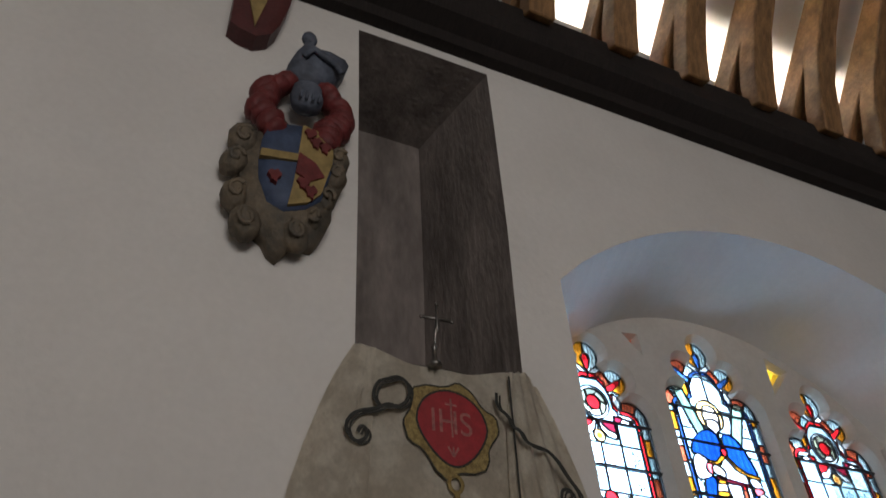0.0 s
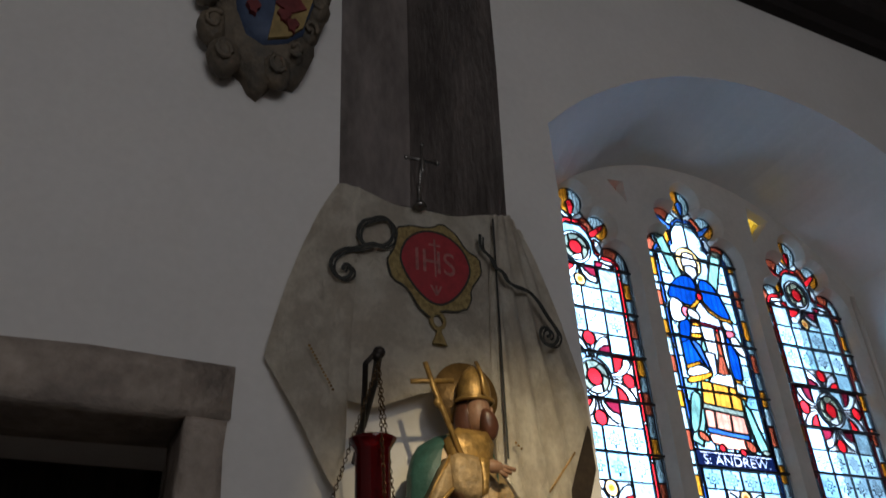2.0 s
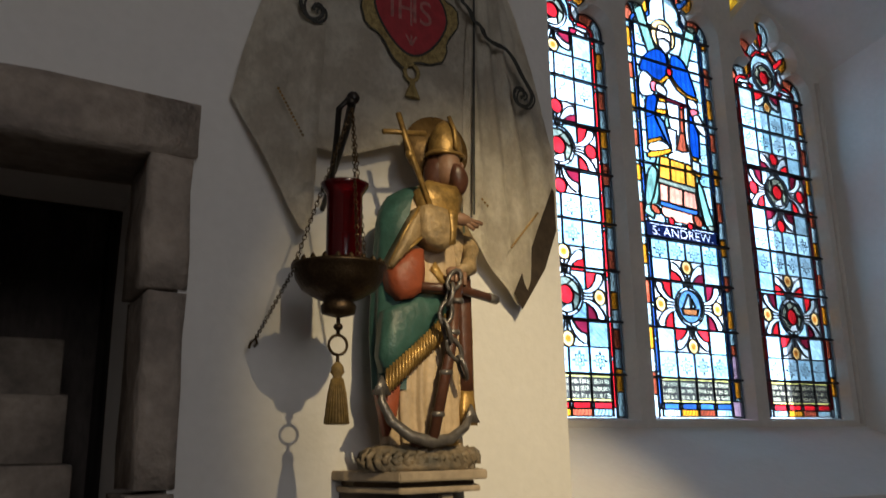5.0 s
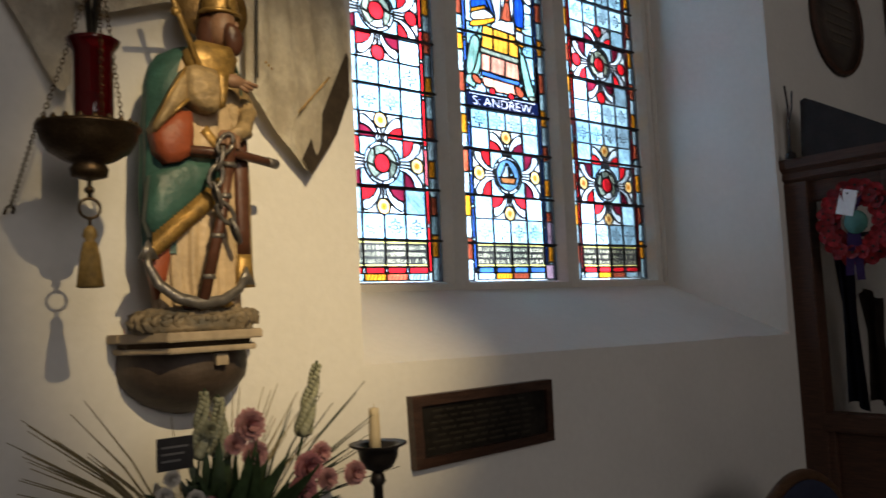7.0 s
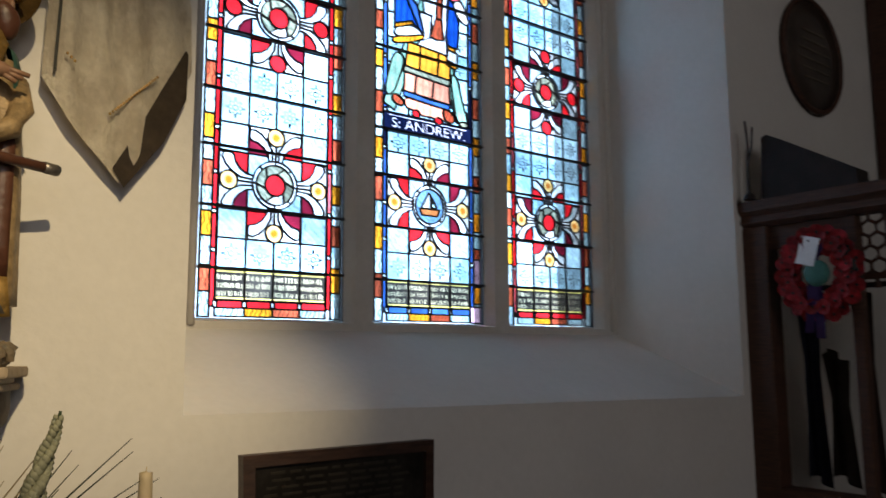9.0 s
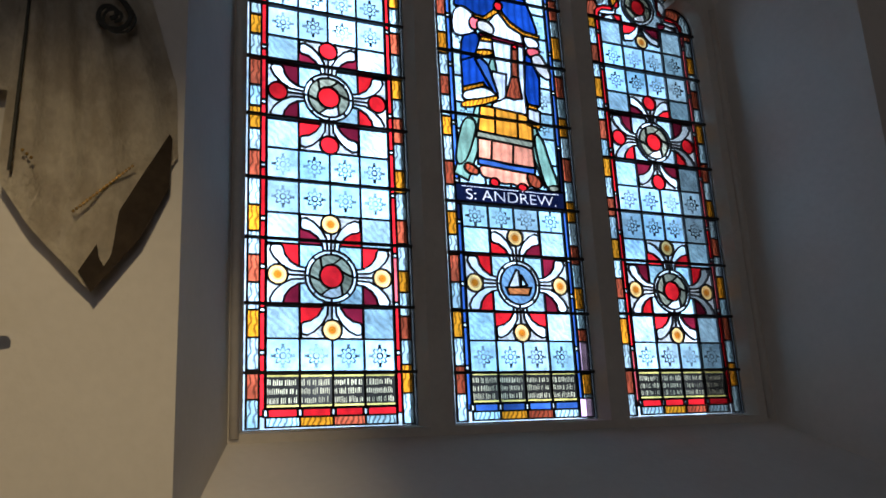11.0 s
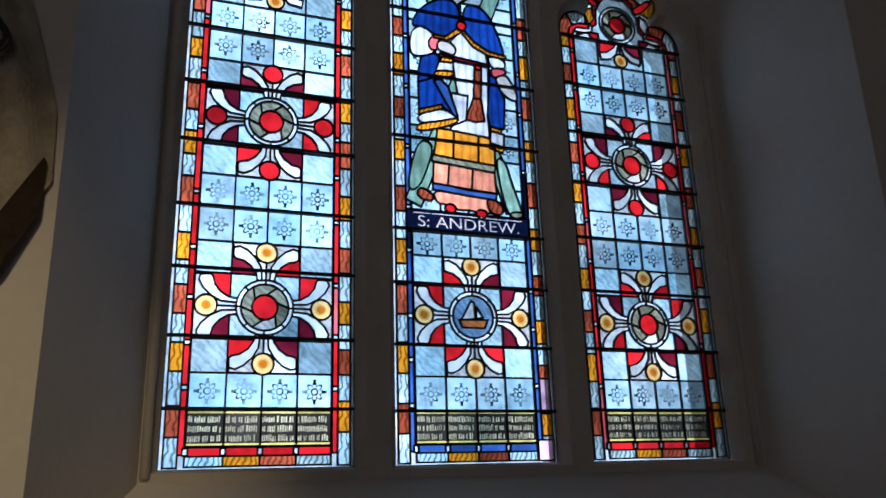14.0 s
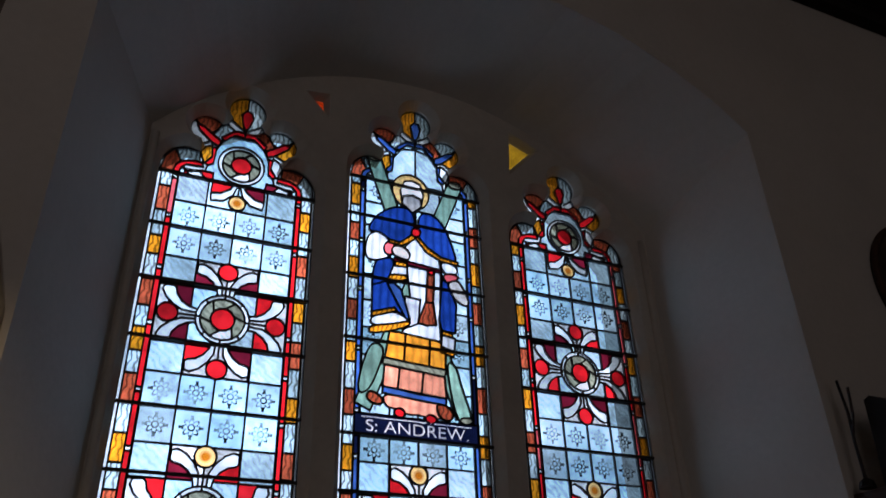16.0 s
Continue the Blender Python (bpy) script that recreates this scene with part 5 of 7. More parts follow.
# ---- hanging sanctuary lamp ----
def sanctuary_lamp():
    x, y = 0.968, 1.95
    ob = thing("sanctuary_lamp", (x, y, 1.565), "hanging brass sanctuary lamp with a tall red glass", "lamp")
    bm = bmesh.new()
    tube(bm, [(1.06, 2.29, 2.26), (1.05, 2.20, 2.29), (1.03, 2.06, 2.37), (0.998, 1.95, 2.402), (0.985, 1.935, 2.385)], 0.011, 8)
    tube(bm, [(1.055, 2.29, 2.20), (1.03, 2.16, 2.25), (0.985, 2.02, 2.33), (0.96, 1.95, 2.37), (0.985, 1.94, 2.40)], 0.008, 8)
    blob(bm, (0.997, 1.945, 2.405), (0.018, 0.018, 0.018), 0, None, 2)
    piece("wall_bracket", bm, IRON, ob, "black iron scrolled wall bracket", True)
    bm = bmesh.new()
    lathe(bm, [(0.006, 1.822), (0.020, 1.826), (0.040, 1.832), (0.044, 1.850), (0.036, 1.862), (0.060, 1.872), (0.092, 1.892), (0.108, 1.918), (0.112, 1.938), (0.118, 1.944), (0.118, 1.951), (0.104, 1.953), (0.090, 1.945), (0.045, 1.940)], (x, y, 0), 36)
    piece("bowl", bm, BRASS, ob, "dark brass bowl", True)
    bm = bmesh.new()
    for k in range(22):
        a = 2 * math.pi * k / 22
        p = Vector((x + 0.109 * math.cos(a), y + 0.109 * math.sin(a), 1.952))
        lathe(bm, [(0.008, 0), (0.006, 0.006), (0.0015, 0.012)], p, 6)
    piece("gallery", bm, BRASS, ob, "pierced brass rim cresting")
    gl, n, l, p = nodes_of("ruby_glass")
    p.inputs["Base Color"].default_value = (0.14, 0.0015, 0.004, 1)
    p.inputs["Roughness"].default_value, p.inputs["Transmission Weight"].default_value, p.inputs["IOR"].default_value = 0.08, 0.75, 1.45
    bm = bmesh.new()
    lathe(bm, [(0.040, 1.955), (0.045, 1.975), (0.045, 2.135), (0.058, 2.156), (0.062, 2.164), (0.058, 2.166), (0.041, 2.138), (0.041, 1.975)], (x + 0.012, y, 0), 32)
    piece("glass_cylinder", bm, gl, ob, "deep ruby red glass cylinder", True)
    bm = bmesh.new()
    lathe(bm, [(0.030, 1.975), (0.030, 2.03), (0.006, 2.034)], (x + 0.012, y, 0), 18)
    part("candle", bm, surface("dark_wax", (0.16, 0.02, 0.02), 0.5), ob, "dark candle inside the red glass").matrix_parent_inverse = Matrix.Translation(-ob.location)
    bm = bmesh.new()
    for a in (0.5, 2.6, 4.7):
        chain(bm, (x + 0.112 * math.cos(a), y + 0.112 * math.sin(a), 1.955), (0.995, 1.945, 2.375), 0.016, 0.0014)
    piece("chain", bm, BRASS, ob, "three thin brass chains")
    bm = bmesh.new()
    tube(bm, [(x, y, 1.825), (x, y, 1.782)], 0.005, 8)
    blob(bm, (x, y, 1.80), (0.012, 0.012, 0.010), 0, None, 2)
    tube(bm, [(x + 0.024 * math.cos(q), y, 1.756 + 0.024 * math.sin(q)) for q in [2 * math.pi * k / 18 for k in range(18)]], 0.0038, 6, 0, True)
    tube(bm, [(x, y, 1.733), (x, y, 1.700)], 0.0045, 6)
    piece("pull_ring", bm, BRASS, ob, "brass pull ring", True)
    bm = bmesh.new()
    lathe(bm, [(0.006, 1.715), (0.014, 1.705), (0.017, 1.690), (0.010, 1.680), (0.014, 1.672), (0.020, 1.640), (0.028, 1.575), (0.026, 1.568)], (x, y, 0), 20)
    for k in range(24):
        a = 2 * math.pi * k / 24
        tube(bm, [(x + 0.013 * math.cos(a), y + 0.013 * math.sin(a), 1.675), (x + 0.021 * math.cos(a), y + 0.021 * math.sin(a), 1.64), (x + 0.029 * math.cos(a), y + 0.029 * math.sin(a), 1.570)], 0.0022, 4)
    piece("tassel", bm, surface("old_gold_silk", (0.34, 0.22, 0.07), 0.6, vary=0.2, scale=60), ob, "old gold silk tassel", True)
    # a thin slack chain and hook, modelled in place of a shadow on the wall
    bm = bmesh.new()
    chain(bm, (0.852, 1.95, 1.935), (0.858, 2.265, 1.795), 0.016, 0.0014)
    tube(bm, [(0.868, 2.29, 1.785), (0.866, 2.262, 1.790), (0.858, 2.250, 1.802), (0.846, 2.252, 1.792), (0.842, 2.258, 1.775)], 0.004, 6)
    piece("side_chain", bm, BRASS, ob, "thin chain and hook drawn for a shadow on the wall")
    seat(ob, (0.706, 0.382), (0.706, 0.358), (0.706, 0.584))


sanctuary_lamp()


# ---- statue on its bracket ----
def statue():
    robe = surface("cream_gilt_robe", (0.60, 0.44, 0.27), 0.5, vary=0.15, scale=16, fine=60, bump=0.2)
    green = surface("green_mantle", (0.045, 0.12, 0.10), 0.45, vary=0.2, scale=14, bump=0.2)
    rust = surface("rust_lining", (0.36, 0.085, 0.035), 0.5, vary=0.2, scale=14, bump=0.2)
    flesh = surface("painted_flesh", (0.30, 0.165, 0.10), 0.5, vary=0.15, scale=20)
    brown = surface("brown_wood_paint", (0.12, 0.048, 0.028), 0.4, vary=0.2, scale=16)
    steel = surface("grey_iron_paint", (0.20, 0.18, 0.165), 0.35, 0.5, vary=0.2, scale=30)
    cuff = surface("old_gold_cloth", (0.46, 0.32, 0.16), 0.5, 0.15, vary=0.25, scale=30, fine=90, bump=0.3)
    rock = surface("painted_rock", (0.30, 0.225, 0.14), 0.6, vary=0.3, scale=18, bump=0.4, second=(0.08, 0.07, 0.055))
    halo_gilt = surface("tarnished_gilt", (0.25, 0.145, 0.045), 0.45, 0.5, vary=0.25, scale=22, fine=90, bump=0.2)
    mats = [robe, green, rust, GILT, flesh, brown, steel, rock, cuff, halo_gilt]
    bm = bmesh.new()
    X, Y, B = 1.235, 1.985, 1.510

    def body(profile, mat, folds=11, amp=0.10, arc0=0.0, arc1=360.0, n=96, seed=0.0, grow=0.0):
        """Draped cloth round the figure: (height, centre x, half-width, half-depth) rings with folds that deepen downwards."""
        rings = []
        whole = arc1 - arc0 >= 359.9
        for z, cx, w, d in profile:
            t = (profile[-1][0] - z) / (profile[-1][0] - profile[0][0])
            ring = []
            for k in range(n if whole else n + 1):
                a = radians(arc0 + (arc1 - arc0) * k / n)
                f = 1 + amp * t * (0.6 * math.sin(folds * a + seed + 0.8 * math.sin(3 * a)) + 0.4 * math.sin((folds * 2 - 3) * a + seed)) + 0.02 * noise.noise((a * 3, z * 9, seed))
                ring.append(bm.verts.new((cx + (w + grow) * f * math.cos(a), Y + (d + grow) * f * math.sin(a), z)))
            rings.append(ring)
        k2 = n if whole else n
        for a, b in zip(rings, rings[1:]):
            for k in range(k2):
                bm.faces.new((a[k], a[(k + 1) % len(a)], b[(k + 1) % len(b)], b[k])).material_index = mat
        if whole:
            bm.faces.new(rings[-1]).material_index = mat
            bm.faces.new(rings[0][::-1]).material_index = mat

    def steps(rows, m=20):
        z0, z1 = rows[0][0], rows[-1][0]
        return [tuple([z0 + (z1 - z0) * i / m] + [lerp_curve([(r[0], r[c]) for r in rows], z0 + (z1 - z0) * i / m) for c in (1, 2, 3)]) for i in range(m + 1)]

    # inner robe, from hem to collar
    body(steps([(B + 0.01, X + 0.005, 0.098, 0.075), (1.62, X, 0.100, 0.075), (1.80, X + 0.005, 0.102, 0.076), (1.98, X + 0.008, 0.100, 0.076), (2.10, X + 0.012, 0.094, 0.070), (2.165, X + 0.018, 0.080, 0.062), (2.205, X + 0.035, 0.040, 0.042)], 30), 0, 13, 0.14)
    # green mantle, open in front
    body(steps([(1.66, X - 0.004, 0.116, 0.082), (1.80, X - 0.002, 0.124, 0.088), (1.95, X + 0.002, 0.126, 0.090), (2.08, X + 0.006, 0.122, 0.088), (2.15, X + 0.012, 0.112, 0.078), (2.19, X + 0.025, 0.070, 0.058)], 20), 1, 7, 0.08, -35, 238, 72, 1.3)
    body(steps([(1.60, X + 0.098, 0.046, 0.060), (1.80, X + 0.100, 0.042, 0.062), (2.00, X + 0.095, 0.040, 0.062), (2.14, X + 0.075, 0.045, 0.058)], 14), 8, 4, 0.12, 0, 360, 32, 0.4)
    # gilt fringe along the slanting mantle edge, and the swag of the mantle
    for k in range(22):
        t = k / 21
        px, pz = 1.118 + 0.160 * t, 1.688 + 0.150 * t
        tube(bm, [(px, 1.905 - 0.012 * math.sin(t * 3), pz + 0.020), (px - 0.004, 1.898 - 0.012 * math.sin(t * 3), pz - 0.022), (px - 0.006, 1.900, pz - 0.045)], 0.0045, 5, 3)
    swag = [(1.105, 1.74), (1.118, 1.70), (1.285, 1.855), (1.290, 1.90), (1.20, 1.90), (1.115, 1.85)]
    slab(swag, 1.905, 1.96, bm, 1, 0.012)
    slab([(1.118, 1.955), (1.165, 2.005), (1.203, 2.010), (1.207, 1.960), (1.205, 1.905), (1.175, 1.882), (1.145, 1.876), (1.124, 1.905)], 1.882, 1.95, bm, 2, 0.016)
    tube(bm, [(1.114, 1.882, 1.960), (1.150, 1.872, 2.045), (1.186, 1.862, 2.114)], 0.0045, 6, 3)
    tube(bm, [(1.116, 1.880, 1.952), (1.160, 1.870, 2.002), (1.190, 1.860, 2.034)], 0.0045, 6, 3)
    slab([(1.105, 1.66), (1.125, 1.67), (1.165, 1.70), (1.150, 1.60), (1.130, 1.55)], 1.925, 1.97, bm, 2, 0.008)
    slab([(1.315, 1.575), (1.362, 1.575), (1.352, 1.66), (1.322, 1.66)], 1.918, 1.97, bm, 3, 0.006)
    slab([(1.322, 1.66), (1.352, 1.66), (1.352, 1.95), (1.33, 2.02), (1.318, 1.9)], 1.918, 1.97, bm, 5, 0.006)
    # gilt collar, orphrey and sleeve
    slab([(1.196, 2.170), (1.212, 2.105), (1.262, 2.090), (1.312, 2.110), (1.325, 2.165), (1.308, 2.196), (1.225, 2.200)], 1.900, 1.98, bm, 3, 0.016)
    slab([(1.225, 2.120), (1.262, 2.110), (1.266, 2.02), (1.24, 2.01)], 1.900, 1.97, bm, 3, 0.008)
    slab([(1.245, 1.985), (1.300, 1.905), (1.285, 1.900), (1.232, 1.965)], 1.903, 1.97, bm, 3, 0.006)
    slab([(1.189, 2.118), (1.168, 2.085), (1.150, 2.045), (1.130, 2.0), (1.113, 1.962), (1.118, 1.950), (1.160, 2.0), (1.192, 2.036), (1.204, 2.09)], 1.868, 1.94, bm, 8, 0.010)
    slab([(1.184, 2.112), (1.205, 2.120), (1.240, 2.116), (1.280, 2.106), (1.276, 2.06), (1.270, 2.022), (1.250, 2.008), (1.220, 2.012), (1.190, 2.032), (1.186, 2.07)], 1.846, 1.93, bm, 8, 0.008)
    slab([(1.254, 2.113), (1.282, 2.106), (1.276, 2.06), (1.272, 2.022), (1.256, 2.016), (1.258, 2.06)], 1.838, 1.90, bm, 3, 0.004)
    blob(bm, (1.302, 1.868, 2.098), (0.032, 0.018, 0.018), 4, Euler((0, 0.05, 0)), 2)
    for k in range(3):
        tube(bm, [(1.315, 1.862, 2.102 - 0.008 * k), (1.362 - 0.012 * k, 1.864, 2.092 - 0.009 * k)], 0.0055, 6, 4)
    tube(bm, [(1.352, 1.985, 2.10), (1.358, 1.93, 2.03), (1.335, 1.895, 1.975), (1.300, 1.885, 1.955)], 0.03, 12, 8, False, [0.026, 0.026, 0.023, 0.020])
    blob(bm, (1.290, 1.876, 1.950), (0.030, 0.018, 0.020), 4, Euler((0, 0.4, 0)), 2)
    for k in range(4):
        tube(bm, [(1.272 + 0.012 * k, 1.864, 1.955), (1.268 + 0.012 * k, 1.856, 1.930 - 0.003 * k)], 0.0055, 6, 4)
    # plain head with a gilt mitre, and the halo disc
    blob(bm, (1.302, 1.945, 2.258), (0.034, 0.044, 0.054), 4, Euler((0, 0.12, 0)), 3)
    blob(bm, (1.318, 1.916, 2.222), (0.025, 0.032, 0.044), 5, Euler((0, -0.25, 0)), 3, 0.008)
    blob(bm, (1.326, 1.908, 2.256), (0.006, 0.011, 0.014), 4, None, 2)
    blob(bm, (1.282, 1.968, 2.250), (0.036, 0.040, 0.058), 5, None, 3, 0.008)
    lathe(bm, [(0.044, 0.0), (0.046, 0.010), (0.046, 0.030), (0.042, 0.055), (0.030, 0.084), (0.010, 0.104), (0.001, 0.108)], (1.302, 1.955, 2.292), 24, 3, (1, 1))
    tube(bm, [(1.302 + 0.050 * math.cos(q), 1.955 + 0.050 * math.sin(q), 2.294) for q in [2 * math.pi * k / 20 for k in range(20)]], 0.006, 6, 3, True)
    tube(bm, [(1.308, 1.902, 2.30), (1.308, 1.908, 2.36), (1.306, 1.935, 2.405)], 0.006, 6, 3)
    halo = [(1.300 + 0.094 * math.cos(q), 2.328 + 0.096 * math.sin(q)) for q in [2 * math.pi * k / 36 for k in range(36)]]
    slab(halo, 2.004, 2.014, bm, 9)
    # processional cross held in the crook of the arm
    tube(bm, [(1.146, 1.905, 2.372), (1.166, 1.90, 2.300), (1.240, 1.885, 2.085)], 0.0075, 8, 3)
    tube(bm, [(1.105, 1.905, 2.313), (1.222, 1.905, 2.330)], 0.0075, 8, 3)
    blob(bm, (1.176, 1.90, 2.262), (0.013, 0.013, 0.014), 3, None, 2)
    # the anchor: stock, shank, bowed arms with flukes, and the chain
    tube(bm, [(1.195, 1.880, 1.912), (1.30, 1.872, 1.912), (1.432, 1.935, 1.905)], 0.012, 10, 5)
    tube(bm, [(1.405, 1.920, 1.907), (1.435, 1.937, 1.905)], 0.013, 10, 6)
    tube(bm, [(1.292, 1.868, 1.930), (1.262, 1.860, 1.75), (1.215, 1.862, 1.545)], 0.0135, 10, 5)
    for z, xx in ((1.88, 1.284), (1.80, 1.271), (1.70, 1.251), (1.60, 1.228)):
        lathe(bm, [(0.016, -0.006), (0.017, 0.0), (0.016, 0.006)], (xx, 1.861, z), 12, 6)
    arms = [(1.102, 1.90, 1.665), (1.100, 1.895, 1.63), (1.120, 1.885, 1.585), (1.160, 1.870, 1.550), (1.210, 1.862, 1.535), (1.262, 1.865, 1.542), (1.305, 1.872, 1.570), (1.325, 1.880, 1.600)]
    tube(bm, arms, 0.011, 10, 6, False, [0.006, 0.010, 0.012, 0.014, 0.015, 0.014, 0.011, 0.006])
    for p in (arms[0], arms[-1]):
        slab([(p[0] - 0.022, p[2] - 0.020), (p[0] + 0.022, p[2] - 0.020), (p[0], p[2] + 0.026)], p[1] - 0.006, p[1] + 0.006, bm, 6)
    last = Vector((1.280, 1.850, 1.945))
    for k, q in enumerate(((1.262, 1.846, 1.915), (1.250, 1.842, 1.868), (1.238, 1.842, 1.822), (1.252, 1.844, 1.778), (1.282, 1.850, 1.735), (1.300, 1.856, 1.690))):
        q = Vector(q)
        d = (q - last).normalized()
        s = d.cross(Vector((0, 1, 0))).normalized() if k % 2 == 0 else d.cross(Vector((1, 0, 0.1))).normalized()
        c = (last + q) / 2
        tube(bm, [c + d * 0.030 * math.cos(w) + s * 0.016 * math.sin(w) for w in [2 * math.pi * i / 14 for i in range(14)]], 0.0058, 6, 6, True)
        last = q
    # scrolled rock base
    lathe(bm, [(0.140, 1.468), (0.146, 1.480), (0.138, 1.502), (0.126, 1.520), (0.108, 1.530)], (X - 0.008, Y - 0.005, 0), 48, 7, (1, 0.74))
    for k in range(15):
        a = math.pi + math.pi * k / 14
        cx, cy = X - 0.008 + 0.128 * math.cos(a), Y + 0.092 * math.sin(a)
        tube(bm, [(cx + 0.006 * math.cos(a) + 0.025 * (1 - i / 12) * math.cos(i * 0.75 + k), cy - 0.006 - 0.002 * i * 0.4, 1.494 + 0.025 * (1 - i / 12) * math.sin(i * 0.75 + k)) for i in range(12)], 0.0090, 6, 7)
    blob(bm, (1.275, 1.892, 1.535), (0.020, 0.026, 0.012), 3, None, 2)
    blob(bm, (1.190, 1.895, 1.535), (0.018, 0.024, 0.012), 5, None, 2)
    figure = solo("statue", bm, mats, "painted and gilded wooden statue of a bishop with an anchor", "statue", smooth=True)
    seat(figure, (0.832, 0.2705), (0.65, 0.578), (0.78, 0.463))

    br = thing("statue_bracket", (1.235, FACE, 1.25), "moulded cream stone bracket with a dark concave corbel below the statue", "bracket")
    pale = surface("cream_stone", (0.46, 0.36, 0.25), 0.7, vary=0.15, scale=12, bump=0.2)

    def table(z0, z1, w, d, inset):
        c = X
        pts = [(c - w, FACE), (c - w, 2.04), (c - w + inset, FACE - d), (c + w - inset, FACE - d), (c + w, 2.04), (c + w, FACE)]
        b = bmesh.new()
        lo, hi = [b.verts.new((x, y, z0)) for x, y in pts], [b.verts.new((x, y, z1)) for x, y in pts]
        b.faces.new(lo[::-1]), b.faces.new(hi)
        for i in range(6):
            b.faces.new((lo[i], lo[(i + 1) % 6], hi[(i + 1) % 6], hi[i]))
        bmesh.ops.recalc_face_normals(b, faces=b.faces)
        bmesh.ops.bevel(b, geom=b.edges[:], offset=0.003, segments=2, affect="EDGES")
        return b

    piece("shelf", table(1.446, 1.469, 0.205, 0.250, 0.075), pale, br)
    piece("moulding", table(1.432, 1.446, 0.176, 0.215, 0.065), BRASS, br, "dark brown hollow moulding")
    piece("moulding", table(1.418, 1.432, 0.190, 0.232, 0.070), pale, br)
    bm = bmesh.new()
    prof = [(0.180, 1.418), (0.182, 1.375), (0.176, 1.345), (0.150, 1.315), (0.110, 1.285), (0.060, 1.265), (0.02, 1.255)]
    rings = []
    for r, z in prof:
        rings.append([bm.verts.new((X + r * math.cos(a), FACE + r * 1.05 * math.sin(a), z)) for a in [math.pi + math.pi * k / 24 for k in range(25)]])
    for a, b in zip(rings, rings[1:]):
        for k in range(24):
            bm.faces.new((a[k], a[k + 1], b[k + 1], b[k]))
    # the shelf's shadow is put into the corbel's brown
    piece("corbel", bm, surface("shaded_brown_corbel", (0.090, 0.062, 0.046), 0.6, vary=0.2, scale=14), br, "tapering brown corbel, darkened for the shadow under the shelf", True)
    piece("boss", boxed((1.25, 1.91, 1.382), (1.285, 1.935, 1.412), 0.004), pale, br, "small pale square boss")
    seat(br, (0.72, 0.416), (0.75, 0.385), (0.78, 0.463))


statue()


# ---- tablets on the wall ----
def plaque():
    ob = thing("wall_plaque", (2.13, FACE, 1.24), "dark brown wooden framed memorial plaque under the window", "plaque")
    brown = wood("plaque_wood", (0.072, 0.034, 0.022), 0.4, (3, 3, 30))
    outer = [(1.882, 1.236), (2.376, 1.244), (2.378, 1.417), (1.876, 1.417)]
    inner = [(1.908, 1.262), (2.350, 1.269), (2.352, 1.391), (1.903, 1.391)]
    bm = bmesh.new()
    o0 = [bm.verts.new((x, FACE, z)) for x, z in outer]
    o1 = [bm.verts.new((x, 2.094, z)) for x, z in outer]
    i1 = [bm.verts.new((x, 2.092, z)) for x, z in inner]
    i0 = [bm.verts.new((x, 2.104, z)) for x, z in inner]
    for a, b in ((o0, o1), (o1, i1), (i1, i0)):
        for k in range(4):
            bm.faces.new((a[k], a[(k + 1) % 4], b[(k + 1) % 4], b[k]))
    piece("frame", bm, brown, ob)
    piece("panel", slab(inner, 2.103, FACE), surface("dark_bronze", (0.040, 0.034, 0.028), 0.45, 0.5, vary=0.3, scale=12), ob, "dark bronze panel with faint lines")
    bm = bmesh.new()
    rng = random.Random(9)
    for r in range(7):
        z = 1.374 - r * 0.0155
        x = 1.925 + rng.uniform(0, 0.04)
        while x < 2.28:
            w = rng.uniform(0.02, 0.06)
            box(bm, (x, 2.1015, z - 0.003), (x + w, 2.1032, z + 0.003))
            x += w + 0.012
    piece("inscription", bm, surface("dull_bronze_letters", (0.058, 0.048, 0.036), 0.5, 0.4), ob, "rows of raised dull bronze lines")
    seat(ob, (1, 0), (1, -0.145), (1, 0))
    ov = thing("round_tablet", (4.44, FACE, 2.64), "round brown marble memorial tablet with a raised rim", "tablet")
    pts = [(4.44 + 0.240 * math.cos(q), 2.893 + 0.250 * math.sin(q)) for q in [2 * math.pi * k / 48 for k in range(48)]]
    marble = surface("brown_marble", (0.080, 0.055, 0.042), 0.28, vary=0.3, scale=8, second=(0.035, 0.026, 0.022))
    piece("tablet", slab(pts, 2.098, FACE, None, 0, 0.004), marble, ov, "", True)
    bm = bmesh.new()
    tube(bm, [(x, 2.10, z) for x, z in pts], 0.012, 8, 0, True)
    piece("rim", bm, OAK, ov, "dark raised rim", True)
    bm = bmesh.new()
    for k in range(6):
        w = 0.09 - 0.012 * abs(k - 2.5)
        box(bm, (4.44 - w * 1.5, 2.0905, 2.99 - k * 0.042), (4.44 + w * 1.5, 2.0945, 2.997 - k * 0.042))
    piece("inscription", bm, surface("pale_lines", (0.16, 0.13, 0.10), 0.5), ov, "faint carved lines")
    seat(ov, (1, 0), (1, -0.145), (1, 0))


plaque()


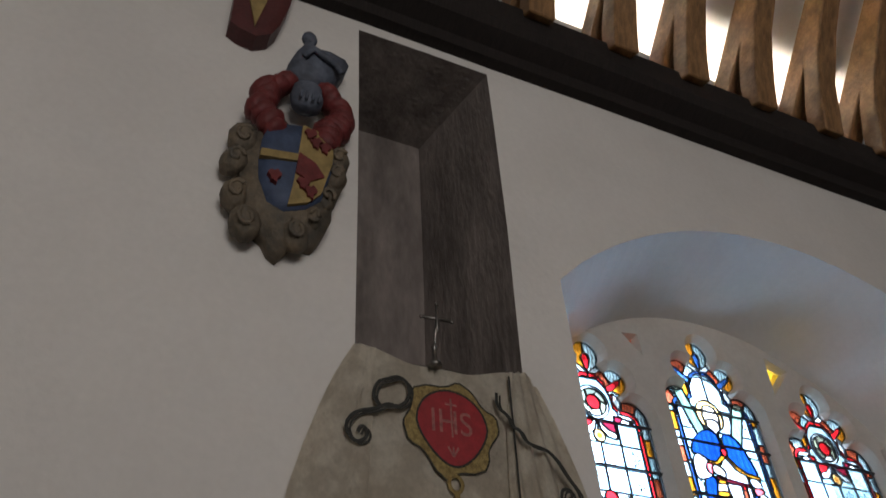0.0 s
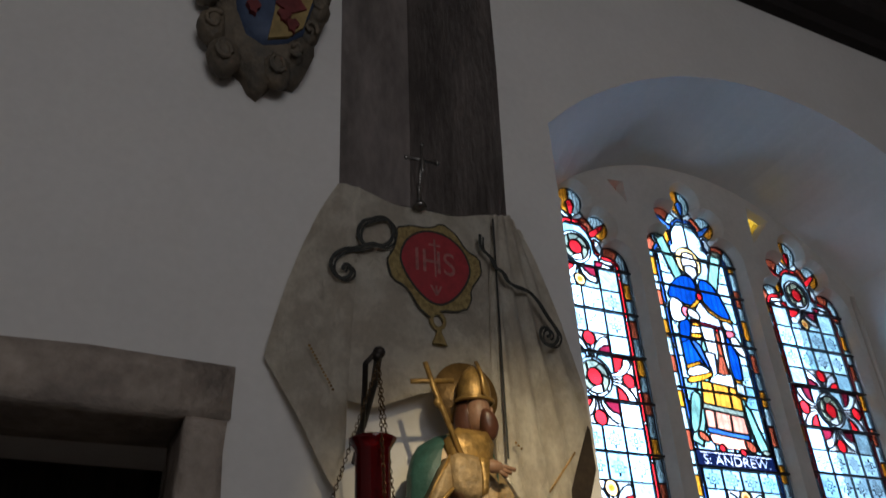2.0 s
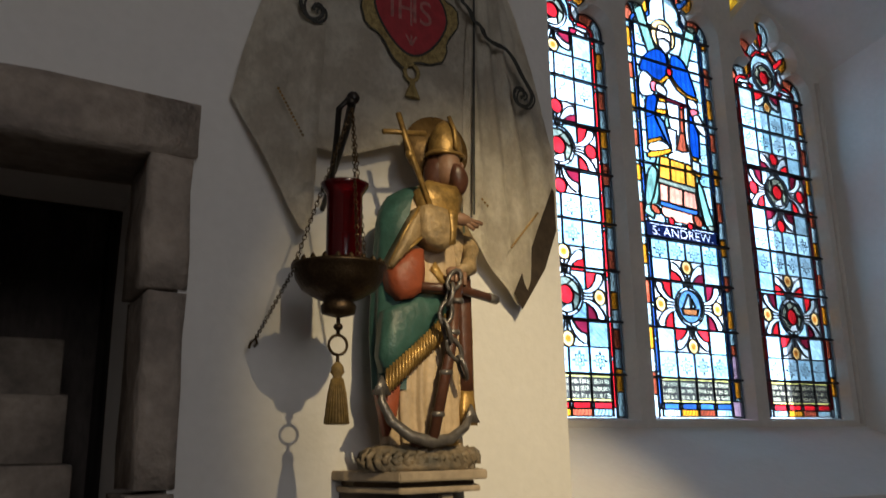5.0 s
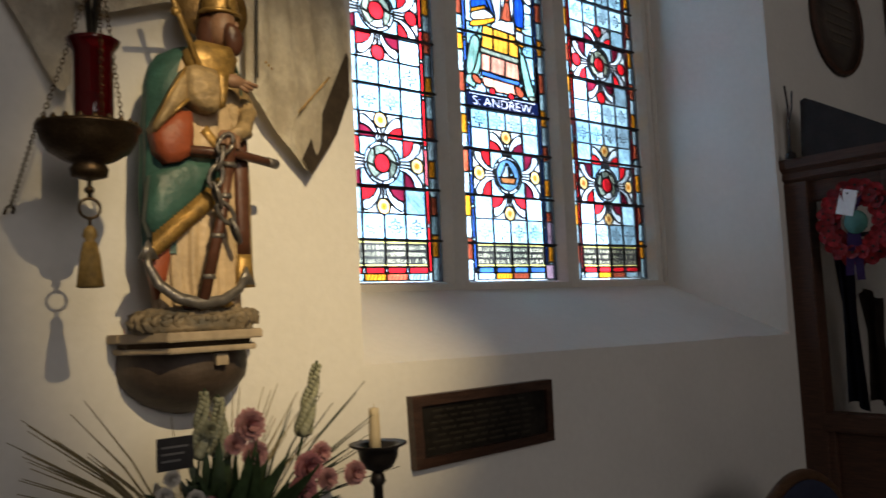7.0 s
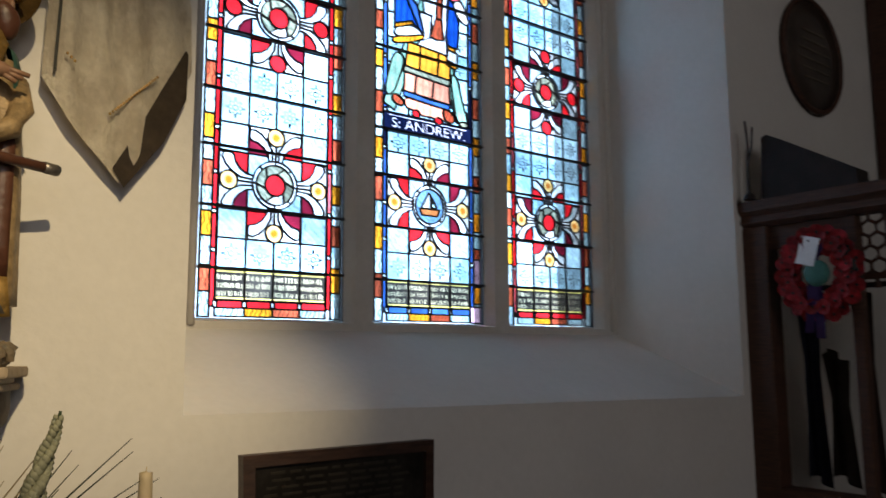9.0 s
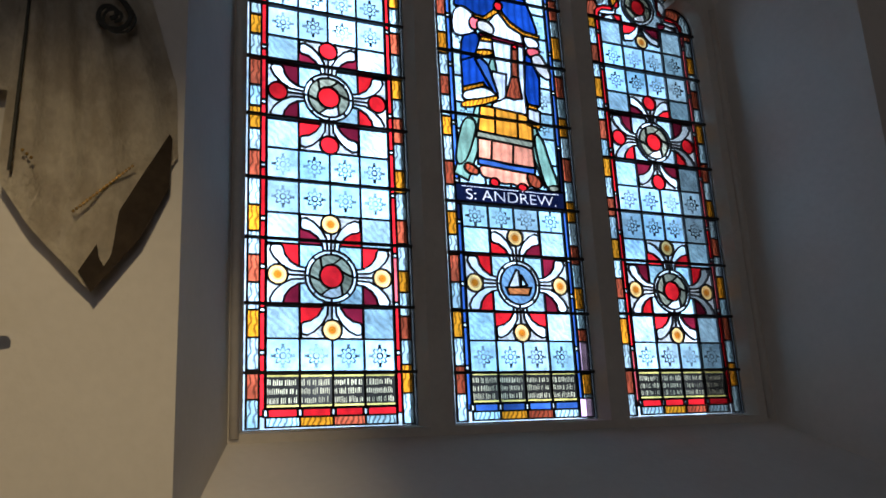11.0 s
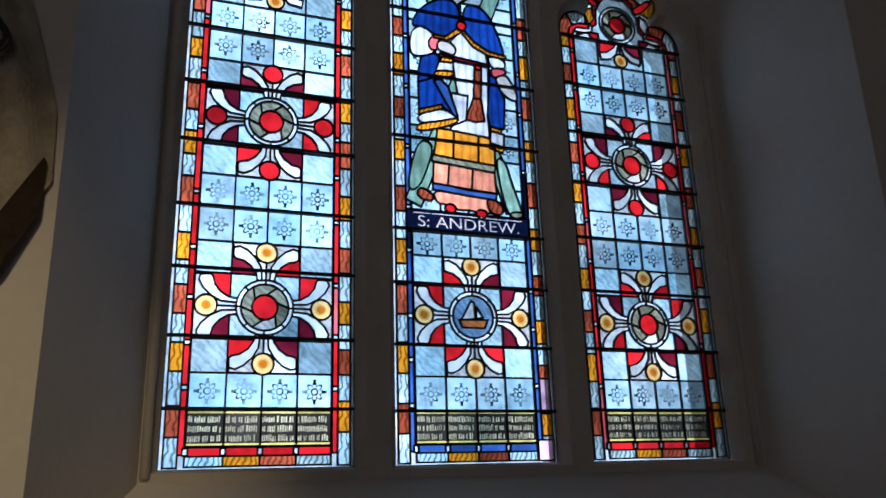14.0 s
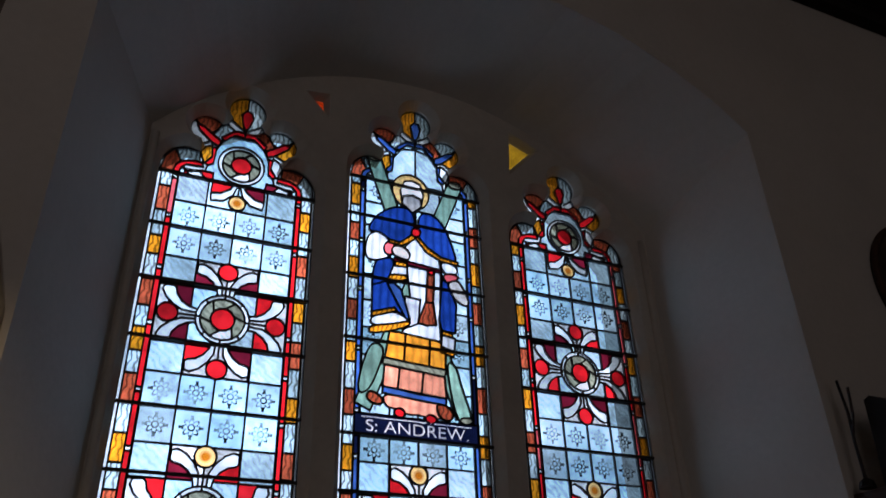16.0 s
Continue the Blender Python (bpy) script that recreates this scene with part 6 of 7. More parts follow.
# ---- oak screen with wreaths ----
def screen():
    X = 3.905
    ob = thing("oak_screen", (X, 1.0, 0.0), "dark carved oak screen with pierced tracery and solid lower panels", "screen")
    bm = bmesh.new()
    prof = [(-0.03, 2.060), (-0.050, 2.075), (-0.042, 2.098), (-0.062, 2.115), (-0.065, 2.150), (0.065, 2.150), (0.062, 2.115), (0.042, 2.098), (0.050, 2.075), (0.03, 2.060)]
    rings = [[bm.verts.new((X + x, y, z)) for x, z in prof] for y in (2.085, 1.4, 0.6, -0.4, -1.4)]
    for a, b in zip(rings, rings[1:]):
        for k in range(10):
            bm.faces.new((a[k], b[k], b[(k + 1) % 10], a[(k + 1) % 10]))
    bm.faces.new(rings[0]), bm.faces.new(rings[-1][::-1])
    piece("top_rail", bm, OAK, ob, "moulded dark oak top rail")
    for y, w in ((2.040, 0.055), (1.215, 0.045), (0.45, 0.045), (-0.4, 0.045)):
        piece("post", boxed((X - 0.04, y - w, 0.0), (X + 0.04, y + w, 2.062), 0.008), OAK, ob)
    for y in (1.600, 1.395, 1.0, 0.75):
        bm = bmesh.new()
        lathe(bm, [(0.016, 1.19), (0.020, 1.22), (0.013, 1.25), (0.013, 1.80), (0.020, 1.83), (0.014, 1.86), (0.014, 2.062)], (X, y, 0), 14)
        piece("mullion", bm, OAK, ob, "", True)
    piece("middle_rail", boxed((X - 0.045, -1.4, 1.115), (X + 0.045, 2.0, 1.185), 0.012), OAK, ob)
    piece("base_rail", boxed((X - 0.045, -1.4, 0.0), (X + 0.045, 2.0, 0.16), 0.012), OAK, ob)
    y = 1.99
    while y > -1.3:
        piece("panel", boxed((X - 0.012, y - 0.235, 0.158), (X + 0.012, y - 0.005, 1.117), 0.004), OAK, ob)
        piece("stile", boxed((X - 0.030, y - 0.030, 0.158), (X + 0.030, y + 0.010, 1.117), 0.006), OAK, ob)
        y -= 0.26
    # pierced honeycomb heads to the bays
    def lattice(y0, y1, z0, z1):
        bm = bmesh.new()
        s = 0.027
        r = 0
        z = z0 + s
        while z < z1:
            y = y0 + s + (s * 0.87 if r % 2 else 0)
            while y < y1 - s * 0.5:
                tube(bm, [(X, y + s * math.cos(q), z + s * math.sin(q)) for q in [math.pi / 6 + math.pi / 3 * k for k in range(6)]], 0.0065, 6, 0, True)
                y += s * 1.74
            z += s * 1.5
            r += 1
        box(bm, (X - 0.012, y0, z0 - 0.012), (X + 0.012, y1, z0 + 0.006))
        for k in range(max(2, int((y1 - y0) / 0.07))):
            c = y0 + 0.035 + 0.07 * k
            lathe(bm, [(0.010, -0.03), (0.014, -0.02), (0.004, 0.0)], (X, c, z0 - 0.01), 8)
        return bm

    for a, b in ((1.415, 1.590), (1.260, 1.380), (1.02, 1.17), (0.77, 0.98), (0.50, 0.735), (1.612, 1.70)):
        piece("tracery", lattice(a, b, 1.865, 2.062), OAK, ob, "pierced honeycomb oak tracery")
    piece("door_stile", boxed((X - 0.02, 1.69, 1.18), (X + 0.02, 1.725, 2.062), 0.006), OAK, ob, "narrow oak stile")
    piece("head_board", boxed((X - 0.012, 1.72, 1.98), (X + 0.012, 1.997, 2.064), 0.004), OAK, ob)

    desk = bmesh.new()
    poly = [(1.990, 2.151), (1.978, 2.350), (1.960, 2.356), (1.668, 2.196), (1.664, 2.151)]
    front, back = [desk.verts.new((3.855, a, b)) for a, b in poly], [desk.verts.new((3.945, a, b)) for a, b in poly]
    desk.faces.new(front), desk.faces.new(back[::-1])
    for k in range(5):
        desk.faces.new((front[k], back[k], back[(k + 1) % 5], front[(k + 1) % 5]))
    seat(ob, (1, -0.020), (1.06, -0.225), (1.058, -0.095))
    seat(solo("book_rest", desk, BLACKOAK, "black sloping wooden book rest on the screen rail", "book rest"), (1, -0.020), (1.06, -0.225), (1.15, -0.291))
    bm = bmesh.new()
    lathe(bm, [(0.022, 2.151), (0.018, 2.165), (0.005, 2.175), (0.004, 2.26)], (3.83, 2.02, 0), 10)
    tube(bm, [(3.83, 2.02, 2.26), (3.83, 2.015, 2.33), (3.83, 2.022, 2.41)], 0.004, 6)
    tube(bm, [(3.83, 2.02, 2.27), (3.83, 2.002, 2.32), (3.83, 1.995, 2.385)], 0.004, 6)
    seat(solo("iron_finial", bm, IRON, "thin forked iron finial standing on the screen rail", "finial"), (1, -0.020), (1.06, -0.225), (1.15, -0.291))


screen()


def wreath():
    poppy = surface("poppy_red", (0.40, 0.012, 0.020), 0.75, vary=0.25, scale=40, rnd=0.3)
    black = surface("poppy_eye", (0.012, 0.010, 0.010), 0.6)
    leaf = surface("boss_green", (0.045, 0.16, 0.13), 0.6, vary=0.1, scale=30)
    ribbon = surface("purple_ribbon", (0.045, 0.012, 0.10), 0.5, vary=0.1)
    card = surface("white_card", (0.80, 0.80, 0.82), 0.6, vary=0.04, scale=30)
    w = thing("poppy_wreath", (3.822, 1.683, 1.892), "red paper poppy wreath with a green boss and card", "wreath", "wreaths on the screen")
    bm = bmesh.new()
    tube(bm, [(0.022, 0.105 * math.cos(q), 0.115 * math.sin(q)) for q in [2 * math.pi * k / 28 for k in range(28)]], 0.030, 10, 0, True)
    part("ring", bm, black, w, "black backing ring", True)
    rng = random.Random(8)
    flower = bmesh.new()
    for k in range(4):
        a = math.pi / 2 * k
        pts = [(-0.004, 0, 0)] + [(-0.006 - 0.006 * math.sin(i / 5 * math.pi), 0.027 * math.cos(a - 0.95 + 1.9 * i / 5), 0.027 * math.sin(a - 0.95 + 1.9 * i / 5)) for i in range(6)]
        vs = [flower.verts.new(p) for p in pts]
        flower.faces.new(vs)
    me = mesh_of("poppy", flower, poppy)
    eye = bmesh.new()
    blob(eye, (-0.009, 0, 0), (0.004, 0.006, 0.006), 0, None, 1)
    em = mesh_of("eye", eye, black)
    for ring, count, rad, dx in ((0, 20, 1.22, 0.004), (1, 16, 0.98, -0.010), (2, 12, 0.74, 0.002)):
        for k in range(count):
            a = 2 * math.pi * (k + 0.5 * ring) / count
            p = new("poppy", me)
            p.parent = w
            p.location = (dx + rng.uniform(-0.004, 0.004), 0.107 * rad * math.cos(a), 0.118 * rad * math.sin(a))
            p.rotation_euler = (rng.uniform(0, 6), rng.uniform(-0.35, 0.35), rng.uniform(-0.35, 0.35))
            q = new("eye", em)
            q.parent = p
    bm = bmesh.new()
    lathe(bm, [(0.044, 0.0), (0.046, 0.004), (0.040, 0.010), (0.006, 0.013)], (0, 0, 0), 24)
    for v in bm.verts:
        v.co = Vector((-v.co.z - 0.012, v.co.x, v.co.y))
    part("boss", bm, leaf, w, "green card boss", True)
    part("card", boxed((-0.024, 0.012, 0.020), (-0.021, 0.078, 0.118), 0.001), card, w, "white message card").rotation_euler = (0.28, 0, 0)
    bm = bmesh.new()
    for k, (a, b) in enumerate((((-0.02, -0.02, 0.10), (-0.018, 0.02, 0.02)), ((-0.018, 0.01, 0.02), (-0.012, 0.04, -0.20)), ((-0.018, 0.0, 0.02), (-0.012, 0.0, -0.22)))):
        a, b = Vector(a), Vector(b)
        s = Vector((0, 0.016, 0))
        bm.faces.new([bm.verts.new(p) for p in (a - s, a + s, b + s, b - s)])
    bmesh.ops.solidify(bm, geom=bm.faces[:], thickness=0.002)
    part("ribbon", bm, ribbon, w, "dark purple ribbon")
    copy_thing(w, pose(3.822, 1.205, 1.885, 0, 0, 0))


wreath()


# ---- beyond the screen ----
def beyond():
    rng = random.Random(6)
    cloths = (((1.985, 1.895), (1.78, 1.19), (0.016, 0.018, 0.045), "navy"), ((1.905, 1.80), (1.62, 1.20), (0.060, 0.040, 0.030), "brown"), ((1.80, 1.715), (1.84, 1.19), (0.070, 0.038, 0.028), "russet"))
    for (y0, y1), (z1, z0), colour, word in cloths:
        bm = bmesh.new()
        grid = []
        for j in range(15):
            v = j / 14
            row = []
            for i in range(13):
                u = i / 12
                squeeze = 0.55 + 0.45 * abs(v - 0.35) * 1.5
                y = (y0 + y1) / 2 + (y1 - y0) * (u - 0.5) * squeeze
                row.append(bm.verts.new((4.02 + 0.02 * math.sin(u * 14 + v * 2) + 0.03 * v, y, z1 + (z0 - z1) * v + 0.02 * math.sin(u * 5))))
            grid.append(row)
        for a, b in zip(grid, grid[1:]):
            for k in range(12):
                bm.faces.new((a[k], a[k + 1], b[k + 1], b[k]))
        bmesh.ops.solidify(bm, geom=bm.faces[:], thickness=0.004)
        seat(solo("hanging_cloth", bm, surface(word + "_cloth", colour, 0.85, vary=0.25, scale=10), "%s cloth hanging in folds behind the oak screen" % word, "cloth", "cloths behind the screen", smooth=True), (1, -0.020), (1.06, -0.225), (1.058, -0.095))
    bm = bmesh.new()
    tube(bm, [(4.03, 2.118, 1.845), (4.03, 1.25, 1.845)], 0.010, 8)
    seat(solo("cloth_rail", bm, IRON, "thin dark rail carrying cloths behind the screen", "rail"), (1, -0.020), (1.06, -0.225), (1.058, -0.095))
    # organ case
    org = thing("organ_case", (5.3, 1.85, 0), "tall dark oak organ case with grey metal pipes", "organ")
    piece("corner_post", boxed((4.56, 1.98, 2.25), (4.70, 2.116, 4.2), 0.012), OAK, org)
    piece("corner_post", boxed((6.1, 1.93, 0), (6.22, 2.07, 4.2), 0.012), OAK, org)
    piece("pipe_shelf", boxed((4.64, 1.96, 2.28), (6.1, 2.10, 2.40), 0.010), OAK, org)
    piece("cornice", boxed((4.44, 1.94, 4.15), (6.26, 2.116, 4.28), 0.02), OAK, org)
    piece("back_board", boxed((4.64, 2.085, 2.40), (6.1, 2.11, 4.16)), BLACKOAK, org)
    metal = surface("dull_pipe_metal", (0.20, 0.20, 0.21), 0.45, 0.7, vary=0.15, scale=10)
    for k in range(11):
        x = 4.72 + k * 0.115
        bm = bmesh.new()
        h = 1.2 + 0.35 * abs(math.sin(k * 0.6))
        lathe(bm, [(0.012, 2.40), (0.046, 2.58), (0.046, 2.40 + h), (0.040, 2.40 + h)], (x, 2.03, 0), 16)
        piece("organ_pipe", bm, metal, org, "", True)
    seat(org, (1, 0.45), (1, -0.148), (1, 0))
    # choir stall with red cushions
    for k, y in enumerate((2.55, 3.2)):
        st = thing("choir_stall", (5.9 + 0.6 * k, y, 0), "dark oak choir stall with a red cushion", "stall", "choir stalls")
        x0 = 5.5 + 0.6 * k
        piece("desk", boxed((x0, y - 0.25, 0), (x0 + 0.06, y + 0.6, 1.38), 0.01), OAK, st)
        piece("seat", boxed((x0 + 0.06, y - 0.25, 0), (x0 + 0.5, y + 0.6, 1.2), 0.01), OAK, st)
        piece("cushion", boxed((x0 - 0.04, y - 0.2, 1.38), (x0 + 0.3, y + 0.55, 1.50), 0.03), surface("red_cushion", (0.42, 0.02, 0.03), 0.8, vary=0.15, scale=14), st, "red plush cushion")
    # the transept's walls and its bright window
    E0, E1, Y0, Y1, Z0, Z1 = ROOMX1, ROOMX1 + 0.3, 3.2, 5.0, 1.55, 3.6
    for name, lo, hi in (
        ("transept_wall", (5.04, 2.78, 0), (5.12, 6.6, 4.9)),
        ("transept_wall", (5.04, 6.6, 0), (8.9, 6.8, 4.9)),
        ("transept_wall", (E0, 2.9, 0), (E1, Y0, 4.9)),
        ("transept_wall", (E0, Y1, 0), (E1, 6.6, 4.9)),
        ("transept_wall", (E0, Y0, 0), (E1, Y1, Z0)),
        ("transept_wall", (E0, Y0, Z1), (E1, Y1, 4.9)),
    ):
        solo(name, boxed(lo, hi), PLASTER, "plain cream plaster wall of the side chapel", "wall", kind="structure")
    solo("transept_ceiling", boxed((5.12, 2.12, 4.75), (8.9, 6.8, 4.9)), PLASTER, "plain white ceiling of the side chapel", "ceiling", kind="structure")
    solo("transept_floor", boxed((5.04, 2.9, -0.2), (8.9, 6.8, 0)), FLOOR, "stone floor of the side chapel", "floor", kind="structure")
    win = tagged(new("window_2"), "bright leaded clear window of the side chapel", "window", kind="structure")
    bm = bmesh.new()
    for k in range(5):
        y = Y0 + (Y1 - Y0) * k / 4
        box(bm, (E0 + 0.12, y - 0.04, Z0), (E0 + 0.2, y + 0.04, Z1))
    part("mullions", bm, STONE, win, "pale stone mullions")
    bm = bmesh.new()
    for k in range(15):
        z = Z0 + (Z1 - Z0) * k / 14
        box(bm, (E0 + 0.15, Y0, z - 0.005), (E0 + 0.165, Y1, z + 0.005))
    for k in range(17):
        y = Y0 + (Y1 - Y0) * k / 16
        box(bm, (E0 + 0.15, y - 0.005, Z0), (E0 + 0.165, y + 0.005, Z1))
    part("leading", bm, LEAD, win, "dark lead lattice")
    m, n, l, p = nodes_of("garden_light")
    out = [q for q in n if q.type == "OUTPUT_MATERIAL"][0]
    em = n.new("ShaderNodeEmission")
    em.inputs[0].default_value, em.inputs[1].default_value = (0.85, 0.93, 1.0, 1), 1.0
    l.new(em.outputs[0], out.inputs[0])
    solo("backdrop_chapel", boxed((9.6, 2.0, 0.2), (9.65, 7.0, 5.0)), m, "white hazy daylight beyond the chapel window", "sky", kind="structure")
    bush = bmesh.new()
    for k in range(260):
        c = Vector((9.2 + rng.uniform(-0.1, 0.1), rng.uniform(3.3, 4.9), 1.5 + abs(rng.gauss(0, 0.28))))
        d = Vector((rng.uniform(-1, 1), rng.uniform(-1, 1), rng.uniform(-0.3, 1))).normalized() * 0.09
        s = d.orthogonal().normalized() * 0.03
        bush.faces.new([bush.verts.new(q) for q in (c - d, c + s, c + d, c - s)])
    solo("garden_shrub", bush, surface("shrub_green", (0.05, 0.16, 0.06), 0.6, vary=0.3, scale=8), "green leafy shrub outside the chapel window", "shrub", kind="stuff")


beyond()


# ---- flowers, candlestick, chair ----
def flowers():
    rng = random.Random(21)
    cx, cy = 1.22, 1.86
    ob = thing("flower_arrangement", (cx, cy, 0), "pink and white flower arrangement with green foliage on a stand", "flowers")
    bm = bmesh.new()
    lathe(bm, [(0.17, -0.453), (0.17, -0.42), (0.05, -0.38), (0.035, 0.20), (0.05, 0.72), (0.13, 0.76), (0.13, 0.79)], (cx, cy, 0), 24)
    piece("stand", bm, OAK, ob, "turned dark oak stand", True)
    bm = bmesh.new()
    lathe(bm, [(0.06, 0.79), (0.10, 0.83), (0.11, 0.90), (0.085, 0.96), (0.07, 0.97)], (cx, cy, 0), 24)
    piece("bowl", bm, BRASS, ob, "dull brass bowl", True)
    green = surface("leaf_green", (0.040, 0.075, 0.028), 0.5, vary=0.3, scale=20)
    deep = surface("deep_leaf", (0.016, 0.036, 0.018), 0.5, vary=0.3, scale=20)
    straw = surface("dry_grass", (0.30, 0.24, 0.13), 0.7, vary=0.2, scale=20)
    pink = surface("pink_petal", (0.66, 0.34, 0.34), 0.6, vary=0.2, scale=50)
    rose = surface("rose_petal", (0.56, 0.23, 0.26), 0.6, vary=0.2, scale=50)
    cream = surface("cream_petal", (0.40, 0.40, 0.27), 0.6, vary=0.2, scale=50)
    white = surface("white_petal", (0.68, 0.64, 0.58), 0.6, vary=0.15, scale=50)

    def leaf(bm, base, tip, w, bend=0.02):
        a, b = Vector(base), Vector(tip)
        d = b - a
        s = d.cross(Vector((0, 1, 0.2))).normalized()
        rows = []
        for i in range(7):
            t = i / 6
            c = a + d * t + Vector((0, -bend * math.sin(t * math.pi), -bend * t * t))
            ww = w * math.sin(math.pi * min(1, t * 0.93 + 0.06)) ** 0.8
            rows.append([bm.verts.new(c - s * ww), bm.verts.new(c + Vector((0, 0.15 * ww, 0))), bm.verts.new(c + s * ww)])
        for p, q in zip(rows, rows[1:]):
            for k in range(2):
                bm.faces.new((p[k], p[k + 1], q[k + 1], q[k]))

    bm = bmesh.new()
    for k in range(170):
        a = rng.uniform(-1.35, 1.35)
        r = rng.uniform(0.07, 0.24)
        leaf(bm, (cx + rng.uniform(-0.06, 0.06), cy + rng.uniform(-0.05, 0.05), 0.97), (cx + r * math.sin(a) * 1.1, cy + rng.uniform(-0.13, 0.10), 0.98 + r * math.cos(a) * 0.95), rng.uniform(0.007, 0.017))
    piece("foliage", bm, deep, ob, "dense dark green leaves", True)
    bm = bmesh.new()
    for k in range(120):
        a = rng.uniform(-1.3, 1.3)
        r = rng.uniform(0.08, 0.27)
        leaf(bm, (cx + rng.uniform(-0.05, 0.05), cy + rng.uniform(-0.06, 0.0), 0.99), (cx + r * math.sin(a), cy + rng.uniform(-0.16, 0.02), 0.98 + r * math.cos(a)), rng.uniform(0.008, 0.018))
    piece("foliage", bm, green, ob, "lighter green leaves", True)
    for mean, spread, count, mat, text in ((-0.85, 0.35, 30, straw, "dry grassy sprays"), (0.35, 0.25, 18, straw, "dry grassy sprays"), (1.0, 0.3, 24, deep, "dark needle sprays")):
        bm = bmesh.new()
        for k in range(count):
            a = rng.gauss(mean, spread)
            r = rng.uniform(0.24, 0.40) * (1.1 if abs(mean) > 0.5 else 0.95)
            p = Vector((cx + 0.15 * mean * 0.5, cy + 0.01, 1.0))
            q = p + Vector((r * math.sin(a), rng.uniform(-0.06, 0.08), r * math.cos(a) * 0.9))
            m = p.lerp(q, 0.55) + Vector((0, 0, 0.02))
            tube(bm, [p, m, q], 0.002, 4, 0, False, [0.0024, 0.002, 0.0008])
        piece("grass_spray", bm, mat, ob, text)

    def carnation(at, r, mat, name="blossom"):
        bm = bmesh.new()
        for layer in range(4):
            n = 9 - layer
            for k in range(n):
                a = 2 * math.pi * k / n + layer * 0.4
                tilt = 0.25 + layer * 0.33
                o = Vector((math.cos(a) * math.cos(tilt), -math.sin(tilt), math.sin(a) * math.cos(tilt)))
                s = Vector((-math.sin(a), 0, math.cos(a)))
                c = Vector(at)
                pts = [c, c + o * r * 0.7 - s * r * 0.34, c + o * r * rng.uniform(0.9, 1.1) - s * r * 0.14, c + o * r * 0.94 + s * r * 0.10, c + o * r * rng.uniform(0.9, 1.08) + s * r * 0.28, c + o * r * 0.66 + s * r * 0.36]
                bm.faces.new([bm.verts.new(p) for p in pts])
        piece(name, bm, mat, ob)

    for x, y, z, r, mat in ((1.262, 1.80, 1.245, 0.036, pink), (1.272, 1.80, 1.185, 0.030, pink), (1.235, 1.81, 1.21, 0.024, pink), (1.392, 1.80, 1.140, 0.036, rose), (1.372, 1.79, 1.095, 0.036, rose), (1.425, 1.80, 1.165, 0.026, pink), (1.445, 1.81, 1.105, 0.026, pink), (1.520, 1.82, 1.105, 0.030, pink), (1.10, 1.79, 1.165, 0.018, white), (1.085, 1.79, 1.135, 0.018, white), (1.14, 1.78, 1.12, 0.020, white), (1.18, 1.80, 1.245, 0.018, cream), (1.17, 1.78, 1.10, 0.022, pink)):
        carnation((x, y, z), r, mat)
    for bx, bz, tx, tz, n in ((1.384, 1.14, 1.444, 1.362, 17), (1.165, 1.14, 1.185, 1.325, 15), (1.215, 1.14, 1.212, 1.31, 13)):
        bm = bmesh.new()
        tube(bm, [(bx, 1.83, bz), ((bx + tx) / 2, 1.825, (bz + tz) / 2), (tx, 1.83, tz)], 0.003, 5)
        piece("stem", bm, green, ob)
        bm = bmesh.new()
        for k in range(n):
            t = 0.32 + 0.66 * k / n
            s = 0.013 * (1.2 - 0.8 * t)
            for q in range(3):
                a = k * 2.4 + q * 2.1
                blob(bm, (bx + (tx - bx) * t + 0.013 * math.cos(a) * (1.25 - t), 1.828 + 0.013 * math.sin(a), bz + (tz - bz) * t), (s, s, s * 1.3), 0, Euler((0, 0.6 * math.cos(a), 0)), 1, 0.003)
        piece("flower_spike", bm, cream, ob, "greenish cream snapdragon spike", True)
    piece("name_card", boxed((1.072, 1.785, 1.180), (1.142, 1.789, 1.242), 0.001), surface("black_card", (0.02, 0.018, 0.02), 0.5), ob, "small black card among the leaves")
    bm = bmesh.new()
    for r in range(3):
        box(bm, (1.080, 1.7842, 1.222 - r * 0.013), (1.132 - 0.008 * r, 1.7852, 1.226 - r * 0.013))
    piece("card_lines", bm, surface("faint_ink", (0.16, 0.15, 0.15), 0.6), ob, "faint pale lines")

    seat(ob, (0.86, 0.217), (0.86, 0.110), (0.85, 0.385))
    st = thing("pricket_candlestick", (1.618, 1.85, 0), "dark iron pricket candlestick with a short cream candle", "candlestick")
    bm = bmesh.new()
    lathe(bm, [(0.14, -0.333), (0.13, -0.31), (0.03, -0.28), (0.013, -0.20), (0.013, 0.60), (0.022, 0.62), (0.013, 0.64), (0.012, 1.09), (0.020, 1.10), (0.012, 1.125)], (1.618, 1.85, 0), 20)
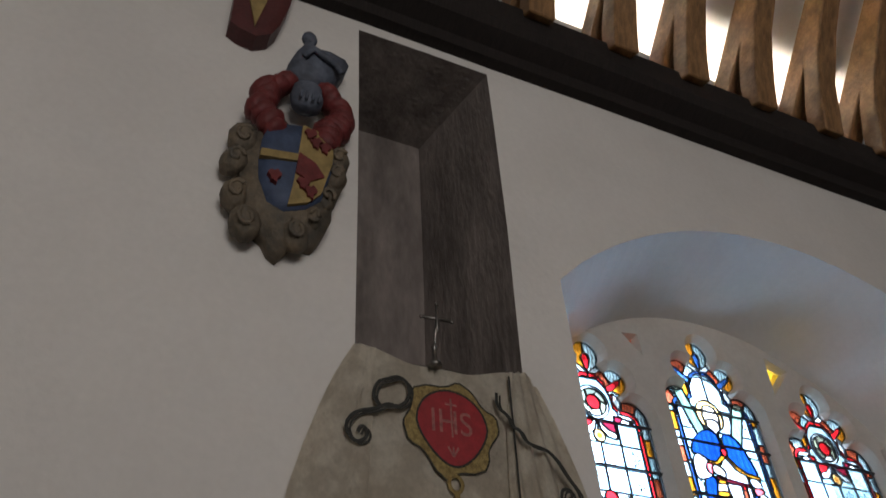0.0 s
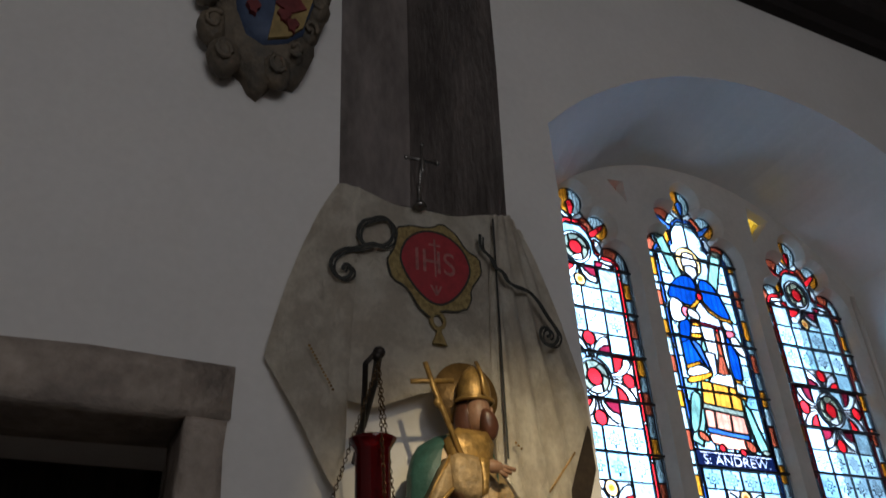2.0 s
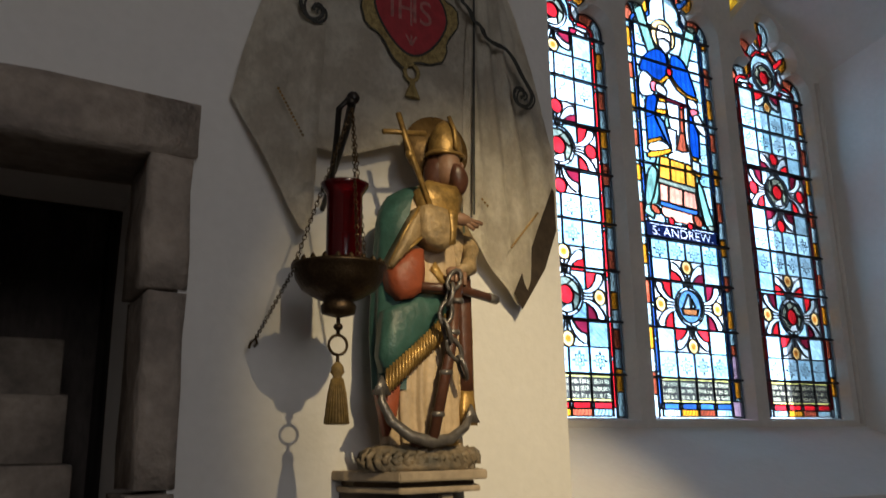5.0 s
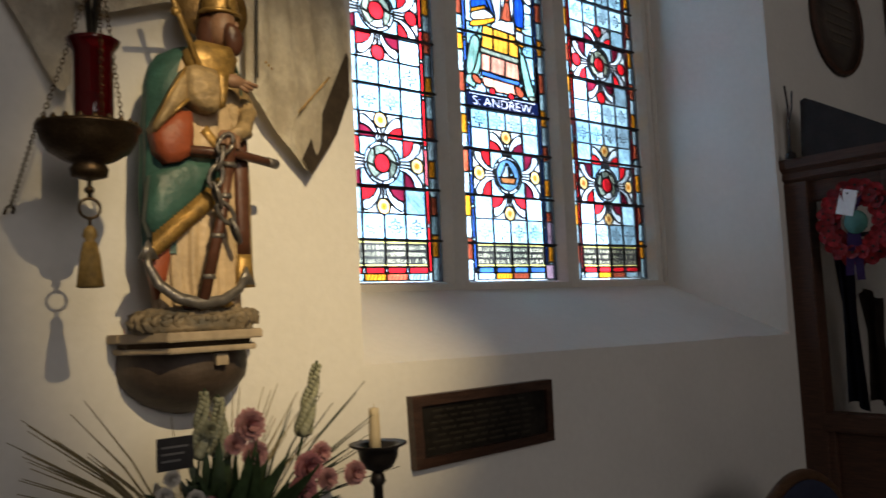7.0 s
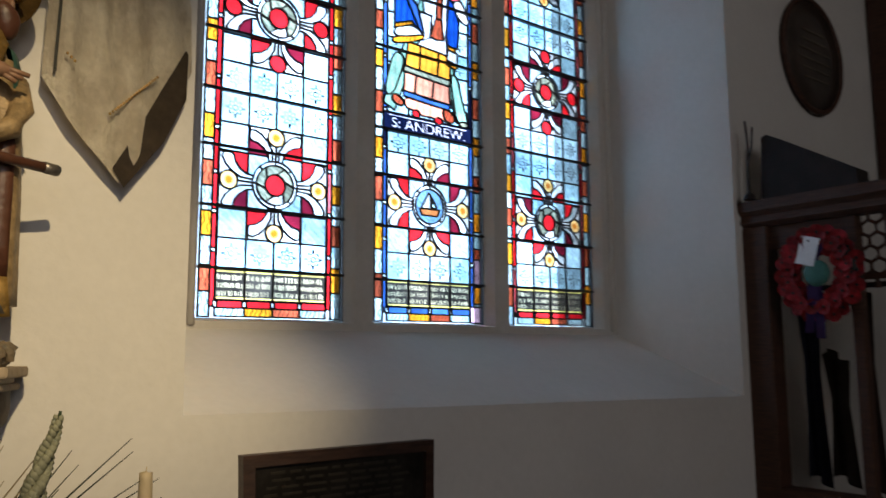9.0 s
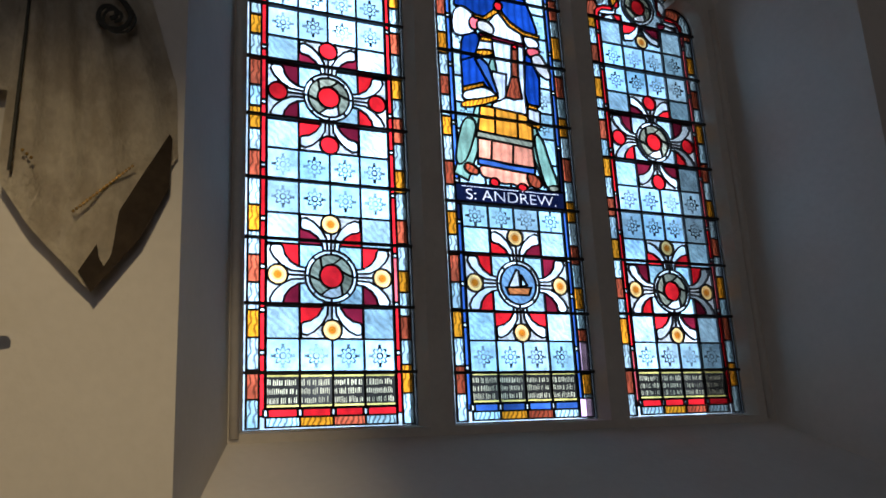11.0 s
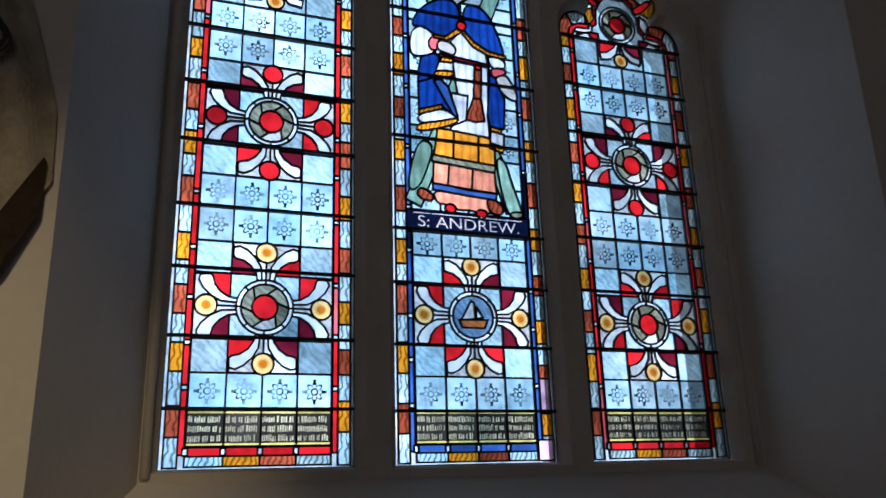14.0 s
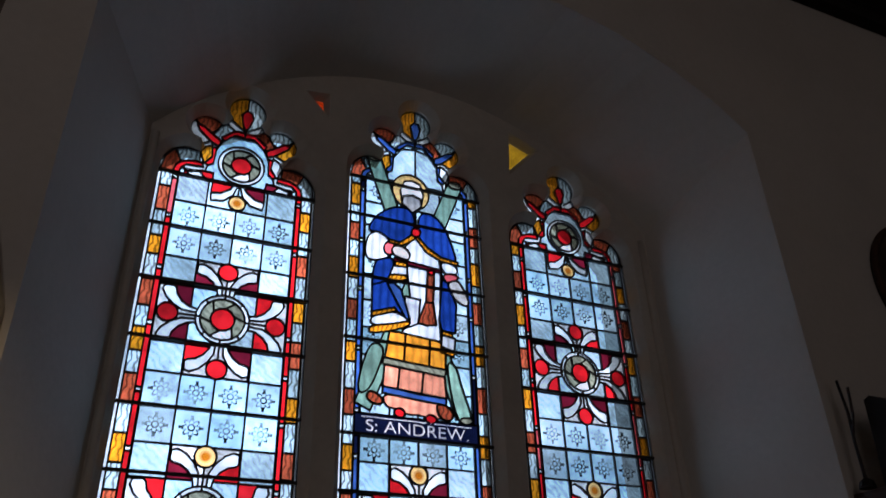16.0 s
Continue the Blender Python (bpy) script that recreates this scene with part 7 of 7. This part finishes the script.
    piece("shaft", bm, IRON, st, "", True)
    bm = bmesh.new()
    lathe(bm, [(0.012, 1.122), (0.034, 1.130), (0.046, 1.150), (0.050, 1.172), (0.070, 1.180), (0.072, 1.184), (0.046, 1.180), (0.040, 1.165), (0.010, 1.160)], (1.622, 1.85, 0), 28)
    piece("drip_pan", bm, IRON, st, "dished dark iron drip pan", True)
    bm = bmesh.new()
    lathe(bm, [(0.014, 1.165), (0.0145, 1.20), (0.013, 1.25), (0.0125, 1.262), (0.004, 1.264)], (1.614, 1.85, 0), 16)
    tube(bm, [(1.614, 1.85, 1.262), (1.615, 1.85, 1.272)], 0.0012, 5)
    piece("candle", bm, surface("cream_wax", (0.62, 0.50, 0.32), 0.5, vary=0.08), st, "short cream wax candle", True)

    seat(st, (0.83, 0.259), (0.83, 0.1705), (0.90, 0.300))
    ch = thing("side_chair", (3.03, 1.45, 0), "dark wooden chair with a rounded back and blue pad", "chair")
    oak = wood("chair_oak", (0.13, 0.065, 0.032), 0.4)
    blue = surface("blue_fabric", (0.020, 0.026, 0.060), 0.85, vary=0.15, scale=30)
    arch = [(2.80 + 0.46 * k / 16, 1.62, 0.86 + 0.155 * math.sin(math.pi * k / 16) ** 0.6) for k in range(17)]
    bm = bmesh.new()
    tube(bm, arch, 0.018, 10)
    piece("top_rail", bm, oak, ch, "", True)
    piece("back_pad", slab([(x, z - 0.012) for x, _, z in arch] + [(3.24, 0.60), (2.82, 0.60)], 1.605, 1.64, None, 0, 0.01), blue, ch, "dark blue padded back")
    for x, y, h in ((2.81, 1.62, 0.87), (3.25, 1.62, 0.87), (2.82, 1.22, 0.44), (3.24, 1.22, 0.44)):
        bm = bmesh.new()
        tube(bm, [(x, y, 0), (x, y, h)], 0.018, 8)
        piece("leg", bm, oak, ch, "", True)
    piece("seat", boxed((2.80, 1.20, 0.43), (3.26, 1.62, 0.48), 0.015), blue, ch, "dark blue padded seat")
    seat(ch, (1.15, -0.42), (1, -0.02), (1.06, 0))


flowers()
